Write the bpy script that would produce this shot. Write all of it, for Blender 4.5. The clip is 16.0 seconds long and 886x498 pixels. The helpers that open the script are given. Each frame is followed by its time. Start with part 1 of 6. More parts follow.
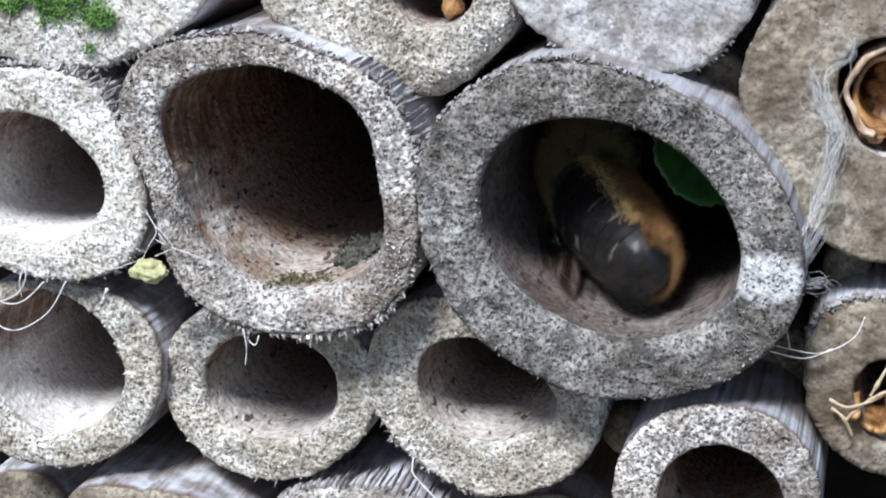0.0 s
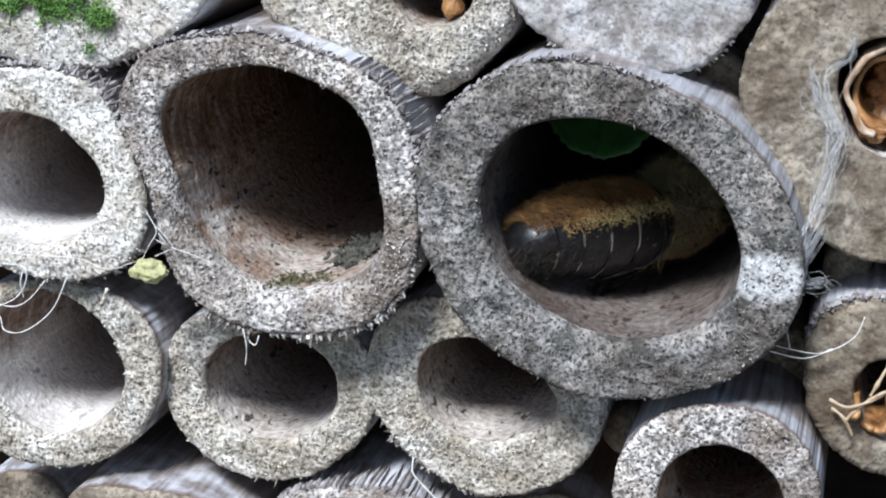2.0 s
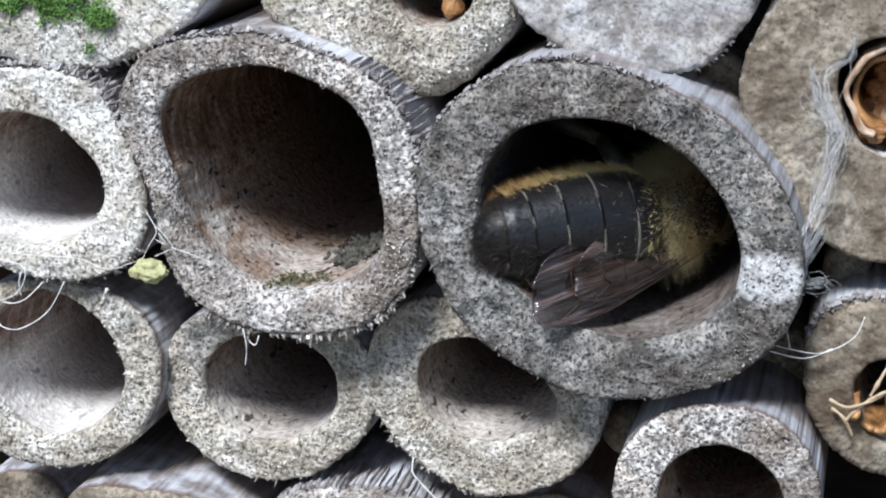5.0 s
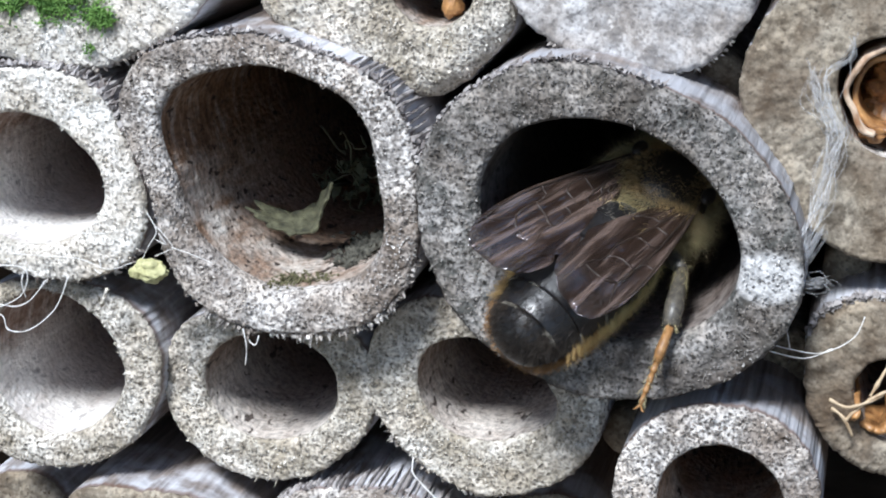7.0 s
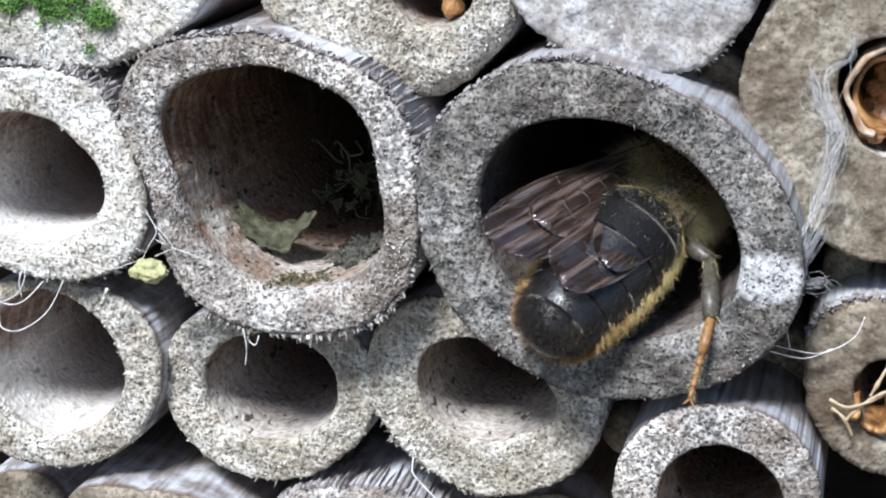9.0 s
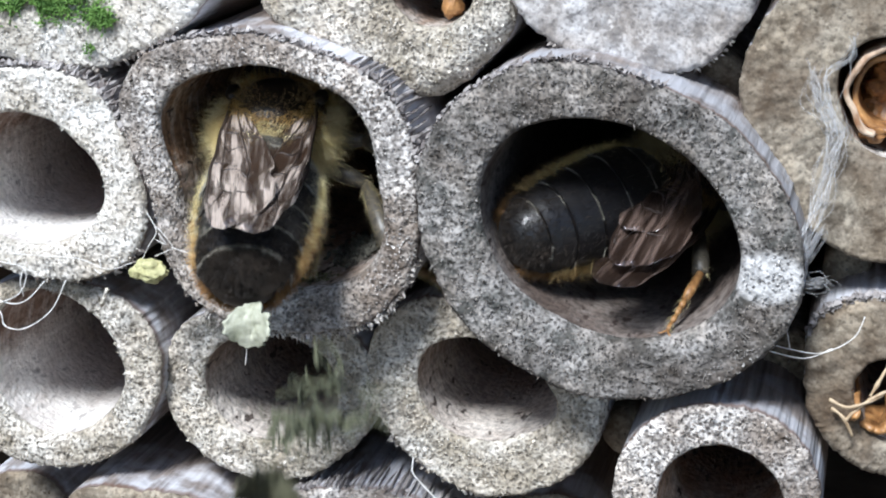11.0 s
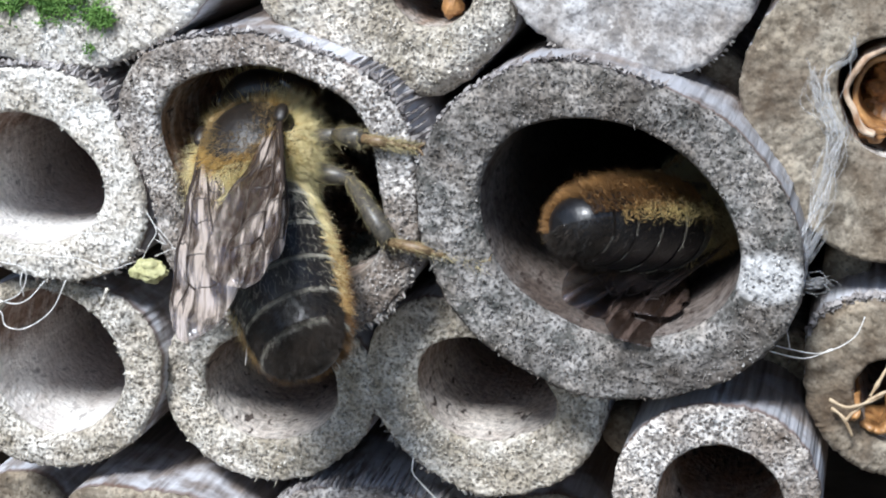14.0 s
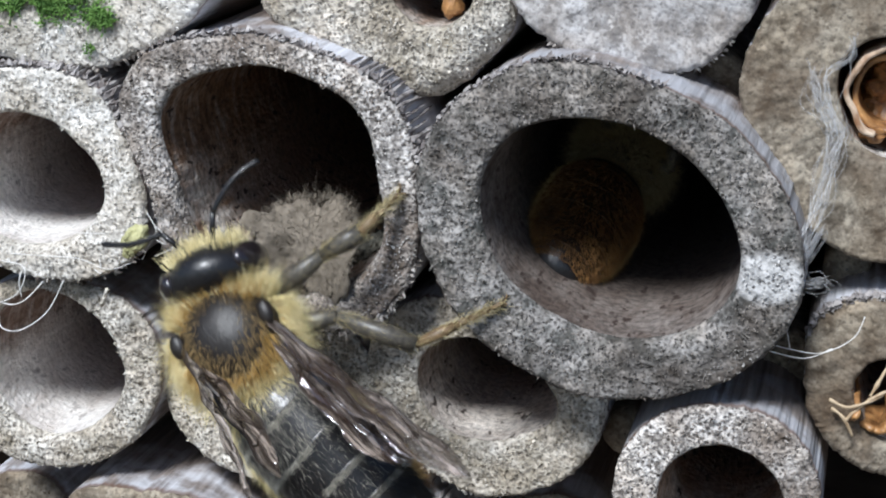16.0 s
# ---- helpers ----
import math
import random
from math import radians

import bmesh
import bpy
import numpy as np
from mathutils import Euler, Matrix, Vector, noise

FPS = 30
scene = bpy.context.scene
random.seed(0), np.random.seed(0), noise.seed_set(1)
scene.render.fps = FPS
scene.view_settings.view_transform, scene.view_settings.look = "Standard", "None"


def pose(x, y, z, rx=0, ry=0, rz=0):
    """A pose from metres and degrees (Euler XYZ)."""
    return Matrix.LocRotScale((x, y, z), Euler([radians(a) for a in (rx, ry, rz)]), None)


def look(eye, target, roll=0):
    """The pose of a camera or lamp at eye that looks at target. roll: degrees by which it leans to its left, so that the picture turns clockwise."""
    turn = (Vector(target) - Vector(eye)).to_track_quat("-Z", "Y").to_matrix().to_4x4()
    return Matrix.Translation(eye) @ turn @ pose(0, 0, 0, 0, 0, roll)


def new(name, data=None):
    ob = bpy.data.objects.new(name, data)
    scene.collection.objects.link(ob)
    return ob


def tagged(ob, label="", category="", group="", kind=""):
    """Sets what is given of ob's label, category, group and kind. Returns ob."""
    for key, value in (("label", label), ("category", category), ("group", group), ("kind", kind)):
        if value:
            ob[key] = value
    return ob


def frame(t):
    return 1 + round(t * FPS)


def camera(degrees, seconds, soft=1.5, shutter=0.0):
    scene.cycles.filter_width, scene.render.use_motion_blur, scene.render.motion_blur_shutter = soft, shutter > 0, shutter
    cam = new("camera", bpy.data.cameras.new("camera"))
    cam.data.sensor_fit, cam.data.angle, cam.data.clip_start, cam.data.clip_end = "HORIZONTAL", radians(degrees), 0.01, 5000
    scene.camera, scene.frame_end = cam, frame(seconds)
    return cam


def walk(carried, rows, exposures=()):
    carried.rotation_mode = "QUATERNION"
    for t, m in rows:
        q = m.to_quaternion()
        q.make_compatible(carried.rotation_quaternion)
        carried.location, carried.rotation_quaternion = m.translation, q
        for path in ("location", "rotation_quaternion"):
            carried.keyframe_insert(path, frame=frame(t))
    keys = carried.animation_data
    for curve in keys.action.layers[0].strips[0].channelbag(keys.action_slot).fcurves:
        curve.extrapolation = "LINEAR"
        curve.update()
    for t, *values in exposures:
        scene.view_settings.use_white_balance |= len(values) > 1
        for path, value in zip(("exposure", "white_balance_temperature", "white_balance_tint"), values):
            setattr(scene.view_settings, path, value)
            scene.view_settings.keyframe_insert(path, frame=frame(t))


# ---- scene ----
cam = camera(28, 16.0, soft=2.05, shutter=0.5)
EYE = (0.016744, -0.067155, 0.019846)
walk(cam, [(0.0, look(EYE, (0, 0, 0))), (16.0, look(EYE, (0, 0, 0)))],
     exposures=[(t, 0.35 + e, 5715 + 9 * t, 8) for t, e in ((0.0, -0.05), (3.5, -0.17), (6.5, -0.07), (7.0, 0.03), (9.0, 0.05), (12.0, 0.05), (14.0, 0.0), (15.0, -0.2), (16.0, -0.31))])

# ---- light: bright overcast garden daylight ----
world = bpy.data.worlds.new("sky")
scene.world = world
world.use_nodes = True
wn = world.node_tree.nodes
sky = wn.new("ShaderNodeTexSky")
sky.sky_type, sky.sun_disc = "NISHITA", False
sky.sun_elevation, sky.sun_rotation = radians(51), radians(194)
world.node_tree.links.new(sky.outputs[0], wn["Background"].inputs[0])
wn["Background"].inputs[1].default_value = 0.09
sun = new("sun", bpy.data.lights.new("sun", "SUN"))
sun.data.energy, sun.data.angle, sun.data.color = 5.1, radians(16), (1.0, 0.97, 0.93)
sun.matrix_basis = look((-0.25, -1.0, 1.28), (0, 0, 0))

MM = 0.001


# ---- materials ----
def material(name, rough=0.8, metal=0.0):
    m = bpy.data.materials.new(name)
    m.use_nodes = True
    nt = m.node_tree
    b = nt.nodes["Principled BSDF"]
    b.inputs["Roughness"].default_value, b.inputs["Metallic"].default_value = rough, metal
    return m, nt, b


def coords(nt, stretch=(1, 1, 1)):
    """Object coordinates in millimetres, with an offset of its own for each object."""
    tc, mp, oi = nt.nodes.new("ShaderNodeTexCoord"), nt.nodes.new("ShaderNodeMapping"), nt.nodes.new("ShaderNodeObjectInfo")
    add = nt.nodes.new("ShaderNodeVectorMath")
    mul = nt.nodes.new("ShaderNodeMath")
    mul.operation, mul.inputs[1].default_value = "MULTIPLY", 0.5
    nt.links.new(oi.outputs["Random"], mul.inputs[0])
    nt.links.new(tc.outputs["Object"], add.inputs[0])
    nt.links.new(mul.outputs[0], add.inputs[1])
    nt.links.new(add.outputs[0], mp.inputs[0])
    mp.inputs["Scale"].default_value = [1000 * s for s in stretch]
    return mp.outputs[0]


def noise_tex(nt, vec, scale, detail=4, rough=0.6):
    n = nt.nodes.new("ShaderNodeTexNoise")
    n.inputs["Scale"].default_value, n.inputs["Detail"].default_value, n.inputs["Roughness"].default_value = scale, detail, rough
    nt.links.new(vec, n.inputs["Vector"])
    return n.outputs["Fac"]


def cells(nt, vec, scale):
    n = nt.nodes.new("ShaderNodeTexVoronoi")
    n.inputs["Scale"].default_value = scale
    nt.links.new(vec, n.inputs["Vector"])
    return n.outputs["Distance"]


def ramp(nt, fac, stops):
    r = nt.nodes.new("ShaderNodeValToRGB")
    while len(r.color_ramp.elements) < len(stops):
        r.color_ramp.elements.new(0.5)
    for e, (p, c) in zip(r.color_ramp.elements, stops):
        e.position, e.color = p, (*c, 1)
    nt.links.new(fac, r.inputs[0])
    return r.outputs[0]


def mix(nt, a, b, fac, how="MIX"):
    m = nt.nodes.new("ShaderNodeMix")
    m.data_type, m.blend_type = "RGBA", how
    for v, s in ((fac, m.inputs[0]), (a, m.inputs[6]), (b, m.inputs[7])):
        if isinstance(v, (int, float)):
            s.default_value = v
        elif isinstance(v, tuple):
            s.default_value = (*v, 1)
        else:
            nt.links.new(v, s)
    return m.outputs[2]


def bump(nt, b, height, dist, strength=1.0):
    n = nt.nodes.new("ShaderNodeBump")
    n.inputs["Distance"].default_value, n.inputs["Strength"].default_value = dist * MM, strength
    nt.links.new(height, n.inputs["Height"])
    nt.links.new(n.outputs[0], b.inputs["Normal"])


def grey(v):
    return (v, v, v)


def cut_face_material(name, light, mid, dark, stain=(0.13, 0.09, 0.06), pale_patch=None, crisp=0.86, blotch=0.24):
    """Sawn bamboo end: pale fibre ends like small grains, dark crevices and pores between them, broad stains."""
    m, nt, b = material(name, 0.88)
    v = coords(nt)
    warp = nt.nodes.new("ShaderNodeTexNoise")
    warp.inputs["Scale"].default_value, warp.inputs["Detail"].default_value = 2.6, 2
    nt.links.new(v, warp.inputs["Vector"])
    bend = nt.nodes.new("ShaderNodeVectorMath")
    bend.operation, bend.inputs[1].default_value = "MULTIPLY_ADD", (0.13, 0.13, 0.13)
    nt.links.new(warp.outputs["Color"], bend.inputs[0])
    nt.links.new(v, bend.inputs[2])
    worm = noise_tex(nt, bend.outputs[0], 5.6, 2, 0.55)
    pits = cells(nt, bend.outputs[0], 3.9)
    middle = noise_tex(nt, v, 1.1, 4, 0.65)
    large = noise_tex(nt, v, blotch, 5, 0.65)
    c = ramp(nt, middle, [(0.38, mid), (0.58, light)])
    c = mix(nt, c, light, ramp(nt, noise_tex(nt, bend.outputs[0], 3.3, 2, 0.5), [(0.60, grey(0)), (0.68, grey(0.85))]))
    c = mix(nt, c, (0.97, 0.90, 0.82), ramp(nt, noise_tex(nt, v, 0.5, 3, 0.6), [(0.42, grey(0)), (0.66, grey(0.8))]), "MULTIPLY")
    c = mix(nt, c, stain, ramp(nt, large, [(0.42, grey(0)), (0.62, grey(0.72))]))
    tops = ramp(nt, worm, [(0.36, grey(0.0)), (0.60, grey(1.0))])
    c = mix(nt, dark, c, ramp(nt, worm, [(0.34, grey(1 - 0.75 * crisp)), (0.50, grey(1 - 0.2 * crisp)), (0.60, grey(1.0))]))
    c = mix(nt, c, dark, ramp(nt, pits, [(0.16, grey(0.8 * crisp)), (0.34, grey(0.0))]))
    if pale_patch:
        # a paler oval area with an uneven edge
        (sx, sz), (rx, rz), tint = pale_patch
        tc, mp, gr = nt.nodes.new("ShaderNodeTexCoord"), nt.nodes.new("ShaderNodeMapping"), nt.nodes.new("ShaderNodeTexGradient")
        gr.gradient_type = "SPHERICAL"
        mp.vector_type = "POINT"
        mp.inputs["Location"].default_value = (-sx / rx, 0, -sz / rz)
        mp.inputs["Scale"].default_value = (1000 / rx, 0, 1000 / rz)
        nt.links.new(tc.outputs["Object"], mp.inputs[0])
        nt.links.new(mp.outputs[0], gr.inputs[0])
        edge = mix(nt, gr.outputs["Fac"], middle, 0.18)
        patch_tone = mix(nt, mix(nt, tint, tops, 0.3, "MULTIPLY"), dark, ramp(nt, pits, [(0.16, grey(0.8)), (0.34, grey(0.0))]))
        c = mix(nt, c, patch_tone, ramp(nt, edge, [(0.20, grey(0)), (0.40, grey(0.85))]))
    nt.links.new(c, b.inputs["Base Color"])
    b.inputs["Specular IOR Level"].default_value = 0.15
    relief = mix(nt, tops, ramp(nt, noise_tex(nt, bend.outputs[0], 2.1, 3, 0.6), [(0.3, grey(0)), (0.7, grey(1))]), 0.35)
    relief = mix(nt, relief, ramp(nt, pits, [(0.12, grey(0)), (0.42, grey(1))]), 0.5)
    bump(nt, b, relief, 0.12 * crisp ** 3, 1.0)
    return m


FACE = cut_face_material("weathered_cut_bamboo", (0.78, 0.745, 0.71), (0.29, 0.272, 0.255), (0.07, 0.06, 0.053), crisp=1.0)
FACE_PATCHY = cut_face_material("patchy_cut_bamboo", (0.39, 0.37, 0.35), (0.09, 0.092, 0.086), (0.04, 0.036, 0.033), (0.055, 0.04, 0.03),
                                 pale_patch=((6.5, -1.2), (1.9, 1.35), (0.62, 0.61, 0.60)))
FACE_PALE = cut_face_material("pale_cut_bamboo", (0.81, 0.77, 0.70), (0.34, 0.318, 0.278), (0.115, 0.10, 0.082), (0.32, 0.27, 0.19), crisp=0.95)
FACE_CREAM = cut_face_material("cream_cut_bamboo", (0.92, 0.90, 0.86), (0.58, 0.555, 0.51), (0.20, 0.18, 0.155), (0.34, 0.30, 0.235))
FACE_ASH = cut_face_material("ash_grey_cut_stem", (0.55, 0.538, 0.535), (0.25, 0.238, 0.23), (0.12, 0.11, 0.105), (0.20, 0.17, 0.145), crisp=0.62, blotch=0.35)
FACE_BROWN = cut_face_material("brown_cut_bamboo", (0.38, 0.335, 0.265), (0.15, 0.128, 0.098), (0.075, 0.058, 0.044), (0.085, 0.056, 0.034), crisp=0.6, blotch=0.3)


def bark_material(name, light):
    """Bamboo skin: silvery near the cut end, brown further in, with dark blotches."""
    m, nt, b = material(name, 0.6)
    v = coords(nt, (1, 0.06, 1))
    streak = noise_tex(nt, v, 3.0, 4, 0.65)
    blotch = noise_tex(nt, coords(nt), 0.3, 4)
    c = ramp(nt, streak, [(0.3, (0.44 * light, 0.43 * light, 0.45 * light)), (0.48, (0.54 * light, 0.54 * light, 0.57 * light)), (0.7, (0.68 * light, 0.69 * light, 0.74 * light))])
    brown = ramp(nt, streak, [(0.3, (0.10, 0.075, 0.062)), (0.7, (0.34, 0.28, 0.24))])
    c = mix(nt, c, (0.11, 0.085, 0.07), ramp(nt, blotch, [(0.50, grey(0)), (0.66, grey(0.9))]))
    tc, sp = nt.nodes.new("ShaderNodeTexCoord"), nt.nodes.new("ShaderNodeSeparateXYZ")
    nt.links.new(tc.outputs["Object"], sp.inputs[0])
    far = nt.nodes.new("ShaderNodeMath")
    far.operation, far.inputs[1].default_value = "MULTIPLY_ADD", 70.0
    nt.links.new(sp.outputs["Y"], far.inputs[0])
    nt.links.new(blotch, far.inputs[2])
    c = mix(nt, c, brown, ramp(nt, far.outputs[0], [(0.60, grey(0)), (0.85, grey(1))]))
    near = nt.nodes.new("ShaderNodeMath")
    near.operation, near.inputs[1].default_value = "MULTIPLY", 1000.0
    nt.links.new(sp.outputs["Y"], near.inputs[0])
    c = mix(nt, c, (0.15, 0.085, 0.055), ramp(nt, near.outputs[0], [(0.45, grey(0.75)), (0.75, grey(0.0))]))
    nt.links.new(c, b.inputs["Base Color"])
    bump(nt, b, streak, 0.12, 0.8)
    return m


def mix_colour(a, b, k):
    return tuple(x + (y - x) * k for x, y in zip(a, b))


def bore_material(name, base, deep, specks, mottled=1.0, shade_depth=(3.0, 10.0), lighter=None):
    """Lining of a tube: paler near its mouth, brown further in, as shade put into the colour; its gritty lower side can
    be painted lit.
    """
    m, nt, b = material(name, 0.7)
    streak = noise_tex(nt, coords(nt, (1, 0.35, 1)), 1.0, 6, 0.7)
    mottle = noise_tex(nt, coords(nt), 3.2, 2, 0.6)
    blotch = noise_tex(nt, coords(nt), 0.26, 4, 0.6)
    dots = noise_tex(nt, coords(nt, (1, 0.45, 1)), 2.2, 2)
    c = mix(nt, base, ramp(nt, streak, [(0.30, deep), (0.60, base)]), mottled)
    c = mix(nt, c, deep, ramp(nt, blotch, [(0.44, grey(0)), (0.64, grey(0.85 * mottled))]))
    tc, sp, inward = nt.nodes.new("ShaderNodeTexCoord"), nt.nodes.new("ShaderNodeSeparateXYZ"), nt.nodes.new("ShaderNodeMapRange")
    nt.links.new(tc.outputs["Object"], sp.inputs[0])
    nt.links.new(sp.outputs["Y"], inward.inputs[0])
    inward.inputs[1].default_value, inward.inputs[2].default_value = shade_depth[0] * MM, shade_depth[1] * MM
    # inner shade of the tube put into the colour, deepening away from the mouth
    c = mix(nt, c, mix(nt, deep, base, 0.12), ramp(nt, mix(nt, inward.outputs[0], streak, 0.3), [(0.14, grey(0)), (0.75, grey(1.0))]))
    if lighter:
        # daylight on the gritty lower side put into the colour, darker walls above
        low_side = nt.nodes.new("ShaderNodeMapRange")
        nt.links.new(sp.outputs["Z"], low_side.inputs[0])
        low_side.inputs[1].default_value, low_side.inputs[2].default_value = lighter[0] * MM, lighter[1] * MM
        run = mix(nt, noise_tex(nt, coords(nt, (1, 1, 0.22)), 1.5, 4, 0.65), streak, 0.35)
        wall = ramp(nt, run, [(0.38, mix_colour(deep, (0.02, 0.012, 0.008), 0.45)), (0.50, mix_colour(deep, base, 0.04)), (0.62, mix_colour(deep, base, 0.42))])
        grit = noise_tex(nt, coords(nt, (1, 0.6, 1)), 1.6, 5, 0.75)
        c = mix(nt, wall, c, ramp(nt, mix(nt, low_side.outputs[0], grit, 0.42), [(0.34, grey(0)), (0.62, grey(1))]))
    c = mix(nt, c, ramp(nt, mottle, [(0.38, grey(0.55)), (0.58, grey(1.0))]), specks, "MULTIPLY")
    c = mix(nt, c, (0.05, 0.035, 0.03), ramp(nt, dots, [(0.62, grey(0)), (0.67, grey(specks))]))
    nt.links.new(c, b.inputs["Base Color"])
    b.inputs["Specular IOR Level"].default_value = 0.25
    bump(nt, b, mix(nt, mix(nt, streak, mottle, 0.6), noise_tex(nt, coords(nt, (1, 0.7, 1)), 4.5, 3, 0.6), 0.5), 0.22 if lighter else 0.14, 1.0)
    return m


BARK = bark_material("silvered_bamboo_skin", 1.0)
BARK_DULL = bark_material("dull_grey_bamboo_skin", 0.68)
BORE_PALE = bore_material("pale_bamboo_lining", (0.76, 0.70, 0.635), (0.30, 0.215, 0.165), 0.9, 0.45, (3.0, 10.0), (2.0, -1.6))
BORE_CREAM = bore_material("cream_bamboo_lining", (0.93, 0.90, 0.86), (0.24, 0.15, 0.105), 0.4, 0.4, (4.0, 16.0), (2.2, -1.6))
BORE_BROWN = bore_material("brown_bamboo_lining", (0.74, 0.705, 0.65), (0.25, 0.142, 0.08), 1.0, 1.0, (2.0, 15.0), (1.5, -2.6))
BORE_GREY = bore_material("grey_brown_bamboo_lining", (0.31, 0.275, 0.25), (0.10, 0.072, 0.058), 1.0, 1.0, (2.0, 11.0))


def simple(name, lo, hi, scale, rough=0.6, dist=0.03, coat=0.0):
    m, nt, b = material(name, rough)
    n = noise_tex(nt, coords(nt), scale, 4, 0.6)
    nt.links.new(ramp(nt, n, [(0.3, lo), (0.7, hi)]), b.inputs["Base Color"])
    b.inputs["Coat Weight"].default_value = coat
    bump(nt, b, n, dist, 0.7)
    return m


MOSS = simple("moss", (0.05, 0.12, 0.02), (0.22, 0.38, 0.09), 2.5, 0.9, 0.1)
LICHEN = simple("olive_lichen", (0.055, 0.052, 0.026), (0.17, 0.158, 0.08), 3.0, 0.95, 0.1)
DIRT = simple("dark_crumbly_dirt", (0.014, 0.013, 0.010), (0.13, 0.125, 0.10), 2.6, 0.95, 0.1)
CRUMB = simple("yellow_crumb", (0.27, 0.26, 0.11), (0.56, 0.54, 0.30), 2.2, 0.95, 0.15)
FIBRE = simple("frayed_bark_fibre", (0.07, 0.052, 0.046), (0.52, 0.49, 0.475), 1.1, 0.8, 0.05)
SILK = simple("spider_silk", (0.60, 0.58, 0.55), (0.85, 0.83, 0.80), 2.0, 0.5, 0.01)
COBWEB = simple("dusty_cobweb", (0.52, 0.52, 0.525), (0.80, 0.80, 0.80), 3.0, 0.9, 0.05)
COBWEB.node_tree.nodes["Principled BSDF"].inputs["Alpha"].default_value = 0.26
DRY_LEAF = simple("dry_brown_leaf", (0.09, 0.032, 0.010), (0.54, 0.29, 0.11), 1.5, 0.42, 0.16)
DRY_PALE = simple("pale_dry_leaf", (0.24, 0.12, 0.055), (0.70, 0.58, 0.44), 1.3, 0.6, 0.12)
STRAW = simple("straw", (0.30, 0.20, 0.11), (0.56, 0.45, 0.30), 2.0, 0.6, 0.04)
LEAF = simple("fresh_green_leaf", (0.018, 0.065, 0.014), (0.045, 0.15, 0.03), 1.0, 0.45, 0.04)
LEAF_OLD = simple("dull_olive_leaf", (0.035, 0.04, 0.024), (0.19, 0.195, 0.115), 1.5, 0.8, 0.22)
LEAF_OLIVE = simple("withered_olive_leaf", (0.022, 0.022, 0.012), (0.115, 0.112, 0.062), 2.4, 0.85, 0.3)
LEAF_PALE = simple("bleached_leaf", (0.24, 0.25, 0.17), (0.48, 0.48, 0.38), 1.8, 0.6, 0.1)
SCRAP = simple("grey_brown_leaf_fluff", (0.10, 0.082, 0.06), (0.27, 0.23, 0.18), 1.6, 0.95, 0.08)
SHELL = simple("black_glossy_shell", (0.004, 0.004, 0.0045), (0.013, 0.012, 0.013), 6.0, 0.36, 0.03, 0.12)
SHELL_PIT = simple("black_pitted_shell", (0.006, 0.005, 0.004), (0.022, 0.016, 0.012), 9.0, 0.4, 0.04)
BAND = simple("cream_hair_band", (0.28, 0.26, 0.21), (0.52, 0.49, 0.41), 6.0, 0.8, 0.02)
EYE_MAT = simple("dark_eye", (0.008, 0.007, 0.009), (0.025, 0.02, 0.022), 12.0, 0.18, 0.01, 0.5)
LEG_MAT = simple("dark_leg", (0.03, 0.027, 0.024), (0.12, 0.105, 0.08), 4.0, 0.42, 0.02)
TARSUS_DARK = simple("brown_leg", (0.09, 0.055, 0.026), (0.24, 0.16, 0.08), 4.0, 0.5, 0.02)
TARSUS_MAT = simple("rusty_leg", (0.16, 0.075, 0.022), (0.36, 0.19, 0.07), 4.0, 0.5, 0.02)
HAIR_GOLD = simple("golden_hair", (0.30, 0.17, 0.04), (0.60, 0.39, 0.12), 1.2, 0.6, 0.0)
HAIR_CREAM = simple("cream_hair", (0.60, 0.49, 0.21), (0.88, 0.78, 0.46), 1.2, 0.6, 0.0)
HAIR_DULL = simple("dull_yellow_hair", (0.26, 0.21, 0.10), (0.46, 0.39, 0.21), 1.2, 0.6, 0.0)
HAIR_ORANGE = simple("orange_brush_hair", (0.13, 0.062, 0.020), (0.42, 0.23, 0.080), 1.0, 0.6, 0.0)
HAIR_RUST = simple("rusty_hair", (0.34, 0.19, 0.055), (0.66, 0.45, 0.19), 1.1, 0.6, 0.0)
HAIR_BROWN = simple("dark_brown_hair", (0.010, 0.008, 0.006), (0.045, 0.032, 0.022), 1.1, 0.6, 0.0)
HAIR_STRAW = simple("straw_yellow_hair", (0.46, 0.35, 0.13), (0.74, 0.60, 0.28), 1.1, 0.6, 0.0)
HAIR_AMBER = simple("amber_hair", (0.34, 0.21, 0.07), (0.62, 0.43, 0.18), 1.1, 0.6, 0.0)
HAIR_TAN = simple("tan_hair", (0.20, 0.13, 0.05), (0.44, 0.31, 0.14), 1.4, 0.6, 0.0)
VEIN = simple("wing_vein", (0.014, 0.009, 0.007), (0.04, 0.026, 0.018), 3.0, 0.5, 0.01)
LAWN = simple("dry_earth", (0.05, 0.045, 0.035), (0.13, 0.115, 0.09), 0.02, 0.95, 2)
WOOD = simple("added_dark_board", (0.05, 0.035, 0.025), (0.12, 0.09, 0.065), 0.3, 0.8, 0.3)


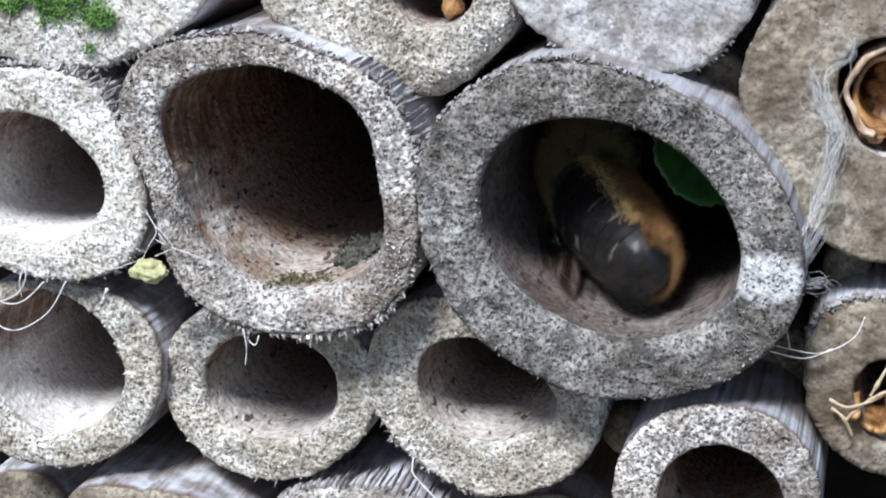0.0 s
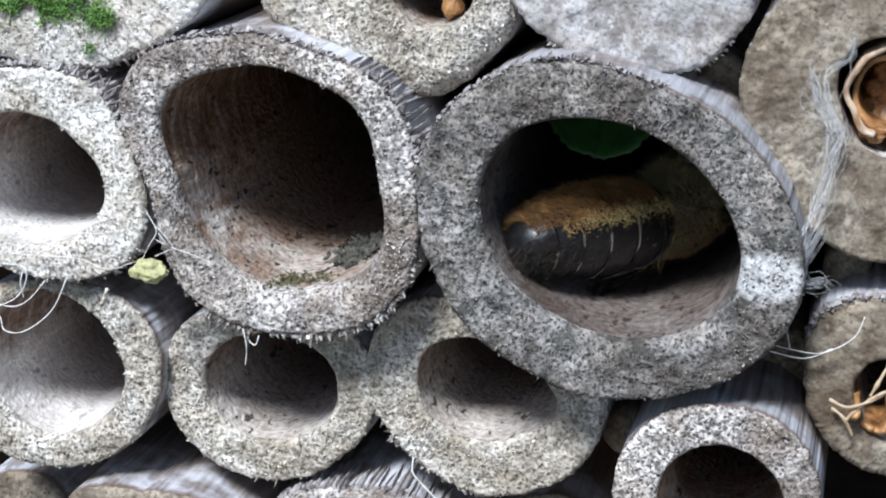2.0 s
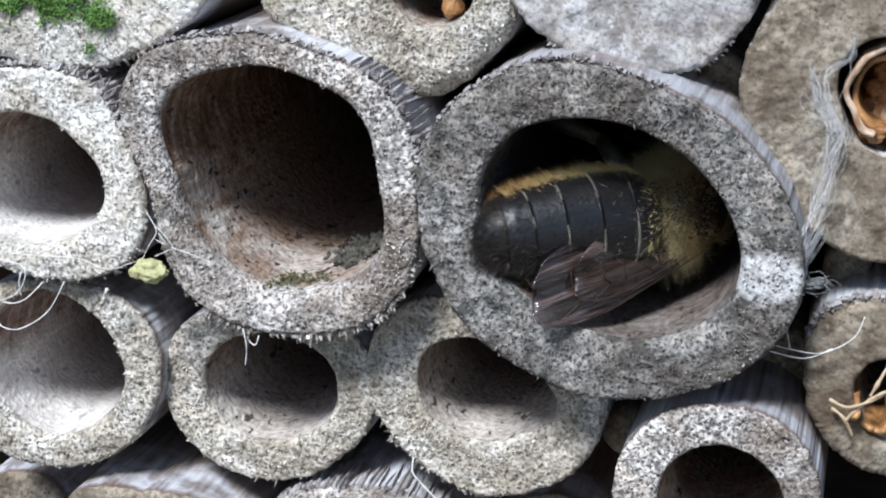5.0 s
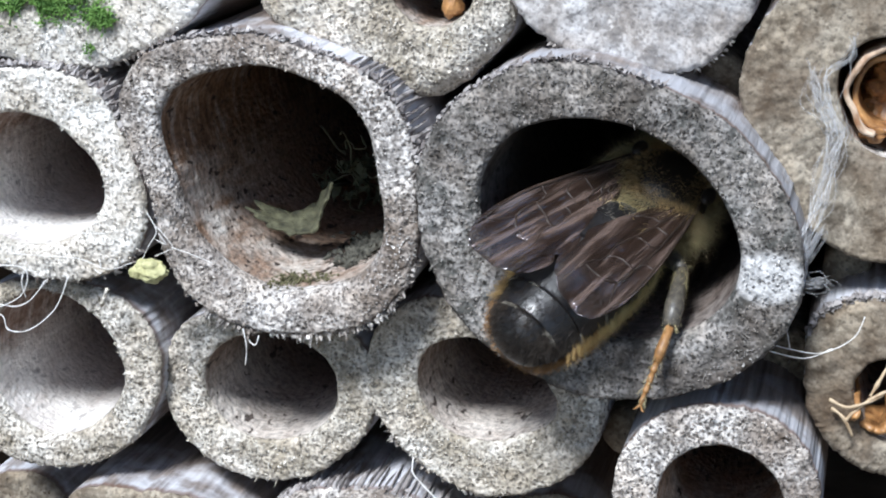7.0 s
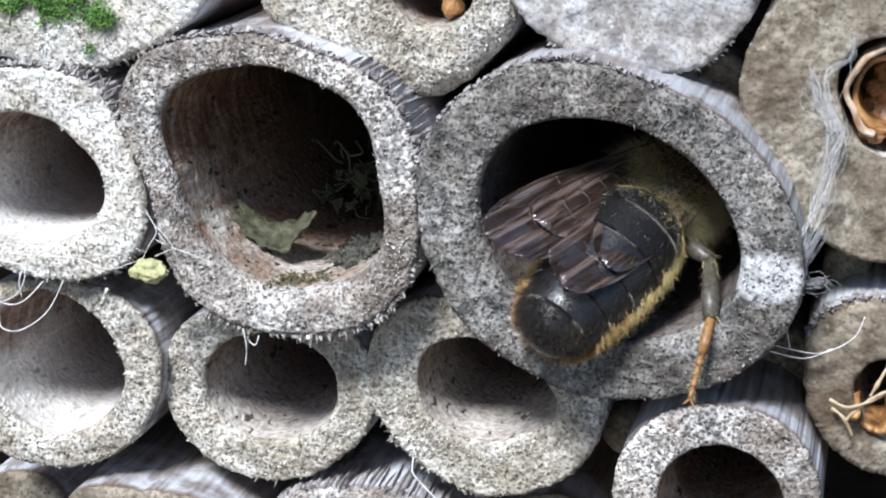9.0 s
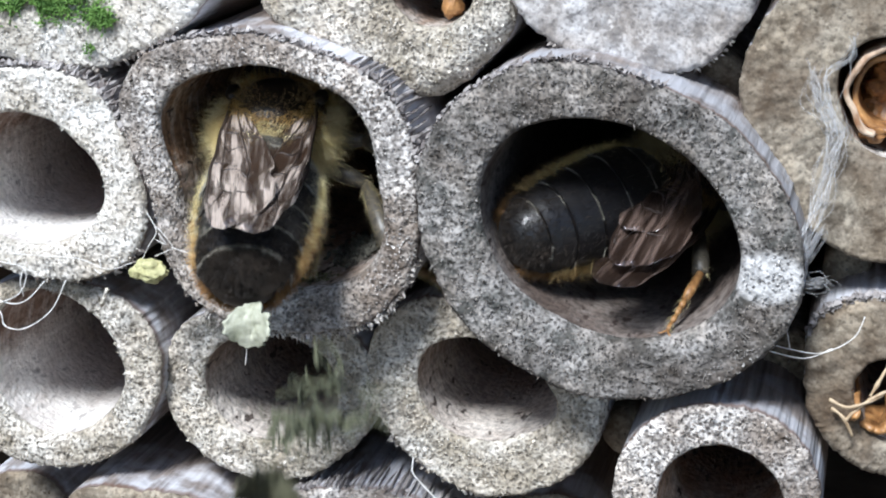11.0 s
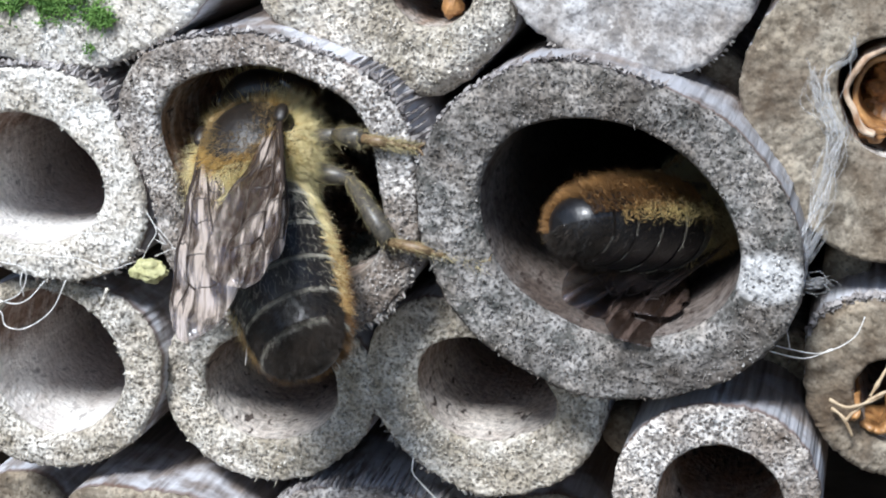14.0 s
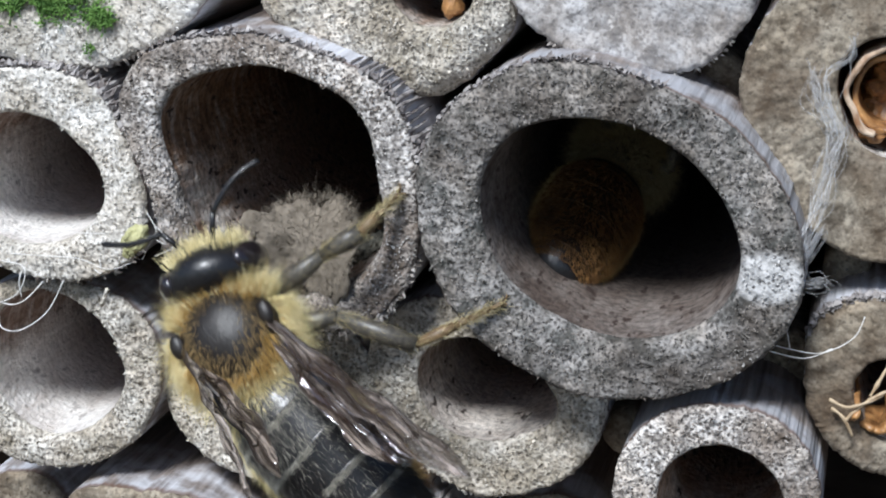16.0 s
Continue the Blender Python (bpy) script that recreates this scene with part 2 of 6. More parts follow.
def wing_material(name, dark, light, clear, relief, gloss):
    """Smoky brown membrane, clearer towards its tip, creased along its length; streaks of sheen are put into its
    colour.
    """
    m, nt, b = material(name, 0.20)
    n = noise_tex(nt, coords(nt, (1, 0.07, 1)), 2.4, 3)
    # pale streaks stand in for glare on the creases, painted into colour and alpha
    nt.links.new(ramp(nt, n, [(0.44, dark), (0.52, mix_colour(dark, light, 0.3)), (0.60, light)]), b.inputs["Base Color"])
    tc, sp, al = nt.nodes.new("ShaderNodeTexCoord"), nt.nodes.new("ShaderNodeSeparateXYZ"), nt.nodes.new("ShaderNodeMapRange")
    nt.links.new(tc.outputs["Object"], sp.inputs[0])
    nt.links.new(sp.outputs["Y"], al.inputs[0])
    for k, v in enumerate((-0.0095, -0.0045, *clear)):
        al.inputs[1 + k].default_value = v
    nt.links.new(mix(nt, al.outputs[0], grey(0.96), ramp(nt, n, [(0.50, grey(0)), (0.60, grey(1))])), b.inputs["Alpha"])
    b.inputs["Specular IOR Level"].default_value = 0.7
    b.inputs["Specular Tint"].default_value = (0.86, 0.80, 1.0, 1)
    b.inputs["Coat Weight"].default_value = gloss
    b.inputs["Coat Roughness"].default_value = 0.17
    b.inputs["Coat IOR"].default_value = 2.4
    height = mix(nt, noise_tex(nt, coords(nt, (1, 0.05, 1)), 2.6, 3), noise_tex(nt, coords(nt, (1, 0.4, 1)), 1.2, 2), 0.3)
    bump(nt, b, height, relief, 1.0)
    nt.links.new(b.inputs["Normal"].links[0].from_socket, b.inputs["Coat Normal"])
    return m


WING = wing_material("smoky_wing_membrane", (0.048, 0.029, 0.019), (0.47, 0.39, 0.33), (0.45, 0.66), 0.5, 1.0)
WING_DARK = wing_material("dark_crinkled_wing_membrane", (0.028, 0.017, 0.012), (0.125, 0.088, 0.072), (0.5, 0.76), 0.5, 0.75)


# ---- mesh helpers (all lengths in millimetres) ----
def part(name, bm, mat, parent=None, label="", at=None, smooth=True):
    """Links a bmesh, drawn in millimetres, as one mesh object."""
    for v in bm.verts:
        v.co *= MM
    me = bpy.data.meshes.new(name)
    bm.to_mesh(me)
    bm.free()
    return finish(name, me, mat, parent, label, at, smooth)


def finish(name, me, mat, parent=None, label="", at=None, smooth=True):
    me.materials.append(mat)
    if smooth:
        me.polygons.foreach_set("use_smooth", [True] * len(me.polygons))
    ob = new(name, me)
    if parent is not None:
        ob.parent = parent
    if at is not None:
        ob.matrix_basis = at
    if label:
        ob["label"] = label
    return ob


def mesh_part(name, verts, faces, mat, parent=None, label="", smooth=True):
    me = bpy.data.meshes.new(name)
    me.from_pydata((np.asarray(verts) * MM).tolist(), [], faces)
    return finish(name, me, mat, parent, label, None, smooth)


def place(x, y, z, rx=0, ry=0, rz=0):
    return pose(x * MM, y * MM, z * MM, rx, ry, rz)


def ellipsoid(bm, c, s, seg=28, rings=18, m=None):
    t = Matrix.Translation(c) @ (m or Matrix()) @ Matrix.Diagonal((*s, 1))
    return bmesh.ops.create_uvsphere(bm, u_segments=seg, v_segments=rings, radius=1, matrix=t)["verts"]


def stalk(bm, pts, radii, seg=8):
    """A round rod through points, with a radius at each, closed by tapering ends."""
    pts = [Vector(p) for p in pts]
    rings = []
    n = None
    for i, p in enumerate(pts):
        d = (pts[min(i + 1, len(pts) - 1)] - pts[max(i - 1, 0)]).normalized()
        if n is None:
            n = d.orthogonal().normalized()
        n = (n - d * n.dot(d)).normalized()
        b = d.cross(n)
        rings.append([bm.verts.new(p + (n * math.cos(a) + b * math.sin(a)) * radii[i])
                      for a in (2 * math.pi * k / seg for k in range(seg))])
    for r, s in zip(rings, rings[1:]):
        for k in range(seg):
            bm.faces.new((r[k], r[(k + 1) % seg], s[(k + 1) % seg], s[k]))
    bm.faces.new(rings[0][::-1])
    bm.faces.new(rings[-1])


def hair_mesh(name, roots, ways, lengths, width, mat, parent, label="", bend=0.25, seed=1):
    """Many fine tapering hairs, each a narrow three-sided spike with one bend."""
    rng = np.random.default_rng(seed)
    roots, ways = np.asarray(roots, float), np.asarray(ways, float)
    ways /= np.linalg.norm(ways, axis=1)[:, None] + 1e-9
    n = len(roots)
    side = np.cross(ways, rng.normal(size=(n, 3)))
    side /= np.linalg.norm(side, axis=1)[:, None] + 1e-9
    third = np.cross(ways, side)
    L = np.asarray(lengths)[:, None]
    drift = rng.normal(size=(n, 3)) * bend
    middle = roots + ways * L * 0.55
    tip = roots + (ways + drift) * L
    w = width
    ring = [roots + side * w, roots - side * w * 0.5 + third * w * 0.87, roots - side * w * 0.5 - third * w * 0.87]
    ring2 = [middle + (r - roots) * 0.7 for r in ring]
    v = np.stack(ring + ring2 + [tip], 1).reshape(-1, 3)
    f = []
    for i in range(n):
        o = 7 * i
        for k in range(3):
            j = (k + 1) % 3
            f += [(o + k, o + j, o + 3 + j, o + 3 + k), (o + 3 + k, o + 3 + j, o + 6)]
    return mesh_part(name, v, f, mat, parent, label, smooth=False)


# ---- setting ----
def board(name, x0, x1, y0, y1, z0, z1, label):
    bm = bmesh.new()
    bmesh.ops.create_cube(bm, size=1, matrix=Matrix.Translation(((x0 + x1) / 2, (y0 + y1) / 2, (z0 + z1) / 2))
                          @ Matrix.Diagonal((x1 - x0, y1 - y0, z1 - z0, 1)))
    bmesh.ops.bevel(bm, geom=bm.edges[:], offset=0.8, segments=2, affect="EDGES")
    return tagged(part(name, bm, WOOD, smooth=False), label, "board", kind="structure")


# unseen boards, added to close the tubes in and keep the gaps dark
board("wall_back", -40, 40, 98, 106, -34, 34, "unseen dark wooden board added behind the tubes to keep the gaps dark")
board("wall_left", -48, -40.5, 4, 106, -34, 34, "unseen dark wooden side board added beside the tubes")
board("wall_right", 40.5, 48, 4, 106, -34, 34, "unseen dark wooden side board added beside the tubes")
board("wall_top", -48, 48, 4, 106, 34.5, 42, "unseen dark wooden top board added above the tubes")
board("wall_bottom", -48, 48, -32, 106, -42, -34.5, "unseen dark wooden bottom board added below the tubes, jutting out as a sill")
# unseen ground, added to bounce light and carry the box
bm = bmesh.new()
bmesh.ops.create_grid(bm, x_segments=8, y_segments=8, size=300000, matrix=Matrix.Translation((0, 0, -42.2)))
tagged(part("ground", bm, LAWN, smooth=False), "unseen dull dry earth added under the insect hotel", "earth", kind="structure")


# ---- bamboo ----
def harmonic(coefs, th):
    r = np.full_like(th, coefs[0])
    for k in range(1, (len(coefs) + 1) // 2):
        r = r + coefs[2 * k - 1] * np.cos(k * th) + coefs[2 * k] * np.sin(k * th)
    return r


def grid_faces(rows, n, flip=False):
    f = []
    for i in range(rows - 1):
        for j in range(n):
            q = (i * n + j, i * n + (j + 1) % n, (i + 1) * n + (j + 1) % n, (i + 1) * n + j)
            f.append(q[::-1] if flip else q)
    return f


def rough_field(x, z, seed, scale):
    return np.array([noise.fractal((a * scale + seed * 7.1, b * scale, seed * 3.3), 1.0, 2.0, 3) for a, b in zip(x, z)])


def bamboo(label, centre, outer, hole=None, inner=None, face=FACE, bore=BORE_PALE, seed=1, depth=62,
           lip_out=0.3, lip_in=0.45, relief=0.08, slope=(0, 0), name="bamboo_tube", skin=BARK, tufts=26):
    """A length of bamboo along y, its cut end at centre; hole and inner describe the bore. Angles run from +x towards +z."""
    cx, cy, cz = centre
    n = 480
    th = np.linspace(0, 2 * math.pi, n, endpoint=False)
    ro = harmonic(outer, th) + 0.07 * rough_field(np.cos(th) * 6, np.sin(th) * 6, seed, 1.1) + 0.06 * rough_field(np.cos(th) * 6, np.sin(th) * 6, seed + 2, 3.5)
    root = new(name)
    root.matrix_basis = place(cx, cy, cz)
    tagged(root, label, "bamboo tube" if hole else "cut stem", "bamboo lengths of the insect hotel")
    ox, oz = ro * np.cos(th), ro * np.sin(th)
    if hole:
        ri = harmonic(inner, th) + 0.03 * rough_field(np.cos(th) * 6, np.sin(th) * 6, seed + 9, 1.0)
        ix, iz = hole[0] - cx + ri * np.cos(th), hole[1] - cz + ri * np.sin(th)
    else:
        ix, iz = ox * 0.02, oz * 0.02
    rows = 32
    s = np.linspace(0, 1, rows)
    V = []
    for k in s:
        x, z = ox + (ix - ox) * k, oz + (iz - oz) * k
        w = np.hypot(ix - ox, iz - oz)
        lip = lip_in * (0.62 - 0.38 * np.sin(th))
        e1, e2 = np.clip(k * w / lip_out, 0, 1), np.clip((1 - k) * w / lip, 0, 1)
        y = lip_out * (1 - np.sqrt(1 - (1 - e1) ** 2)) * 0.9
        if hole:
            y = y + lip * (1 - np.sqrt(1 - (1 - e2) ** 2)) * 0.9
        calm = 0.35 + 0.65 * e1 * (e2 if hole else 1)
        y = y + slope[0] * x + slope[1] * z
        y = y - relief * calm * rough_field(x, z, seed, 2.4) - relief * 1.2 * rough_field(x, z, seed + 4, 0.7)
        if tufts:
            y = y - 0.045 * calm * rough_field(x, z, seed + 6, 5.0)
        V.append(np.stack([x, y, z], 1))
    V = np.concatenate(V)
    mesh_part("cut_face", V, grid_faces(rows, n, True), face, root)
    if tufts:
        rng = np.random.default_rng(seed + 70)
        count = int(tufts * math.pi * (outer[0] ** 2 - (inner[0] ** 2 if hole else 0)))
        at = V[rng.integers(n, len(V) - 2 * n, count)] + [0, 0.02, 0]
        hair_mesh("end_fuzz", at, rng.normal(size=(count, 3)) * 0.55 + [0, -0.8, -0.15], rng.uniform(0.07, 0.2, count), 0.05, face, root, "short torn fibre ends", 0.3, seed)
    ys = np.array([0, 0.3, 0.7, 1.3, 2, 3, 4.5, 7, 11, 18, 30, 50, 75, 95 - cy])
    flute = 0.05 * np.array([noise.noise((a * 5.0, seed, 2.0)) for a in ro * th])
    V = []
    for y in ys:
        g = 1 + (flute + 0.004 * math.sin(y * 1.7 + seed)) / 6
        V.append(np.stack([ox * g, slope[0] * ox + slope[1] * oz + y + lip_out * 0.88, oz * g], 1))
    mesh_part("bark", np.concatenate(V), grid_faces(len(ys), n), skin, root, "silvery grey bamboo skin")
    if hole:
        ys = np.concatenate([np.linspace(0, 12, 30), np.linspace(13, depth, 26)])
        V = []
        for y in ys:
            wob = 1 + 0.012 * min(1, y / 3) * np.array([noise.noise((math.cos(a) * 1.6 + seed, y * 0.12, math.sin(a) * 1.6)) for a in th])
            hx, hz = hole[0] - cx, hole[1] - cz
            V.append(np.stack([hx + (ix - hx) * wob, slope[0] * ix + slope[1] * iz + y + lip * 0.88, hz + (iz - hz) * wob], 1))
        V.append(np.tile([[hx, depth + 1.5, hz]], (n, 1)))
        mesh_part("bore", np.concatenate(V), grid_faces(len(V), n, True), bore, root, "smooth tan bamboo lining with its inner shade painted in")
    return root


def splinters(root, centre, outer, a0, a1, count, length, seed, mat=FACE, out=0.16, back=0.8, width=0.10):
    """Torn fibre ends along an arc of a tube's outer edge; angles in degrees from +x towards +z."""
    rng = np.random.default_rng(seed)
    th = np.radians(rng.uniform(a0, a1, count))
    r = harmonic(outer, th) * rng.uniform(0.985, 1.01, count)
    at = np.stack([r * np.cos(th), rng.uniform(0.05, 0.6, count), r * np.sin(th)], 1)
    way = np.stack([np.cos(th) * out, np.full(count, back), np.sin(th) * out], 1) + rng.normal(size=(count, 3)) * 0.25
    hair_mesh("splinter_fringe", at, way, rng.uniform(0.4, 1.0, count) * length, width, mat, root, "torn pale fibre ends", 0.25, seed)


def torn_ribs(root, outer, a0, a1, count, seed, lift=0.22):
    """Chunky split ridges of skin running back from the cut edge, with gaps between them."""
    rng = np.random.default_rng(seed)
    for k in range(count):
        a = math.radians(a0 + (a1 - a0) * (k + 0.5 + rng.uniform(-0.25, 0.25)) / count)
        r = float(harmonic(outer, np.array([a]))[0])
        half = r * math.radians(a1 - a0) / count * rng.uniform(0.22, 0.40)
        out, lengthways, y0 = lift * rng.uniform(0.5, 1.3), rng.uniform(1.6, 4.2), rng.uniform(0.05, 0.5)
        o, side = np.array((math.cos(a), 0, math.sin(a))), np.array((-math.sin(a), 0, math.cos(a)))
        lean, V = rng.normal() * 0.12, []
        for i in range(7):
            u = i / 6
            h = out * (0.55 + 0.45 * math.sin(math.pi * min(1, u + 0.15))) * (1 + 0.4 * noise.noise((u * 5, k, seed)))
            w = half * (0.8 + 0.3 * math.sin(2.2 * u + k)) * (1 - 0.4 * u ** 3)
            for sx, hx in ((-1.0, -0.25), (-0.85, 0.7), (-0.2, 1.0), (0.5, 0.9), (1.0, 0.4), (1.0, -0.25)):
                V.append(o * (r + h * hx) + side * (w * sx + lean * u) + np.array((0, y0 + lengthways * u, 0)))
        F = [(i * 6 + j, i * 6 + (j + 1) % 6, i * 6 + 6 + (j + 1) % 6, i * 6 + 6 + j) for i in range(6) for j in range(6)]
        F += [(5, 4, 3, 2, 1, 0), tuple(range(36, 42))]
        mesh_part("skin_ridge", V, F, FIBRE, root, "split ridge of torn skin", smooth=False)


tube = bamboo("grey weathered bamboo tube with a wide squarish opening", (-7.31, 0, 2.21), [6.45, 0.04, -0.01, -0.08, -0.48, 0.16, 0.26, -0.31, -0.11, 0.04, 0.08, -0.09, -0.01, 0.03, -0.04],
       (-7.30, 2.44), [4.79, 0.01, -0.0, -0.06, -0.39, -0.02, 0.12, -0.17, -0.08, -0.0, 0.02, -0.09, -0.0, 0.03, -0.0],
       seed=1, bore=BORE_BROWN, face=FACE, lip_in=1.2)
splinters(tube, None, [6.45, 0.04, -0.01, -0.08, -0.48, 0.16, 0.26, -0.31, -0.11, 0.04, 0.08, -0.09, -0.01, 0.03, -0.04],
          228, 335, 170, 0.42, 1, out=0.8, back=0.0, width=0.10)
splinters(tube, None, [6.45, 0.04, -0.01, -0.08, -0.48, 0.16, 0.26, -0.31, -0.11, 0.04, 0.08, -0.09, -0.01, 0.03, -0.04],
          12, 52, 90, 0.60, 2, FIBRE, out=0.14, back=0.8, width=0.11)
torn_ribs(tube, [6.45, 0.04, -0.01, -0.08, -0.48, 0.16, 0.26, -0.31, -0.11, 0.04, 0.08, -0.09, -0.01, 0.03, -0.04], 14, 58, 17, 5)
splinters(tube, None, [6.45, 0.04, -0.01, -0.08, -0.48, 0.16, 0.26, -0.31, -0.11, 0.04, 0.08, -0.09, -0.01, 0.03, -0.04],
          60, 130, 240, 0.48, 3, FIBRE, out=0.14, back=0.8, width=0.13)
tube = bamboo("thick grey weathered bamboo tube with a wide oval opening", (6.56, -0.5, 1.05), [7.21, -0.01, -0.01, 0.48, -0.51, 0.12, 0.01, -0.01, -0.05, -0.02, -0.03, -0.02, -0.04, 0.04, 0.01],
       (6.69, 1.27), [4.78, -0.0, -0.0, 0.34, -0.44, 0.02, -0.02, -0.03, -0.06, 0.01, -0.03, -0.02, 0.0, -0.0, -0.0],
       seed=2, bore=BORE_GREY, face=FACE_PATCHY, lip_in=0.8, skin=BARK_DULL)
splinters(tube, None, [7.21, -0.01, -0.01, 0.48, -0.51, 0.12, 0.01, -0.01, -0.05, -0.02, -0.03, -0.02, -0.04, 0.04, 0.01],
          70, 112, 180, 0.48, 4, FIBRE, out=0.14, back=0.8, width=0.13)
splinters(tube, None, [7.21, -0.01, -0.01, 0.48, -0.51, 0.12, 0.01, -0.01, -0.05, -0.02, -0.03, -0.02, -0.04, 0.04, 0.01],
          112, 162, 120, 0.44, 44, FIBRE, out=0.14, back=0.8, width=0.12)
torn_ribs(tube, [7.21, -0.01, -0.01, 0.48, -0.51, 0.12, 0.01, -0.01, -0.05, -0.02, -0.03, -0.02, -0.04, 0.04, 0.01], 120, 168, 18, 8, 0.14)
bamboo("small pale bamboo tube with a round opening", (-8.68, 2.6, -7.98), [4.55, -0.0, -0.02, 0.47, 0.13, -0.02, 0.18, -0.04, -0.01, 0.03, -0.01, -0.01, -0.0, -0.0, -0.02],
       (-8.57, -7.71), [2.82, -0.0, -0.0, 0.27, 0.05, 0.02, 0.03, 0.01, -0.01, -0.01, 0.01, -0.0, 0.0, 0.0, 0.0],
       seed=3, face=FACE_PALE)
tube = bamboo("small pale bamboo tube with a kidney-shaped opening", (0.98, 2.6, -7.48), [4.69, -0.02, -0.05, 0.52, -0.47, 0.23, 0.17, 0.05, 0.05, 0.02, 0.01, 0.01, 0.02, 0.0, 0.04],
       (1.08, -7.04), [2.65, -0.02, -0.0, 0.34, -0.16, 0.13, -0.03, 0.04, -0.06, 0.03, -0.02, -0.01, -0.03, -0.01, -0.03],
       seed=4, face=FACE_PALE)
splinters(tube, None, [4.69, -0.02, -0.05, 0.52, -0.47, 0.23, 0.17, 0.05, 0.05, 0.02, 0.01, 0.01, 0.02, 0.0, 0.04],
          190, 280, 50, 0.25, 7, out=0.8, back=0.0, width=0.10)
tube = bamboo("pale sunlit bamboo tube with a smooth round opening", (-18.56, 0.5, 1.77), [5.13, 0.0, 0.02, 0.39, -0.12, -0.17, -0.21, -0.08, 0.0, -0.03, -0.09, -0.01, -0.02, 0.02, -0.01],
       (-18.68, 1.55), [3.18, -0.01, 0.0, 0.22, -0.01, 0.08, -0.05, 0.02, -0.01, 0.03, 0.0, 0.01, -0.01, 0.01, 0.01],
       seed=5, face=FACE_CREAM, bore=BORE_CREAM, lip_in=0.9)
splinters(tube, None, [5.13, 0.0, 0.02, 0.39, -0.12, -0.17, -0.21, -0.08, 0.0, -0.03, -0.09, -0.01, -0.02, 0.02, -0.01],
          28, 72, 60, 0.8, 8, FIBRE, out=0.14, back=0.8, width=0.11)
torn_ribs(tube, [5.13, 0.0, 0.02, 0.39, -0.12, -0.17, -0.21, -0.08, 0.0, -0.03, -0.09, -0.01, -0.02, 0.02, -0.01], 22, 74, 15, 6)
splinters(tube, None, [5.13, 0.0, 0.02, 0.39, -0.12, -0.17, -0.21, -0.08, 0.0, -0.03, -0.09, -0.01, -0.02, 0.02, -0.01],
          72, 112, 140, 0.40, 88, FIBRE, out=0.14, back=0.8, width=0.13)
splinters(tube, None, [5.13, 0.0, 0.02, 0.39, -0.12, -0.17, -0.21, -0.08, 0.0, -0.03, -0.09, -0.01, -0.02, 0.02, -0.01],
          270, 330, 40, 0.30, 9, out=0.8, back=0.0, width=0.10)
bamboo("pale bamboo tube with a bright smooth lining", (-18.52, 1.6, -7.62), [4.9, -0.01, -0.0, 0.33, 0.23, 0.05, 0.06, -0.09, 0.07, -0.0, -0.03, -0.02, 0.01, -0.0, 0.0],
       (-18.48, -7.18), [3.35, 0.0, -0.0, -0.13, 0.02, 0.12, -0.03, 0.02, 0.0, 0.01, -0.01, 0.0, -0.0, 0.01, 0.0],
       seed=6, face=FACE_PALE, bore=BORE_CREAM, lip_in=0.7)
tube = bamboo("grey solid cut stem with green moss on its end", (-16.28, 1.5, 10.36), [4.82, -0.02, 0.02, 0.93, 0.32, 0.09, -0.03, 0.09, 0.13, 0.09, -0.03, -0.04, -0.01, 0.02, 0.0],
       seed=7, face=FACE_CREAM, name="cut_stem", relief=0.08)
splinters(tube, None, [4.82, -0.02, 0.02, 0.93, 0.32, 0.09, -0.03, 0.09, 0.13, 0.09, -0.03, -0.04, -0.01, 0.02, 0.0],
          215, 330, 70, 0.30, 10, out=0.8, back=0.0, width=0.10)
bamboo("pale rounded cane end with a small off-centre hole", (-2.98, 2.5, 9.78), [4.49, 0.07, 0.03, 0.8, -0.27, -0.33, 0.06, 0.23, 0.07, -0.02, 0.0, 0.07, -0.0, -0.04, -0.03],
       (-1.17, 10.08), [1.62, -0.0, 0.0, 0.1, 0.0, 0.0, 0.0, 0.01, -0.01, 0.0, -0.01, 0.0, -0.0, 0.0, -0.01],
       seed=8, face=FACE_PALE, lip_out=1.3, lip_in=0.6, bore=BORE_BROWN)
tube = bamboo("pale grey solid cut stem with a ragged rim", (7.10, 2.5, 10.78), [4.27, 0.02, 0.0, 0.68, -0.04, -0.12, 0.01, 0.06, 0.05, -0.01, 0.02, 0.05, 0.01, 0.0, -0.01],
       seed=9, face=FACE_ASH, tufts=0, name="cut_stem", relief=0.07)
splinters(tube, None, [4.27, 0.02, 0.0, 0.68, -0.04, -0.12, 0.01, 0.06, 0.05, -0.01, 0.02, 0.05, 0.01, 0.0, -0.01],
          215, 330, 60, 0.30, 11, out=0.8, back=0.0, width=0.10)
bamboo("brown bamboo tube plugged with a rolled dry leaf", (16.85, 2.5, 5.90), [5.59, 0.0, 0.01, -0.35, -0.39, -0.07, 0.05, 0.04, 0.0, -0.04, 0.02, 0.01, -0.0, -0.01, 0.02],
       (17.41, 6.52), [2.36, 0.0, 0.0, -0.12, -0.13, -0.03, 0.03, -0.03, -0.01, 0.01, 0.01, 0.0, 0.0, -0.0, 0.0],
       seed=10, face=FACE_BROWN, tufts=0, bore=BORE_BROWN)
tube = bamboo("brown bamboo tube with straw in its opening", (17.84, 2.5, -5.32), [3.64, 0.01, 0.0, -0.23, -0.17, 0.01, 0.09, -0.04, 0.02, 0.04, -0.02, -0.01, 0.0, 0.01, -0.01],
       (18.08, -5.80), [1.61, 0.0, 0.0, -0.14, -0.09, 0.01, 0.05, 0.01, -0.02, -0.01, 0.02, 0.02, 0.01, -0.01, 0.02],
       seed=11, face=FACE_BROWN, tufts=0, bore=BORE_BROWN, lip_out=0.5)
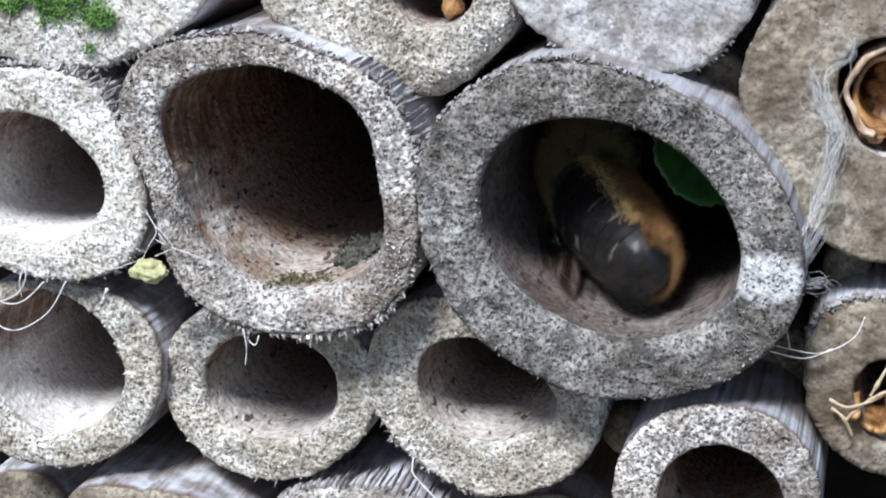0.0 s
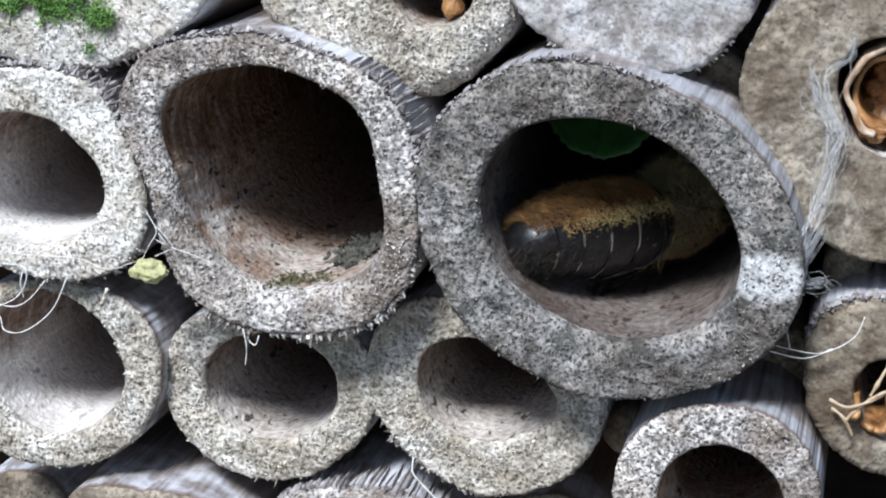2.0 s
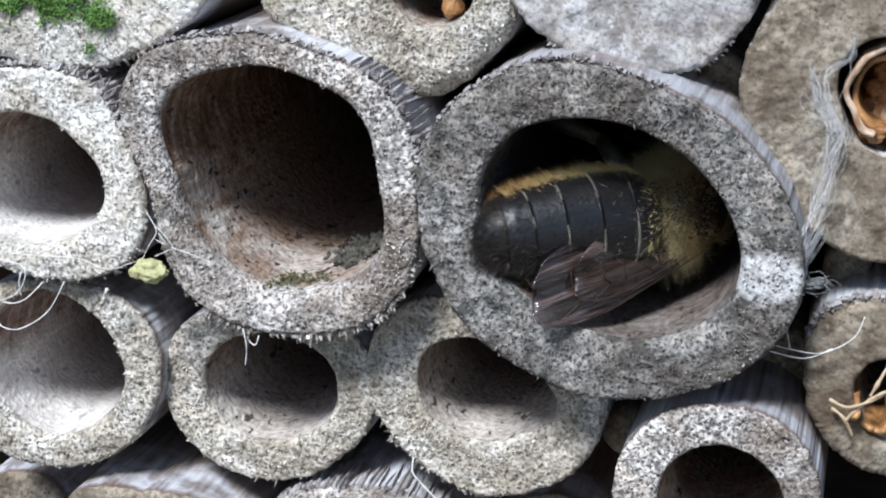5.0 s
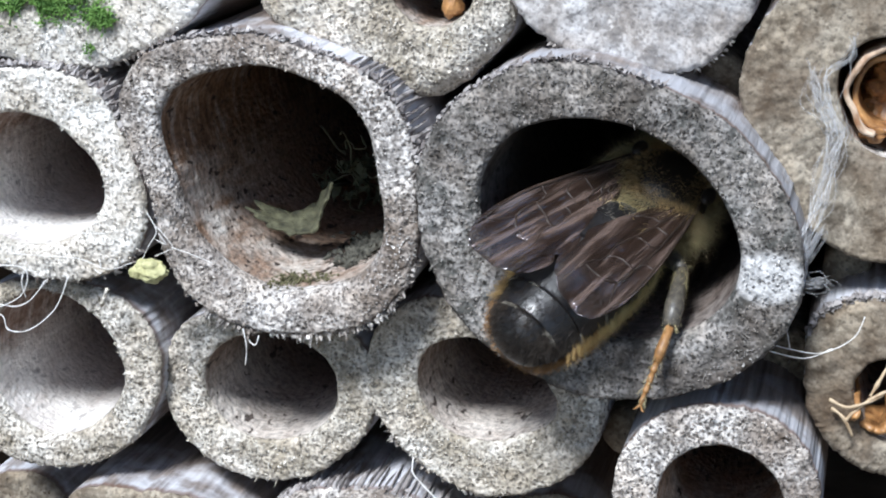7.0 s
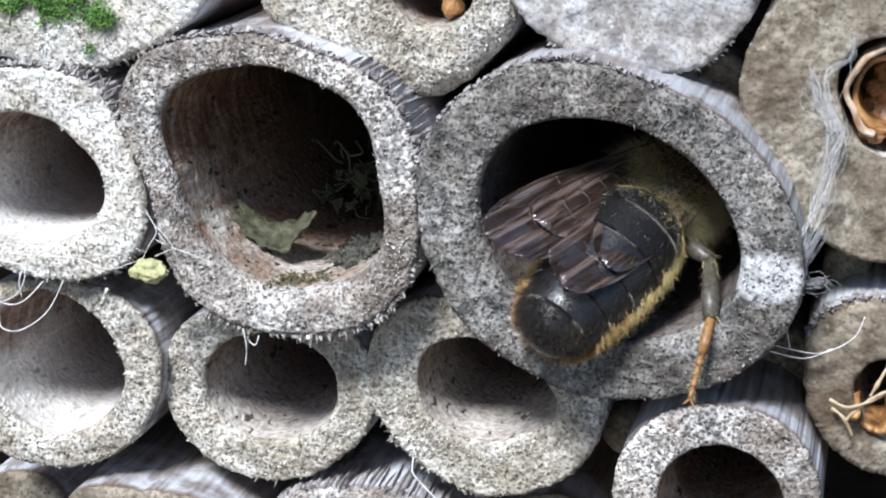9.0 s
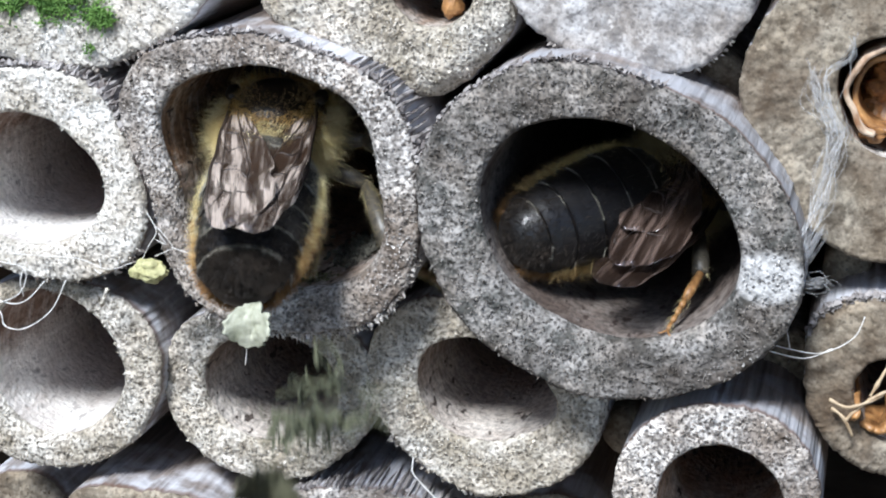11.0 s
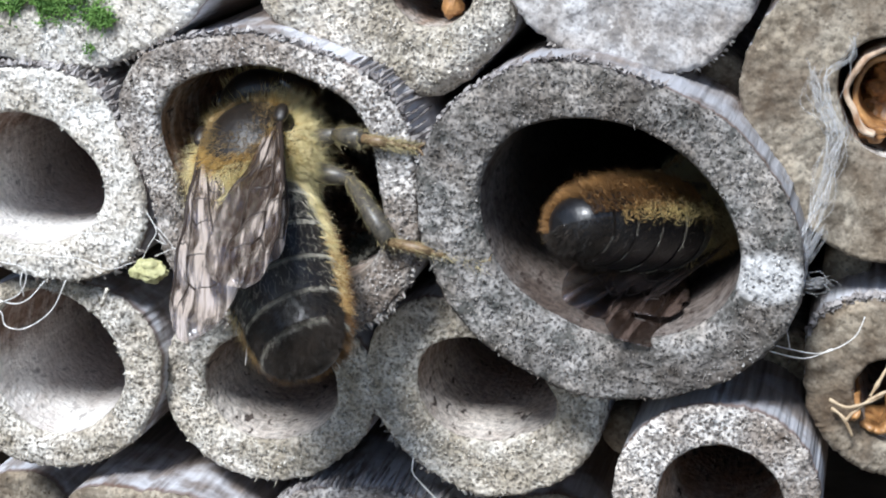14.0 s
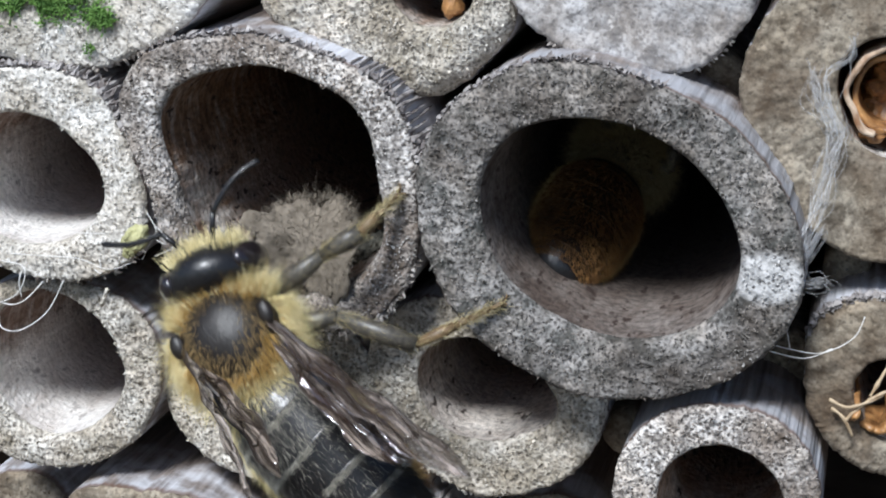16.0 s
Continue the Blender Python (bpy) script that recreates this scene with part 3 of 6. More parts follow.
splinters(tube, None, [3.64, 0.01, 0.0, -0.23, -0.17, 0.01, 0.09, -0.04, 0.02, 0.04, -0.02, -0.01, 0.0, 0.01, -0.01],
          60, 150, 180, 0.48, 13, FIBRE, out=0.14, back=0.8, width=0.13)
bamboo("weathered bamboo tube with a dark round opening", (11.35, 0, -10.11), [4.33, 0.0, 0.0, -0.09, 0.07, 0.01, 0.03, -0.06, -0.02, -0.0, 0.01, -0.0, -0.01, -0.0, 0.01],
       (11.51, -10.14), [2.66, 0.0, 0.0, -0.04, 0.06, 0.05, -0.03, -0.03, -0.01, 0.01, 0.01, -0.01, 0.0, -0.0, 0.0],
       seed=12, face=FACE, bore=BORE_BROWN, skin=BARK_DULL)
bamboo("grey cut stem with a pale bluish skin", (-14.13, 1.0, -16.61), [4.62, -0.01, -0.02, 0.31, 0.1, 0.13, 0.17, -0.15, 0.02, 0.03, -0.03, -0.01, 0.02, -0.03, -0.01],
       seed=13, face=FACE_BROWN, tufts=6, name="cut_stem")
tube = bamboo("grey fibrous cut stem with a furrowed skin", (-4.32, 2.0, -15.60), [4.25, -0.0, -0.02, 0.36, 0.06, 0.04, 0.17, -0.06, -0.02, 0.03, 0.01, -0.02, 0.02, 0.0, -0.0],
       seed=14, face=FACE, name="cut_stem")
splinters(tube, None, [4.25, -0.0, -0.02, 0.36, 0.06, 0.04, 0.17, -0.06, -0.02, 0.03, 0.01, -0.02, 0.02, 0.0, -0.0],
          30, 150, 40, 0.48, 15, FIBRE, out=0.14, back=0.8, width=0.11)
torn_ribs(tube, [4.25, -0.0, -0.02, 0.36, 0.06, 0.04, 0.17, -0.06, -0.02, 0.03, 0.01, -0.02, 0.02, 0.0, -0.0], 34, 150, 30, 7, 0.2)
bamboo("recessed brown cut stem", (-23.51, 6.0, -17.93), [3.23, 0.0, -0.0, 0.02, 0.37, -0.03, -0.02, -0.06, 0.01, -0.0, -0.02, 0.01, 0.0, 0.0, 0.01],
       seed=15, face=FACE_BROWN, tufts=6, name="cut_stem")
bamboo("recessed dark brown cut stem", (3.35, 6.0, -15.70), [2.7, -0.0, -0.0, 0.02, 0.08, 0.01, 0.02, -0.04, -0.01, 0.0, -0.01, 0.01, 0.01, -0.02, -0.0],
       seed=16, face=FACE_BROWN, tufts=6, name="cut_stem")


# ---- small things on and between the tubes ----
def clump(name, label, category, at, size, mat, seed, rough=0.22, sub=3):
    """A lumpy crumb."""
    bm = bmesh.new()
    bmesh.ops.create_icosphere(bm, subdivisions=sub, radius=1)
    for v in bm.verts:
        v.co *= 1 + rough * noise.fractal(v.co * 1.3 + Vector((seed, 0, 0)), 1.0, 2.0, 4)
        v.co = Vector((v.co.x * size[0], v.co.y * size[1], v.co.z * size[2]))
    ob = part(name, bm, mat, None, "", place(*at), smooth=False)
    return tagged(ob, label, category)


def strands(name, label, category, lines, radius, mat, group="", at=(0, 0, 0)):
    """Fine threads, each through a few points, softly curved."""
    root = new(name)
    root.matrix_basis = place(*at)
    tagged(root, label, category, group)
    for k, line in enumerate(lines):
        pts = [Vector(p) - Vector(at) for p in line]
        fine = []
        for i in range(len(pts) - 1):
            p0, p1, p2, p3 = pts[max(i - 1, 0)], pts[i], pts[i + 1], pts[min(i + 2, len(pts) - 1)]
            for j in range(6):
                u = j / 6
                fine.append(0.5 * ((2 * p1) + (p2 - p0) * u + (2 * p0 - 5 * p1 + 4 * p2 - p3) * u * u + (3 * p1 - p0 - 3 * p2 + p3) * u ** 3))
        fine.append(pts[-1])
        bm = bmesh.new()
        stalk(bm, fine, [radius * (0.75 + 0.5 * noise.noise((i * 0.4, k, 3.0))) for i in range(len(fine))], 6)
        part("thread", bm, mat, root)
    return root


def leaf_piece(name, label, radius, curl, mat, seed, ragged=0.12, teeth=0, thick=0.09, sag=0.0, squash=1.0, crumple=0.09, parent=None):
    """A cut piece of leaf lying in x-y, curled about y, with a veined, uneven surface."""
    n, rows = 72, 14
    rng = np.random.default_rng(seed)
    bm = bmesh.new()
    rings = []
    for i in range(rows):
        k = (i + 0.04) / (rows - 1 + 0.04)
        ring = []
        for j in range(n):
            a = 2 * math.pi * j / n
            r = radius * k * (1 + k ** 4 * (ragged * noise.fractal((math.cos(a) * 2.2, math.sin(a) * 2.2, seed), 1.0, 2.0, 4)
                                           + (0.07 * abs(math.sin(a * teeth / 2)) if teeth else 0)))
            x, y = r * math.cos(a), r * math.sin(a) * squash
            z = curl * x * x / radius - sag * y * y / radius + crumple * radius * noise.fractal((x * (0.6 + 3 * crumple), y * (0.6 + 3 * crumple), seed + 5.0), 1.0, 2.0, 3) - 0.05 * math.exp(-(x / 0.16) ** 2)
            ring.append(bm.verts.new((x, y, z)))
        rings.append(ring)
    bm.faces.new(rings[0])
    for r, s in zip(rings, rings[1:]):
        for j in range(n):
            bm.faces.new((r[j], s[j], s[(j + 1) % n], r[(j + 1) % n]))
    bmesh.ops.recalc_face_normals(bm, faces=bm.faces)
    bmesh.ops.solidify(bm, geom=bm.faces[:], thickness=thick)
    for v in bm.verts:
        if v.co.length > 1.7 * radius:
            v.co = v.co.normalized() * 1.7 * radius
    ob = part(name, bm, mat, parent)
    return ob if parent else tagged(ob, label, "leaf piece")


def moss_patch(label, at, spread, count, length, seed):
    rng = np.random.default_rng(seed)
    xz = rng.normal(size=(count, 2)) * spread
    clumpy = np.array([noise.noise((a * 0.9, b * 0.9, seed)) for a, b in xz]) > -0.12
    xz = xz[clumpy]
    roots = np.stack([xz[:, 0], rng.uniform(-0.05, 0.12, len(xz)), xz[:, 1]], 1)
    ways = rng.normal(size=(len(xz), 3)) * 0.8 + [0, -0.7, 0.3]
    ob = hair_mesh("moss_patch", roots, ways, rng.uniform(0.4, 1.0, len(xz)) * length, 0.05, MOSS, None, "", 0.35, seed)
    ob.matrix_basis = place(*at)
    return tagged(ob, label, "moss", kind="stuff")


moss_patch("bright green moss growing on a cut stem end", (-18.09, 1.30, 9.26), (1.1, 0.38), 1500, 0.34, 3)
moss_patch("bright green moss growing on a cut stem end", (-16.41, 1.30, 9.24), (0.6, 0.35), 500, 0.34, 4)
moss_patch("small dark green moss tuft on a cut stem end", (-15.14, 1.25, 8.63), (0.30, 0.22), 420, 0.30, 5)
moss_patch("tiny green moss tuft on a cut stem end", (-15.63, 1.30, 7.37), (0.14, 0.16), 60, 0.2, 6)

lichen_crumb = clump("lichen_crumb", "lumpy yellow-green lichen crumb caught in silk", "crumb", (-12.65, -0.6, -1.63), (0.78, 0.5, 0.52), CRUMB, 2.0, 0.42, 4)
rng = np.random.default_rng(8)
roots, ways = [], []
for _ in range(420):
    x, y = rng.normal() * 1.0 - 7.7, 1.9 + rng.normal() * 0.5
    roots.append((x, y, -2.42 + 0.05 * (x + 7.7) ** 2 + rng.uniform(-0.06, 0.06)))
    ways.append(rng.normal(size=3) + [0, -0.5, 0.9])
tagged(hair_mesh("lichen_crust", roots, ways, rng.uniform(0.05, 0.18, len(roots)), 0.075, LICHEN, None, "", 0.4, 9),
       "olive lichen crust on the tube's floor", "lichen", kind="stuff")
roots, ways = [], []
for _ in range(520):
    x, y = rng.normal() * 0.7 - 5.0, 6.2 + rng.normal() * 1.4
    a = math.atan2(-4.2, x + 7.3)
    r = 4.62 + float(harmonic([0, 0.01, -0.0, -0.06, -0.39, -0.02, 0.12, -0.17, -0.08], np.array([a]))[0])
    roots.append((-7.3 + r * math.cos(a), max(3.2, y), 2.44 + r * math.sin(a) + rng.uniform(-0.05, 0.12)))
    ways.append(rng.normal(size=3) + [-0.3, -0.5, 0.9])
tagged(hair_mesh("dirt_crust", roots, ways, rng.uniform(0.08, 0.30, len(roots)), 0.15, DIRT, None, "", 0.4, 10),
       "dark crumbly dirt on the tube's floor", "dirt", kind="stuff")

# silk by the crumb and on the tubes beside it
silk_left = strands("silk_threads", "loose pale looping silk threads on bamboo ends", "silk thread", [
    [(-20.4, -0.7, -1.5), (-19.4, -0.8, -1.7), (-18.34, -0.9, -1.78), (-18.16, -0.9, -2.27), (-18.56, -0.9, -3.06), (-19.55, -0.8, -3.6), (-20.4, -0.7, -3.7)],
    [(-20.0, -0.7, -3.9), (-19.55, -0.8, -4.1), (-19.34, -0.9, -4.66), (-18.41, -0.9, -4.66), (-17.15, -0.8, -3.72), (-16.4, -0.7, -2.27)],
    [(-20.2, -0.7, -3.4), (-19.0, -0.8, -3.61), (-18.2, -0.8, -3.3), (-17.46, -0.6, -2.47)],
    [(-18.3, -0.8, -1.9), (-18.45, -0.9, -2.5), (-18.4, -0.8, -3.2)]], 0.034, SILK, at=(-18.0, -0.5, -1.8))
strands("silk_threads", "fine white silk threads holding a lichen crumb", "silk thread", [
    [(-19.5, 0.2, -1.6), (-17.5, -0.1, -1.5), (-15.95, -0.3, -1.45), (-14.55, -0.5, -1.76), (-13.37, -0.6, -1.37)],
    [(-16.2, -0.2, -0.35), (-14.6, -0.3, -0.25)],
    [(-12.9, -0.6, -1.2), (-12.5, -0.7, -0.5), (-12.2, -0.6, 0.1), (-12.76, -0.2, 0.75)],
    [(-12.2, -0.6, 0.3), (-11.9, -0.6, 0.0), (-11.5, -0.5, -0.6), (-11.75, -0.4, -0.75), (-12.3, -0.6, -1.0)],
    [(-12.1, -0.6, 0.0), (-11.8, -0.6, -0.45), (-12.3, -0.6, -0.25)],
    [(-11.6, -0.5, -0.6), (-10.8, -0.4, -0.85), (-9.9, -0.2, -1.25)],
    [(-15.0, -0.3, -1.4), (-14.9, -0.4, -2.0), (-15.3, -0.2, -1.9)]], 0.023, SILK)
strands("splinter", "short pale loose splinter between bamboo ends", "splinter", [[(-14.94, 0.3, -2.88), (-15.1, 0.2, -3.3), (-15.33, 0.3, -3.73)]], 0.14, FACE_PALE)
strands("fibre", "thin pale fibre hanging from a bamboo rim", "fibre", [[(-8.72, 0.0, -4.1), (-8.56, -0.1, -4.75), (-8.6, 0.0, -5.2), (-8.7, 0.1, -5.77)], [(-8.5, 0.0, -4.6), (-8.2, 0.0, -4.8), (-8.05, 0.1, -4.4)]], 0.035, SILK)
strands("fibre", "thin pale fibre hanging under a bamboo rim", "fibre", [[(-1.92, 2.40, -10.26), (-1.92, 2.20, -10.85), (-1.57, 2.30, -11.38), (-0.78, 2.50, -12.32)]], 0.05, SILK)
strands("wood_sliver", "tan wood sliver stuck in the tube", "splinter", [[(-12.75, 9.2, -0.55), (-12.0, 8.8, -0.5), (-11.3, 8.8, -0.42)], [(-12.5, 9.2, -0.75), (-11.4, 9.0, -0.72)]], 0.10, STRAW)

# dusty cobweb hanging down between the tubes
rng = np.random.default_rng(21)
rope = [(14.24, 1.9, 7.72), (14.26, 1.8, 7.07), (14.68, 1.7, 6.16), (15.27, 1.6, 5.22), (15.08, 1.5, 4.20), (14.84, 1.4, 2.83), (14.55, 0.6, 1.77), (14.09, 0.1, 0.84)]
web_lines = []
for k in range(46):
    a, b = sorted(rng.choice(len(rope), 2, replace=False))
    if b - a < 3:
        a, b = max(0, a - 1), min(len(rope) - 1, b + 2)
    o = rng.normal(size=3) * 0.27
    web_lines.append([tuple(np.array(p) + o * (0.5 + 0.5 * math.cos(i * 1.3 + k)) + rng.normal(size=3) * 0.17) for i, p in enumerate(rope[a:b + 1])])
for k in range(36):
    o = rng.normal(size=3) * 0.15
    web_lines.append([tuple(np.array(p) + o + rng.normal(size=3) * 0.09) for p in ((14.95, 1.3, 1.5), (14.4, 0.8, 0.6), (14.0, 0.3, 0.1), (14.5, 0.6, -0.55), (15.1, 1.0, -0.55), (15.45, 1.2, -0.95))][rng.integers(0, 2):rng.integers(3, 7)])
for k in range(9):
    web_lines.append([tuple(np.array(p) + rng.normal(size=3) * 0.10) for p in [(15.64, 2.3, 8.89), (15.52, 2.2, 8.16), (14.82, 2.0, 7.55), (14.74, 1.8, 6.88), (15.27, 1.6, 5.26)]])
web_lines += [[(15.1, 1.5, 5.2), (15.9, 2.2, 4.9), (16.3, 2.4, 4.5)], [(15.2, 1.5, 5.3), (15.2, 1.9, 6.4), (15.6, 2.2, 7.4), (15.5, 2.3, 8.6)],
              [(15.4, 1.2, 3.8), (15.1, 1.5, 5.1), (14.6, 1.7, 6.0), (14.9, 2.0, 6.9)], [(14.0, 0.2, -0.3), (14.96, 1.0, -1.25), (15.3, 1.6, -1.8)]]
strands("cobweb", "dusty grey cobweb strand hanging between the tubes", "cobweb", web_lines, 0.014, COBWEB)
strands("silk_threads", "thin silk threads across a brown tube end", "silk thread", [
    [(12.6, 0.2, -2.9), (13.96, 1.0, -3.45), (15.2, 1.7, -3.75), (16.38, 1.9, -3.1), (16.77, 2.0, -2.2)],
    [(13.2, 0.4, -3.4), (14.56, 1.3, -3.89), (15.6, 1.9, -3.6)], [(13.8, 0.8, -2.5), (13.96, 1.0, -3.4)]], 0.03, SILK)

# rolled dry leaf in the brown tube
def rolled_leaf(label, at, r0, r1, depth, turns, seed, mat, name="rolled_leaf", start=2.6, ripple=0.26):
    bm = bmesh.new()
    n, rows = 70, 8
    grid = []
    for i in range(rows):
        line = []
        for j in range(n):
            u = j / (n - 1)
            a = start + turns * 2 * math.pi * u
            r = (r1 + (r0 - r1) * u) * (1 + ripple * noise.noise((u * 7, i * 0.3, seed)))
            y = depth * i / (rows - 1) + 4.2 * ripple * noise.noise((u * 5, seed, 1.0)) * (1 - i / rows)
            line.append(bm.verts.new((r * math.cos(a), y, r * math.sin(a))))
        grid.append(line)
    for r, s in zip(grid, grid[1:]):
        for j in range(n - 1):
            bm.faces.new((r[j], r[j + 1], s[j + 1], s[j]))
    bmesh.ops.recalc_face_normals(bm, faces=bm.faces)
    bmesh.ops.solidify(bm, geom=bm.faces[:], thickness=0.2)
    return tagged(part(name, bm, mat, None, "", place(*at)), label, "dry leaf")


rolled_leaf("dry leaf with a pale cream rim rolled inside the tube", (17.35, 2.7, 6.6), 1.85, 2.0, 7.0, 0.56, 4, DRY_PALE, start=0.8, ripple=0.09)
rolled_leaf("rust-brown dry leaf curled inside the tube", (17.4, 3.2, 6.5), 1.5, 1.8, 6.0, 0.9, 8, DRY_LEAF, start=0.5, ripple=0.12)
clump("leaf_wad", "crumpled rust-orange dry leaf wad inside the rolled leaf", "dry leaf", (17.3, 6.6, 6.3), (1.5, 1.5, 1.4), DRY_LEAF, 9.0, 0.75, 5)
clump("leaf_crumb", "dry brown leaf crumb in the tube", "crumb", (16.6, 3.6, 4.9), (0.5, 0.5, 0.35), DRY_LEAF, 4.0, 0.4)
clump("leaf_crumb", "rusty leaf crumb in the cane's hole", "crumb", (-0.66, 4.20, 9.32), (0.42, 0.4, 0.6), DRY_LEAF, 6.0, 0.35)
strands("straw", "bent dry straws lying in the tube's mouth", "straw", [
    [(15.6, 2.0, -5.8), (16.3, 1.8, -6.0), (17.0, 1.9, -5.8), (17.7, 2.2, -5.5)], [(16.3, 1.9, -6.6), (16.7, 1.9, -6.1), (17.3, 2.0, -5.6), (18.1, 2.3, -5.2)],
    [(15.7, 2.1, -6.2), (16.2, 1.9, -6.5), (16.6, 2.0, -7.3)], [(17.2, 2.2, -5.6), (17.6, 2.4, -4.8), (17.9, 2.6, -4.2)]], 0.10, STRAW)
rolled_leaf("torn dry leaf standing in a tube's mouth", (17.6, 2.4, -6.4), 0.5, 1.2, 3.0, 0.7, 9, DRY_LEAF, "dry_leaf")

# thin filler stems, added to show brown in the otherwise black gaps
def twig(at, radius, seed):
    n, rows = 40, 9
    th = np.linspace(0, 2 * math.pi, n, endpoint=False)
    V = []
    for i in range(rows):
        k = min(1.0, i / 3)
        r = radius * (1 if i >= 3 else (0.05, 0.5, 0.86)[i]) * (1 + 0.08 * rough_field(np.cos(th) * 2, np.sin(th) * 2, seed, 1.0))
        y = (0.0, 0.02, 0.05, 0.35)[i] if i < 4 else 0.35 + (i - 3) ** 2 * 1.8
        V.append(np.stack([r * np.cos(th), np.full(n, y) - 0.05 * rough_field(np.cos(th) * r, np.sin(th) * r, seed, 2.5), r * np.sin(th)], 1))
    ob = mesh_part("twig", np.concatenate(V), grid_faces(rows, n), FACE_BROWN)
    ob.matrix_basis = place(*at)
    return tagged(ob, "thin brown filler stem added in a gap between bamboo tubes", "twig", "twigs in the gaps")


twig((10.3, 5.0, 6.35), 1.25, 3)
twig((13.75, 6.5, -5.9), 1.2, 5)
twig((6.95, 5.0, -9.3), 1.1, 7)
twig((15.9, 6.5, -1.6), 1.0, 9)

# leaf pieces that the bees handle
green_leaf = leaf_piece("leaf_disc", "fresh green toothed leaf piece under the tube's roof", 2.5, 0.30, LEAF, 3, 0.05, 40)
olive_scrap = leaf_piece("leaf_scrap", "curled dull olive leaf scrap on the tube's floor", 1.75, 0.66, LEAF_OLIVE, 7, 0.45, 0, 0.10, 0.1, 0.55, 0.2)
rng = np.random.default_rng(31)
olive_shred = strands("leaf_shred", "torn grey-green leaf shreds and threads inside the tube", "leaf piece", [
    [tuple(q) for q in np.cumsum(np.vstack([rng.normal(size=(1, 3)) * 0.9, rng.normal(size=(6, 3)) * 0.38]), axis=0)] for _ in range(18)], 0.055, LEAF_OLD)
for k in range(14):
    shred = leaf_piece("shred", "", rng.uniform(0.3, 0.7), rng.uniform(0.4, 1.2), LEAF_OLD, 40 + k, 0.35, 0, 0.05, 0.2, rng.uniform(0.35, 0.7), 0.2, olive_shred)
    shred.matrix_basis = place(*(rng.normal(size=3) * [1.0, 0.8, 0.8]), *rng.uniform(-70, 70, 3))
pale_chip = leaf_piece("leaf_chip", "small pale green leaf chip at the bee's tail", 0.95, 0.7, LEAF_PALE, 15, 0.3, 0, 0.12, 0.3, 0.85, 0.2)
grey_scrap = leaf_piece("leaf_scrap", "fuzzy grey-brown dried leaf piece under the bee", 2.3, 0.4, SCRAP, 19, 0.55, 0, 0.14, 0.45, 1.0, 0.12)
rng = np.random.default_rng(5)
a, k = rng.uniform(0, 2 * math.pi, 2600), np.concatenate([np.sqrt(rng.random(1700)), np.ones(900)])
x, y = 2.1 * k * np.cos(a), 2.3 * k * np.sin(a)
hair_mesh("fuzz", np.stack([x, y, 0.4 * x * x / 2.3 - 0.45 * y * y / 2.3 + rng.uniform(-0.15, 0.15, len(a))], 1),
          np.stack([np.cos(a) * k, np.sin(a) * k, rng.normal(size=len(a)) * 0.7], 1), rng.uniform(0.08, 0.42, len(a)), 0.016, SCRAP, grey_scrap, "ragged fuzzy edge", 0.8, 6)


# ---- bees ----
def on_ellipsoid(rng, n, c, s):
    p = rng.normal(size=(n, 3))
    p /= np.linalg.norm(p, axis=1)[:, None]
    nrm = p / np.array(s)
    nrm /= np.linalg.norm(nrm, axis=1)[:, None]
    return p, np.array(c) + p * np.array(s), nrm


ABDOMEN = [(0.0, 1.2, 0.95), (0.3, 1.8, 1.35), (0.7, 2.2, 1.65), (1.5, 2.5, 1.82), (2.9, 2.6, 1.88), (4.3, 2.5, 1.8), (5.4, 2.3, 1.66),
           (6.4, 2.08, 1.5), (7.1, 1.78, 1.28), (7.6, 1.36, 1.0), (7.88, 0.85, 0.66), (7.97, 0.42, 0.33), (8.0, 0.02, 0.02)]
SEGMENTS = [(0.0, 1.5), (1.4, 3.0), (2.9, 4.45), (4.35, 5.75), (5.65, 6.85), (6.75, 8.0)]


def girth(y):
    ys, ws, hs = zip(*ABDOMEN)
    return float(np.interp(y, ys, ws)), float(np.interp(y, ys, hs))


def segment_mesh(y0, y1, grow, seg=36, rows=12):
    """One abdominal plate: a ring from y0 to y1 behind the waist, flaring a little at its rear edge."""
    V = []
    for i in range(rows):
        k = i / (rows - 1)
        y = y0 + (y1 - y0) * (1 - (1 - k) ** 2 if y1 > 7.9 else k)
        w, h = girth(y)
        g = 1 + grow * (0.2 + 0.8 * k ** 2)
        for j in range(seg):
            a = 2 * math.pi * j / seg
            V.append((w * g * math.cos(a), -y, h * g * math.sin(a) - 0.10 * y * 0.4))
    F = grid_faces(rows, seg, False)
    F.append(tuple(range(seg)))
    F.append(tuple(range((rows - 1) * seg, rows * seg))[::-1])
    return V, F


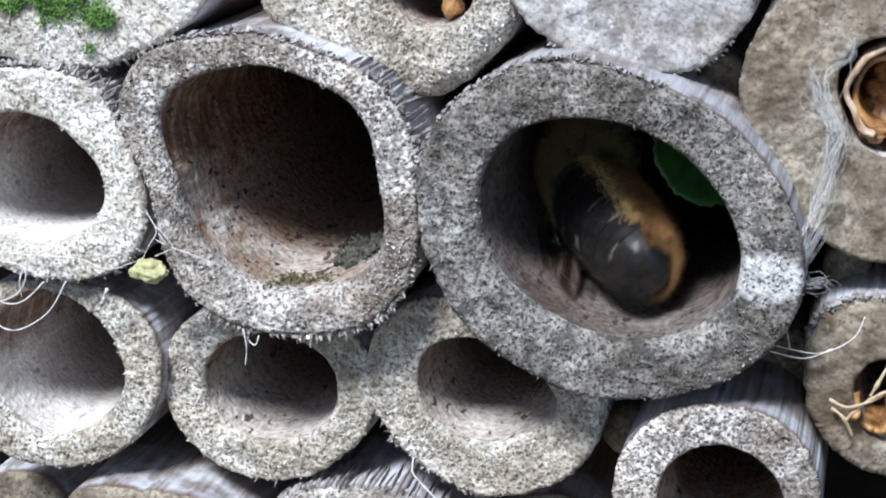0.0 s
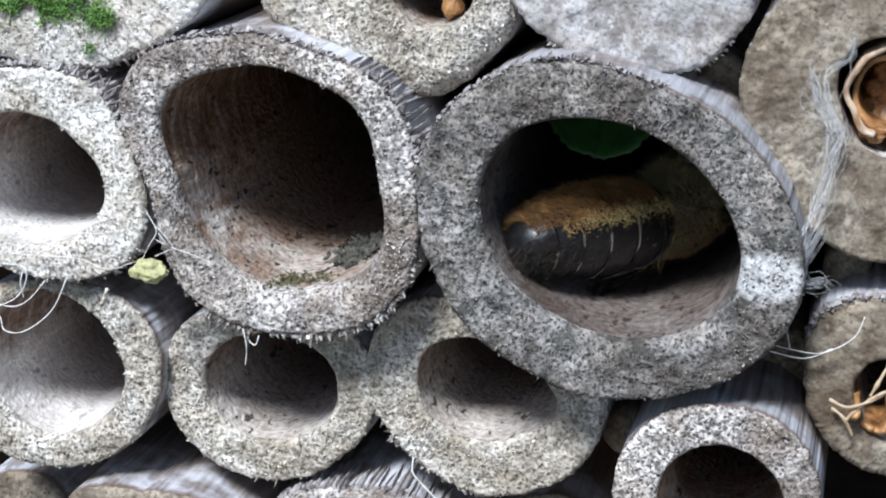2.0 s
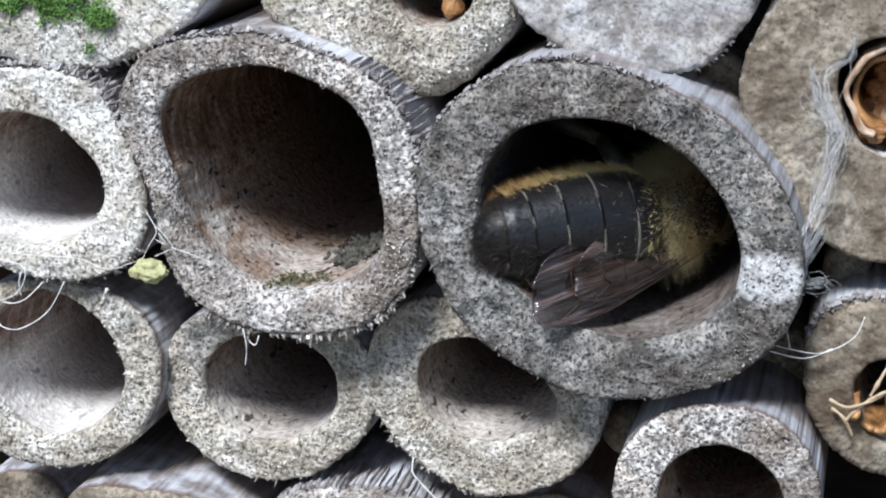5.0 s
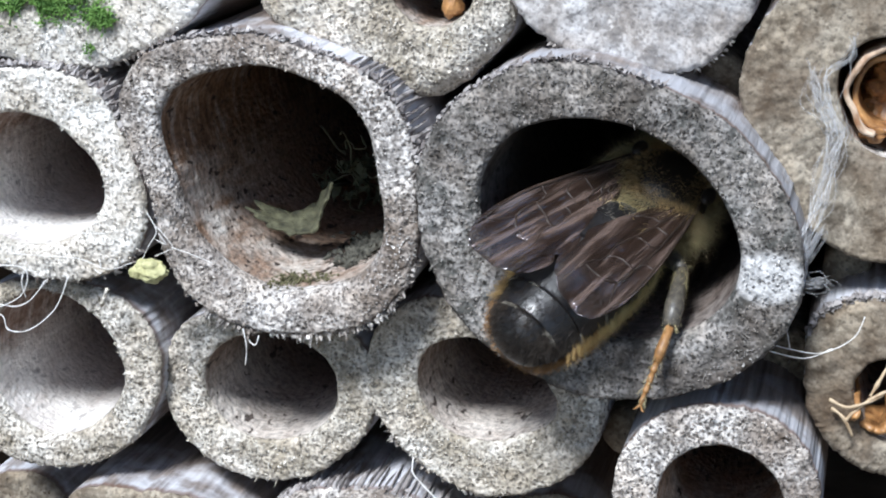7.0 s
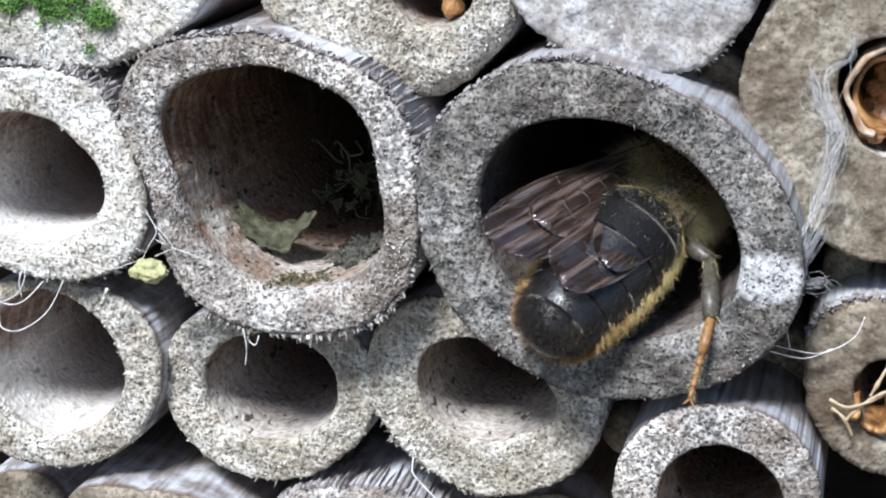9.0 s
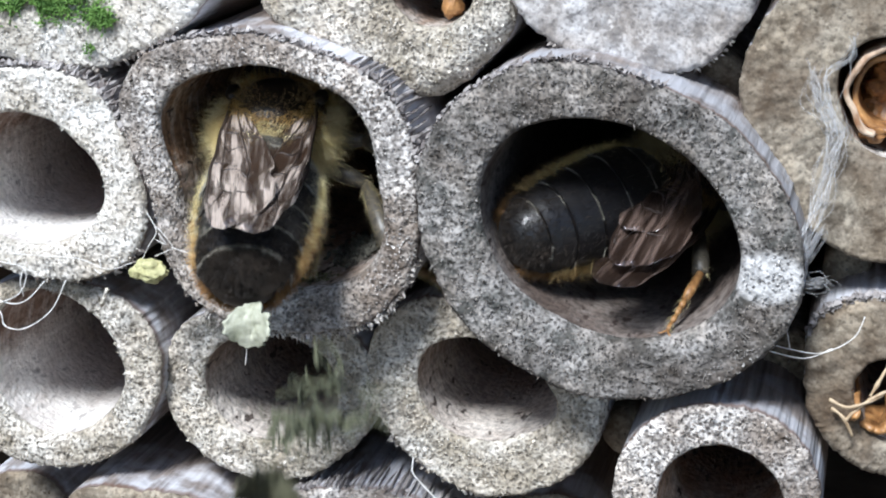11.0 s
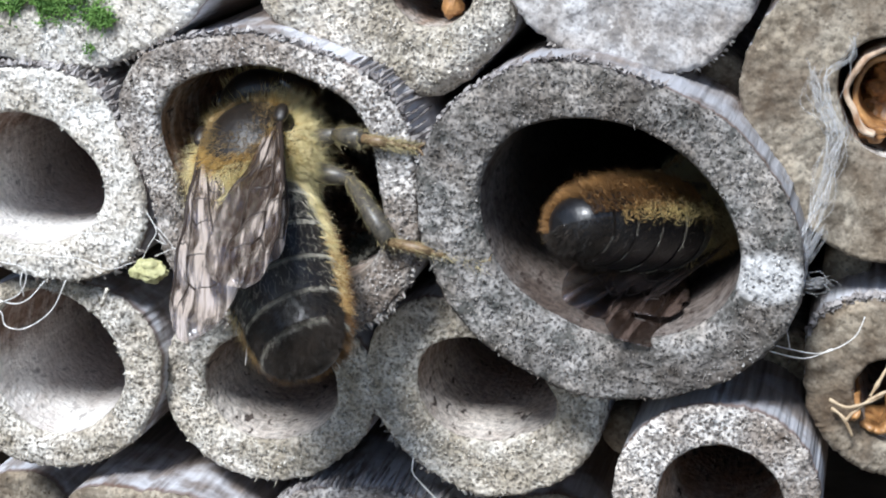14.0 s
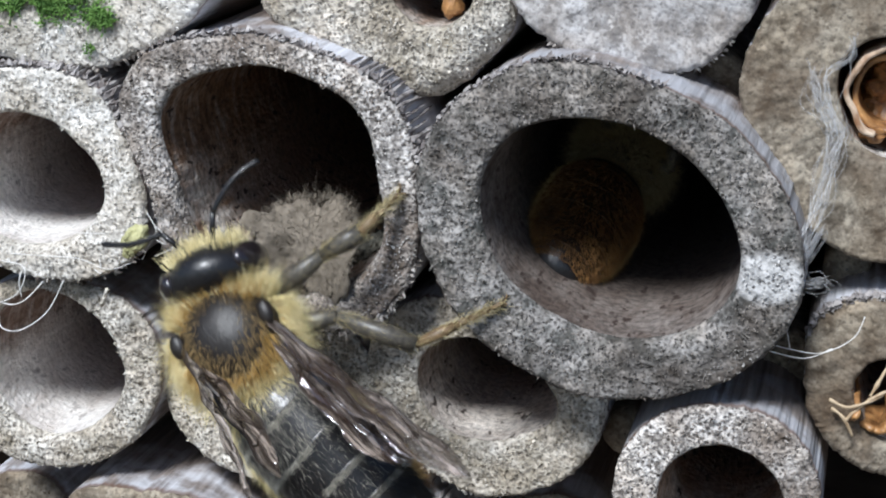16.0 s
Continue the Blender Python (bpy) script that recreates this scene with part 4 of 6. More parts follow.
def leg(bee, name, side, root, knee, ankle, foot, shaggy=200, tarsus=TARSUS_MAT, thick=0.46):
    """Femur as the leg itself, with its tibia and its tarsus of five joints as sub-parts."""
    flip = Vector((side, 1, 1))
    root, knee, ankle, foot = (Vector(p) * flip for p in (root, knee, ankle, foot))
    rng = np.random.default_rng(len(name) + int(10 * abs(knee.y)) + (side > 0))
    bm = bmesh.new()
    c = root * 0.45 + knee * 0.55
    stalk(bm, [root, c, knee], [thick * 0.75, thick, thick * 0.6], 10)
    femur = part(name, bm, LEG_MAT, bee)
    bm = bmesh.new()
    c = knee * 0.35 + ankle * 0.65
    stalk(bm, [knee, c, ankle], [thick * 0.55, thick * 0.95, thick * 0.8], 10)
    part("tibia", bm, LEG_MAT, femur)
    bm = bmesh.new()
    p0 = ankle
    for i in range(5):
        a, b = ankle.lerp(foot, (0, .46, .6, .73, .86)[i]), ankle.lerp(foot, (.46, .6, .73, .86, 1)[i])
        r = thick * (0.55, .36, .32, .3, .24)[i]
        stalk(bm, [a, a.lerp(b, 0.7), b], [r * 0.75, r, r * 0.7], 8)
    way = (foot - ankle).normalized()
    for s in (-1, 1):
        hook = way.orthogonal().normalized() * 0.22 * s
        stalk(bm, [foot, foot + way * 0.25 + hook, foot + way * 0.28 + hook * 1.6], [0.06, 0.05, 0.015], 5)
    part("tarsus", bm, tarsus, femur, "rust-brown tarsus with claws")
    pts, ways = [], []
    for a, b, n in ((root, knee, 160), (knee, ankle, 460), (ankle, foot, shaggy)):
        d = (b - a).normalized()
        for _ in range(n):
            v = Vector(rng.normal(size=3))
            v = (v - d * v.dot(d)).normalized()
            pts.append(a.lerp(b, rng.random()) + v * thick * (0.5 if b is not foot else 0.28))
            ways.append(v + d * 1.7)
    hair_mesh("leg_hair", pts, ways, rng.uniform(0.16, 0.44 if shaggy < 100 else 0.62, len(pts)), 0.011, HAIR_DULL, femur, "", 0.2, 5)
    return femur


def wing_outline(length, width, n=26):
    """Half-widths in front of and behind the wing's main line, from root to tip."""
    rows = []
    for i in range(n):
        k = i / (n - 1)
        end = math.sqrt(max(0.0, 1 - (max(0.0, k - 0.72) / 0.28) ** 2))
        front = (0.10 + width * 0.26 * math.sin(min(1.0, k / 0.75) * math.pi / 2)) * end
        back = (0.12 + width * 0.62 * (k / 0.62 if k < 0.62 else 1.0) ** 0.9 * (1 - 0.16 * math.exp(-((k - 0.66) / 0.05) ** 2))) * end
        rows.append((k * length, front, back))
    return rows


def wing(bee, name, side, root, length, width, label, membrane):
    rows = wing_outline(length, width)
    cols = 21

    def pleat(x, y):
        return 0.075 * math.cos(x * 4.6 + y * 0.10) * min(1.0, y / 3) + 0.03 * math.sin(x * 9.0 - y * 0.2) + (0.10 if membrane is WING else 0.045) * math.sin(y * 2.0 + x * 1.2 + math.sin(x * 2.2)) * min(1.0, y / 3) + 0.02 * y

    bm = bmesh.new()
    grid = []
    for y, f, b in rows:
        line = []
        for j in range(cols):
            x = f - (f + b) * j / (cols - 1)
            line.append(bm.verts.new((side * x, -y, pleat(x, y))))
        grid.append(line)
    for r, s in zip(grid, grid[1:]):
        for j in range(cols - 1):
            bm.faces.new((r[j], r[j + 1], s[j + 1], s[j]))
    bmesh.ops.recalc_face_normals(bm, faces=bm.faces)
    bmesh.ops.solidify(bm, geom=bm.faces[:], thickness=0.02)
    ob = part(name, bm, membrane, bee, label, place(side * root[0], root[1], root[2]))

    def on(k, c):
        y, f, b = rows[min(len(rows) - 1, max(0, round(k * (len(rows) - 1))))]
        x = f - (f + b) * c
        return (side * x, -y, pleat(x, y) + 0.01)

    veins = [[(0, .1), (.2, .03), (.45, .03), (.66, .03), (.85, .05)], [(0, .3), (.2, .22), (.42, .2), (.60, .22)], [(0, .5), (.25, .55), (.45, .6), (.62, .62), (.8, .7)],
             [(.42, .2), (.45, .6)], [(.60, .22), (.62, .62)], [(.60, .22), (.74, .26), (.85, .05)], [(.52, .04), (.54, .21)], [(.25, .55), (.3, .85), (.4, .97)],
             [(.74, .26), (.76, .66)], [(.3, .22), (.33, .57)], [(0, .7), (.2, .8), (.36, .93)]]
    bm = bmesh.new()
    for v in veins:
        pts = [on(k, c) for (k0, c0), (k1, c1) in zip(v, v[1:]) for k, c in ((k0 + (k1 - k0) * t / 4, c0 + (c1 - c0) * t / 4) for t in range(4))] + [on(*v[-1])]
        wide = 2.2 if v is veins[0] else 1.0
        stalk(bm, pts, [(0.055 - 0.03 * i / len(pts)) * (1 + (wide - 1) * (1 - i / len(pts))) for i in range(len(pts))], 5)
    part("vein", bm, VEIN, ob, "dark branching wing veins")
    return ob


def bee_body(label, seed, legs, downy=420, shaggy=360, span=(10.4, 2.7), hairs=(HAIR_GOLD, HAIR_CREAM, HAIR_RUST, HAIR_CREAM), membrane=WING):
    """A leafcutter bee facing +y, back towards +z, with the middle of its thorax at the origin."""
    rng = np.random.default_rng(seed)
    bee = new("bee")
    tagged(bee, label, "bee", "bees at the tubes")
    # thorax with a bald black disc on its back and a ruff of hair
    bm = bmesh.new()
    ts = (2.25, 2.35, 2.0)
    for v in ellipsoid(bm, (0, 0, 0), ts, 36, 24):
        v.co *= 1 + 0.015 * noise.noise(v.co * 1.5)
    thorax = part("thorax", bm, SHELL_PIT, bee, "black pitted thorax with a bald back")
    p, at, nrm = on_ellipsoid(rng, 25000, (0, 0, 0), ts)
    bald = (p[:, 0] / 0.70) ** 2 + ((p[:, 1] - 0.10) / 0.72) ** 2
    keep = (p[:, 2] < 0) | (bald > rng.uniform(0.85, 1.25, len(p)))
    p, at, nrm = p[keep], at[keep], nrm[keep]
    back = np.stack([np.zeros(len(p)), -0.85 + 1.3 * (p[:, 1] > 0.45), 0.15 * np.ones(len(p))], 1)
    scale = np.min([np.linalg.norm((at - [s * 1.9, 0.5, 1.25]) / [0.62, 0.85, 0.75], axis=1) for s in (-1, 1)], axis=0) > 1
    p, at, nrm, back = p[scale], at[scale], nrm[scale], back[scale]
    gold = rng.random(len(p)) < np.interp(p[:, 2], [0.2, 0.45, 0.62], [0.06, 0.4, 0.97]) * (1 - 0.75 * (p[:, 1] < -0.72))
    L = rng.uniform(0.5, 1.15, len(p)) * np.interp(p[:, 2], [0.1, 0.75], [1.05, 0.40])
    hair_mesh("thorax_hair", at[gold], (nrm + back)[gold], L[gold], 0.010, hairs[0], thorax, "tawny golden hair", 0.3, seed)
    hair_mesh("thorax_ruff", at[~gold], (nrm + back * 0.6)[~gold], L[~gold], 0.010, hairs[1], thorax, "pale yellow hair ruff", 0.3, seed + 1)
    p2, at2, n2 = on_ellipsoid(rng, 9000, (0, 0, 0), ts)
    k = (p2[:, 2] > 0.6) & (np.hypot(p2[:, 0] / 0.42, (p2[:, 1] - 0.22) / 0.42) > rng.uniform(0.7, 1.4, len(p2)))
    hair_mesh("back_down", at2[k], n2[k] + [0, -0.6, 0], rng.uniform(0.15, 0.35, k.sum()), 0.012, HAIR_TAN, thorax, "sparse tan down", 0.3, seed + 2)
    for s in (-1, 1):
        bm = bmesh.new()
        ellipsoid(bm, (s * 1.9, 0.5, 1.3), (0.34, 0.54, 0.26), 14, 10)
        part("tegula", bm, SHELL_PIT, thorax, "shiny black wing-base scale")
    # head
    bm = bmesh.new()
    for v in ellipsoid(bm, (0, 0, 0), (2.15, 1.15, 1.75), 36, 24):
        v.co.y -= 0.28 * (v.co.x / 2.15) ** 2
        v.co.z += 0.12 * math.cos(v.co.x * 1.2)
    head = part("head", bm, SHELL, bee, "broad black shiny head", place(0, 2.95, -0.15))
    for s in (-1, 1):
        bm = bmesh.new()
        ellipsoid(bm, (s * 1.72, 0.0, 0.05), (0.55, 0.72, 1.35), 20, 14, Matrix.Rotation(radians(-10 * s), 4, "Y"))
        part("eye", bm, EYE_MAT, head, "long black compound eye")
        bm = bmesh.new()
        a, b = Vector((s * 0.5, 0.95, 0.35)), Vector((s * 1.15, 2.1, 1.0))
        stalk(bm, [a, (a + b) / 2 + Vector((0, 0, 0.1)), b], [0.10, 0.12, 0.13], 8)
        e = Vector((s * 3.8, 2.75, 0.5)) if s < 0 else Vector((s * 3.6, 3.4, 0.7))
        bow = Vector((0, 0.25 * s, 0.18))
        n = 22
        line = [b.lerp(e, i / n) + bow * math.sin(math.pi * i / n) for i in range(n + 1)]
        stalk(bm, line, [0.115 + 0.008 * (i % 2) for i in range(n)] + [0.07], 8)
        part("antenna", bm, SHELL, head, "black jointed antenna")
        bm = bmesh.new()
        stalk(bm, [(s * 0.95, 0.75, -1.15), (s * 0.75, 1.25, -1.5), (s * 0.25, 1.5, -1.65)], [0.34, 0.32, 0.12], 9)
        part("mandible", bm, SHELL, head)
    for i in range(3):
        bm = bmesh.new()
        ellipsoid(bm, ((i - 1) * 0.42, 0.42, 1.62 - 0.06 * abs(i - 1)), (0.13, 0.13, 0.1), 10, 8)
        part("simple_eye", bm, EYE_MAT, head)
    p, at, nrm = on_ellipsoid(rng, 3600, (0, 0, 0), (2.15, 1.15, 1.75))
    k = ((p[:, 1] > 0.45) | (p[:, 1] < -0.75)) & (abs(p[:, 0]) < 0.75) & (p[:, 2] < 0.75)
    hair_mesh("face_hair", at[k], nrm[k] + [0, 0.2, 0], rng.uniform(0.35, 0.75, k.sum()), 0.016, HAIR_CREAM, head, "pale yellow face hair", 0.25, seed + 3)
    # abdomen: six plates, cream bands, brush below
    bm = bmesh.new()
    V, F = segment_mesh(0.0, 8.0, -0.03, 30, 24)
    vs = [bm.verts.new(v) for v in V]
    for f in F:
        bm.faces.new([vs[i] for i in f])
    abdomen = part("abdomen", bm, SHELL, bee, "black banded abdomen", place(0, -2.0, -0.25))
    for i, (y0, y1) in enumerate(SEGMENTS):
        V, F = segment_mesh(y0, y1, 0.035 if i < 5 else 0.0)
        mesh_part("tergite", V, F, SHELL, abdomen, "glossy black abdominal plate")
        if i < 5:
            rows = []
            for j in range(140):
                a = math.pi * (-0.08 + 1.16 * j / 139)
                for _ in range((8 if downy > 200 else 4) if noise.noise((a * 1.6, i * 3.7, seed)) > (-0.22 if downy > 200 else -0.02) else 0):
                    y = y1 - 0.07 + 0.05 * rng.random()
                    w, h = girth(y)
                    rows.append((w * 1.04 * math.cos(a), -y, h * 1.04 * math.sin(a) - 0.04 * y, math.cos(a) * 0.25, -1, math.sin(a) * 0.25))
            rows = np.array(rows)
            hair_mesh("cream_band", rows[:, :3], rows[:, 3:], rng.uniform(0.06, 0.14, len(rows)) * (1.5 if i == 4 else 1) * (2.0 if downy > 200 else 1), 0.009, BAND, abdomen, "thin cream hair band", 0.25, seed + i)
    down, dways, fine, fineways = [], [], [], []
    for i, (y0, y1) in enumerate(SEGMENTS):
        for _ in range(downy * (4, 3, 2, 2, 5, 20)[i]):
            y = y0 + (y1 - y0) * rng.random()
            a = math.pi * rng.uniform(0.02, 0.98)
            w, h = girth(y)
            grey_part = rng.random() < ((1.0, 1.0, 0.35, 0.35, 0, 0) if downy > 200 else (0.6, 0.1, 0, 0, 0, 0))[i]
            (down if grey_part else fine).append((w * 1.03 * math.cos(a), -y, h * 1.03 * math.sin(a) - 0.04 * y))
            (dways if grey_part else fineways).append((math.cos(a) * 0.4 + rng.normal() * 0.25, -1, math.sin(a) * rng.uniform(0.2, 0.7)))
    hair_mesh("abdomen_down", down, dways, rng.uniform(0.12, 0.4, len(down)), 0.006, BAND, abdomen, "pale grey down", 0.3, seed + 6)
    hair_mesh("dark_down", fine, fineways, rng.uniform(0.15, 0.4, len(fine)), 0.009, HAIR_BROWN, abdomen, "dark bristly down", 0.3, seed + 9)
    brush, ways, fringe, fways = [], [], [], []
    for _ in range(7500):
        y = rng.uniform(0.9, 7.5)
        a = math.pi * rng.uniform(1.02, 1.98)
        w, h = girth(y)
        brush.append((w * math.cos(a), -y, h * math.sin(a) - 0.04 * y))
        ways.append((math.cos(a) * 0.7, -1.1, math.sin(a) * 0.75))
    hair_mesh("scopa", brush, ways, rng.uniform(0.45, 0.95, len(brush)) *  np.interp([-b[1] for b in brush], [0, 5, 7.5], [1, 1, 0.5]), 0.014, HAIR_ORANGE, abdomen, "dense orange pollen brush", 0.15, seed + 7)
    for _ in range(3000):
        y = 6.4 * rng.random() ** 1.25
        a = rng.choice([-0.02, math.pi + 0.02]) + rng.normal() * 0.13
        w, h = girth(y)
        fringe.append((w * math.cos(a), -y, h * math.sin(a) - 0.04 * y))
        fways.append((math.cos(a), -0.9, 0.1))
    for _ in range(420 if downy > 200 else 120):
        y = rng.uniform(0.0, 0.9)
        a = math.pi * rng.uniform(-0.05, 1.05)
        w, h = girth(y)
        fringe.append((w * math.cos(a), -y, h * math.sin(a)))
        fways.append((math.cos(a) * 0.8, -0.6, math.sin(a) * 0.8))
    fringe, fways, L = np.array(fringe), np.array(fways), rng.uniform(0.3, 0.68, len(fringe))
    rear = rng.random(len(fringe)) < np.interp(-fringe[:, 1], [3.0, 6.0], [0.0, 1.0])
    hair_mesh("side_fringe", fringe[~rear], fways[~rear], L[~rear], 0.012, hairs[3], abdomen, "pale yellow side fringe", 0.25, seed + 8)
    hair_mesh("rear_fringe", fringe[rear], fways[rear], L[rear], 0.012, hairs[2], abdomen, "orange-tan rear fringe", 0.25, seed + 10)
    wings = {}
    for s, n in ((-1, "left"), (1, "right")):
        wings[n] = wing(bee, "forewing", s, (1.75, 0.3, 1.15), *span, "smoky veined forewing", membrane)
        wings["hind_" + n] = wing(bee, "hindwing", s, (1.65, -0.3, 1.0), span[0] * 0.73, span[1] * 0.76, "smoky veined hindwing", membrane)
    for s, side in zip((-1, 1), legs):
        for name, joints in side.items():
            limb = leg(bee, name, s, *joints, shaggy, TARSUS_MAT if shaggy < 100 else TARSUS_DARK)
            wings[name + ("_left" if s < 0 else "_right")] = limb
    return bee, head, abdomen, wings


TUCKED = {"front_leg": ((1.2, 1.3, -1.4), (1.8, 2.4, -1.8), (1.7, 3.2, -2.4), (1.1, 3.9, -2.7)),
          "middle_leg": ((1.4, 0.0, -1.5), (2.1, -0.4, -1.9), (1.7, 0.6, -2.6), (1.0, 1.8, -2.8)),
          "hind_leg": ((1.3, -1.2, -1.5), (1.9, -2.2, -2.2), (1.9, -3.4, -3.0), (1.7, -4.6, -3.7))}
REACHING = {"front_leg": ((1.2, 1.3, -1.4), (4.2, -0.1, -0.6), (5.8, -1.0, -0.6), (7.8, -1.3, -1.8)),
            "middle_leg": ((1.4, 0.0, -1.5), (3.8, -1.2, -1.7), (5.2, -3.9, -3.1), (8.6, -4.6, -4.9)),
            "hind_leg": ((1.3, -1.2, -1.5), (2.1, -2.2, -2.2), (2.2, -3.5, -3.1), (2.1, -4.8, -3.9))}
BRACED = {"front_leg": TUCKED["front_leg"], "middle_leg": TUCKED["middle_leg"],
          "hind_leg": ((1.3, -1.2, -1.4), (2.4, -2.7, -2.9), (2.7, -5.0, -3.9), (2.6, -7.6, -4.8))}
TRAILING = {"front_leg": TUCKED["front_leg"], "middle_leg": TUCKED["middle_leg"],
            "hind_leg": ((1.3, -1.2, -1.4), (3.0, -3.0, 0.2), (4.2, -5.9, 0.0), (5.2, -8.9, -1.8))}
bee_tube, bee_tube_head, bee_tube_abdomen, bee_tube_wings = bee_body(
    "black leafcutter bee with an orange-brushed abdomen inside a tube", 11, (BRACED, TRAILING), 110, 90, (10.4, 3.9), (HAIR_TAN, HAIR_DULL, HAIR_AMBER, HAIR_STRAW), WING_DARK)
bee_tube.scale = (0.9, 0.9, 0.9)
bee_tube_abdomen.scale = (0.93, 1.12, 1.10)
bee_wall, bee_wall_head, bee_wall_abdomen, bee_wall_wings = bee_body(
    "golden-haired black leafcutter bee with smoky wings leaving a tube", 23, (TUCKED, REACHING), span=(11.2, 3.0))
bee_wall_abdomen.scale = (0.9, 1.12, 1.0)


# ---- what moves ----
def motions():
    walk(bee_tube, [(0, place(3.72, 9.96, 1.37, 110.1, -70.9, -102.3)),
         (0.1, place(4.94, 10.49, 0.02, 159.5, -49.8, -170.3)),
         (0.2, place(6.16, 11.02, -1.33, 162.4, -19.1, 164.3)),
         (0.5, place(6.02, 10.89, -1.08, -176.5, -10.7, 177.8)),
         (0.7, place(8.85, 9.18, -0.79, 172.1, 43.2, 155.8)),
         (1, place(8.47, 9.85, -0.76, 177.9, 32.1, 149.6)),
         (1.2, place(9.33, 7.43, -0.14, 164.7, 48.6, 149.4)),
         (1.5, place(7.71, 10.87, -1.37, 178.7, 21.0, 163.4)),
         (1.7, place(8.91, 10.12, -0.72, 175.0, 23.4, 160.2)),
         (2, place(8.69, 9.32, -0.26, 171.3, 34.7, 146.2)),
         (2.2, place(9.24, 7.76, 0.61, 159.8, 46.1, 142.9)),
         (2.5, place(9.16, 6.53, 0.92, -172.0, 67.6, 163.4)),
         (2.8, place(9.09, 4.53, 0.19, 179.7, 71.7, 155.4)),
         (3, place(8.84, 3.25, 0.81, -163.3, 67.1, 162.2)),
         (3.5, place(9.15, 6.24, 0.79, 178.7, 68.6, 154.8)),
         (4, place(9.22, 6.58, 0.75, -165.7, 73.2, 171.2)),
         (4.83, place(9.06, 5.66, 0.88, -84.7, 87.2, -110.5)),
         (5.67, place(8.91, 4.75, 1.02, -2.2, 73.3, -30.6)),
         (6.5, place(8.75, 3.83, 1.15, 4.0, 56.9, -27.1)),
         (7, place(8.17, 4.24, 1.69, 26.8, 30.4, -9.6)),
         (7.5, place(8.56, 4.38, 1.65, 14.4, 32.1, -14.5)),
         (8, place(8.61, 4.48, 1.97, 17.7, 29.2, -7.7)),
         (8.5, place(8.72, 4.52, 1.94, 10.5, 29.9, -12.6)),
         (9, place(8.69, 4.57, 2.01, 13.1, 28.8, -6.9)),
         (9.77, place(8.76, 5.88, 1.84, 10.2, 44.4, -12.7)),
         (10.53, place(8.82, 7.19, 1.66, 3.0, 59.6, -22.4)),
         (11.3, place(8.89, 8.50, 1.48, -18.6, 73.0, -46.4)),
         (11.5, place(9.25, 7.27, 1.22, -106.6, 79.2, -128.8)),
         (11.7, place(10.15, 7.22, 1.31, -84.2, 75.3, -100.1)),
         (12, place(9.28, 10.02, 1.45, 151.9, 74.7, 140.9)),
         (12.2, place(9.90, 9.67, 1.53, 76.0, 71.1, 84.8)),
         (12.5, place(8.95, 10.47, 1.55, 76.7, 59.4, 74.2)),
         (12.8, place(9.13, 10.85, 0.47, 83.8, 65.1, 75.8)),
         (13, place(9.64, 9.75, 0.35, 148.6, 57.9, 141.2)),
         (13.2, place(10.32, 8.67, 0.96, -130.1, 84.7, -134.7)),
         (13.5, place(8.84, 10.47, 1.34, 84.3, 60.8, 79.1)),
         (13.65, place(9.28, 10.48, 0.58, 142.7, 55.6, 137.7)),
         (13.8, place(9.73, 10.49, -0.17, 168.8, 31.5, 164.0)),
         (14, place(9.67, 7.63, -0.04, 175.1, 27.2, 165.4)),
         (14.2, place(9.62, 7.55, -0.02, 170.9, 29.6, 161.8)),
         (14.5, place(9.56, 7.69, 0.05, 179.5, 26.0, 166.2)),
         (14.7, place(9.53, 7.35, -0.44, -179.6, 24.9, 169.8)),
         (15, place(8.95, 7.54, -0.70, -170.3, 13.3, 176.0)),
         (15.2, place(8.79, 11.62, -0.67, 173.0, 8.6, 157.4)),
         (15.5, place(8.54, 8.57, -0.98, -168.2, -8.6, 179.0)),
         (15.8, place(5.33, 13.58, 0.35, 165.9, -35.3, 178.4)),
         (16, place(5.17, 13.88, 0.68, 153.7, -35.2, -176.4))])
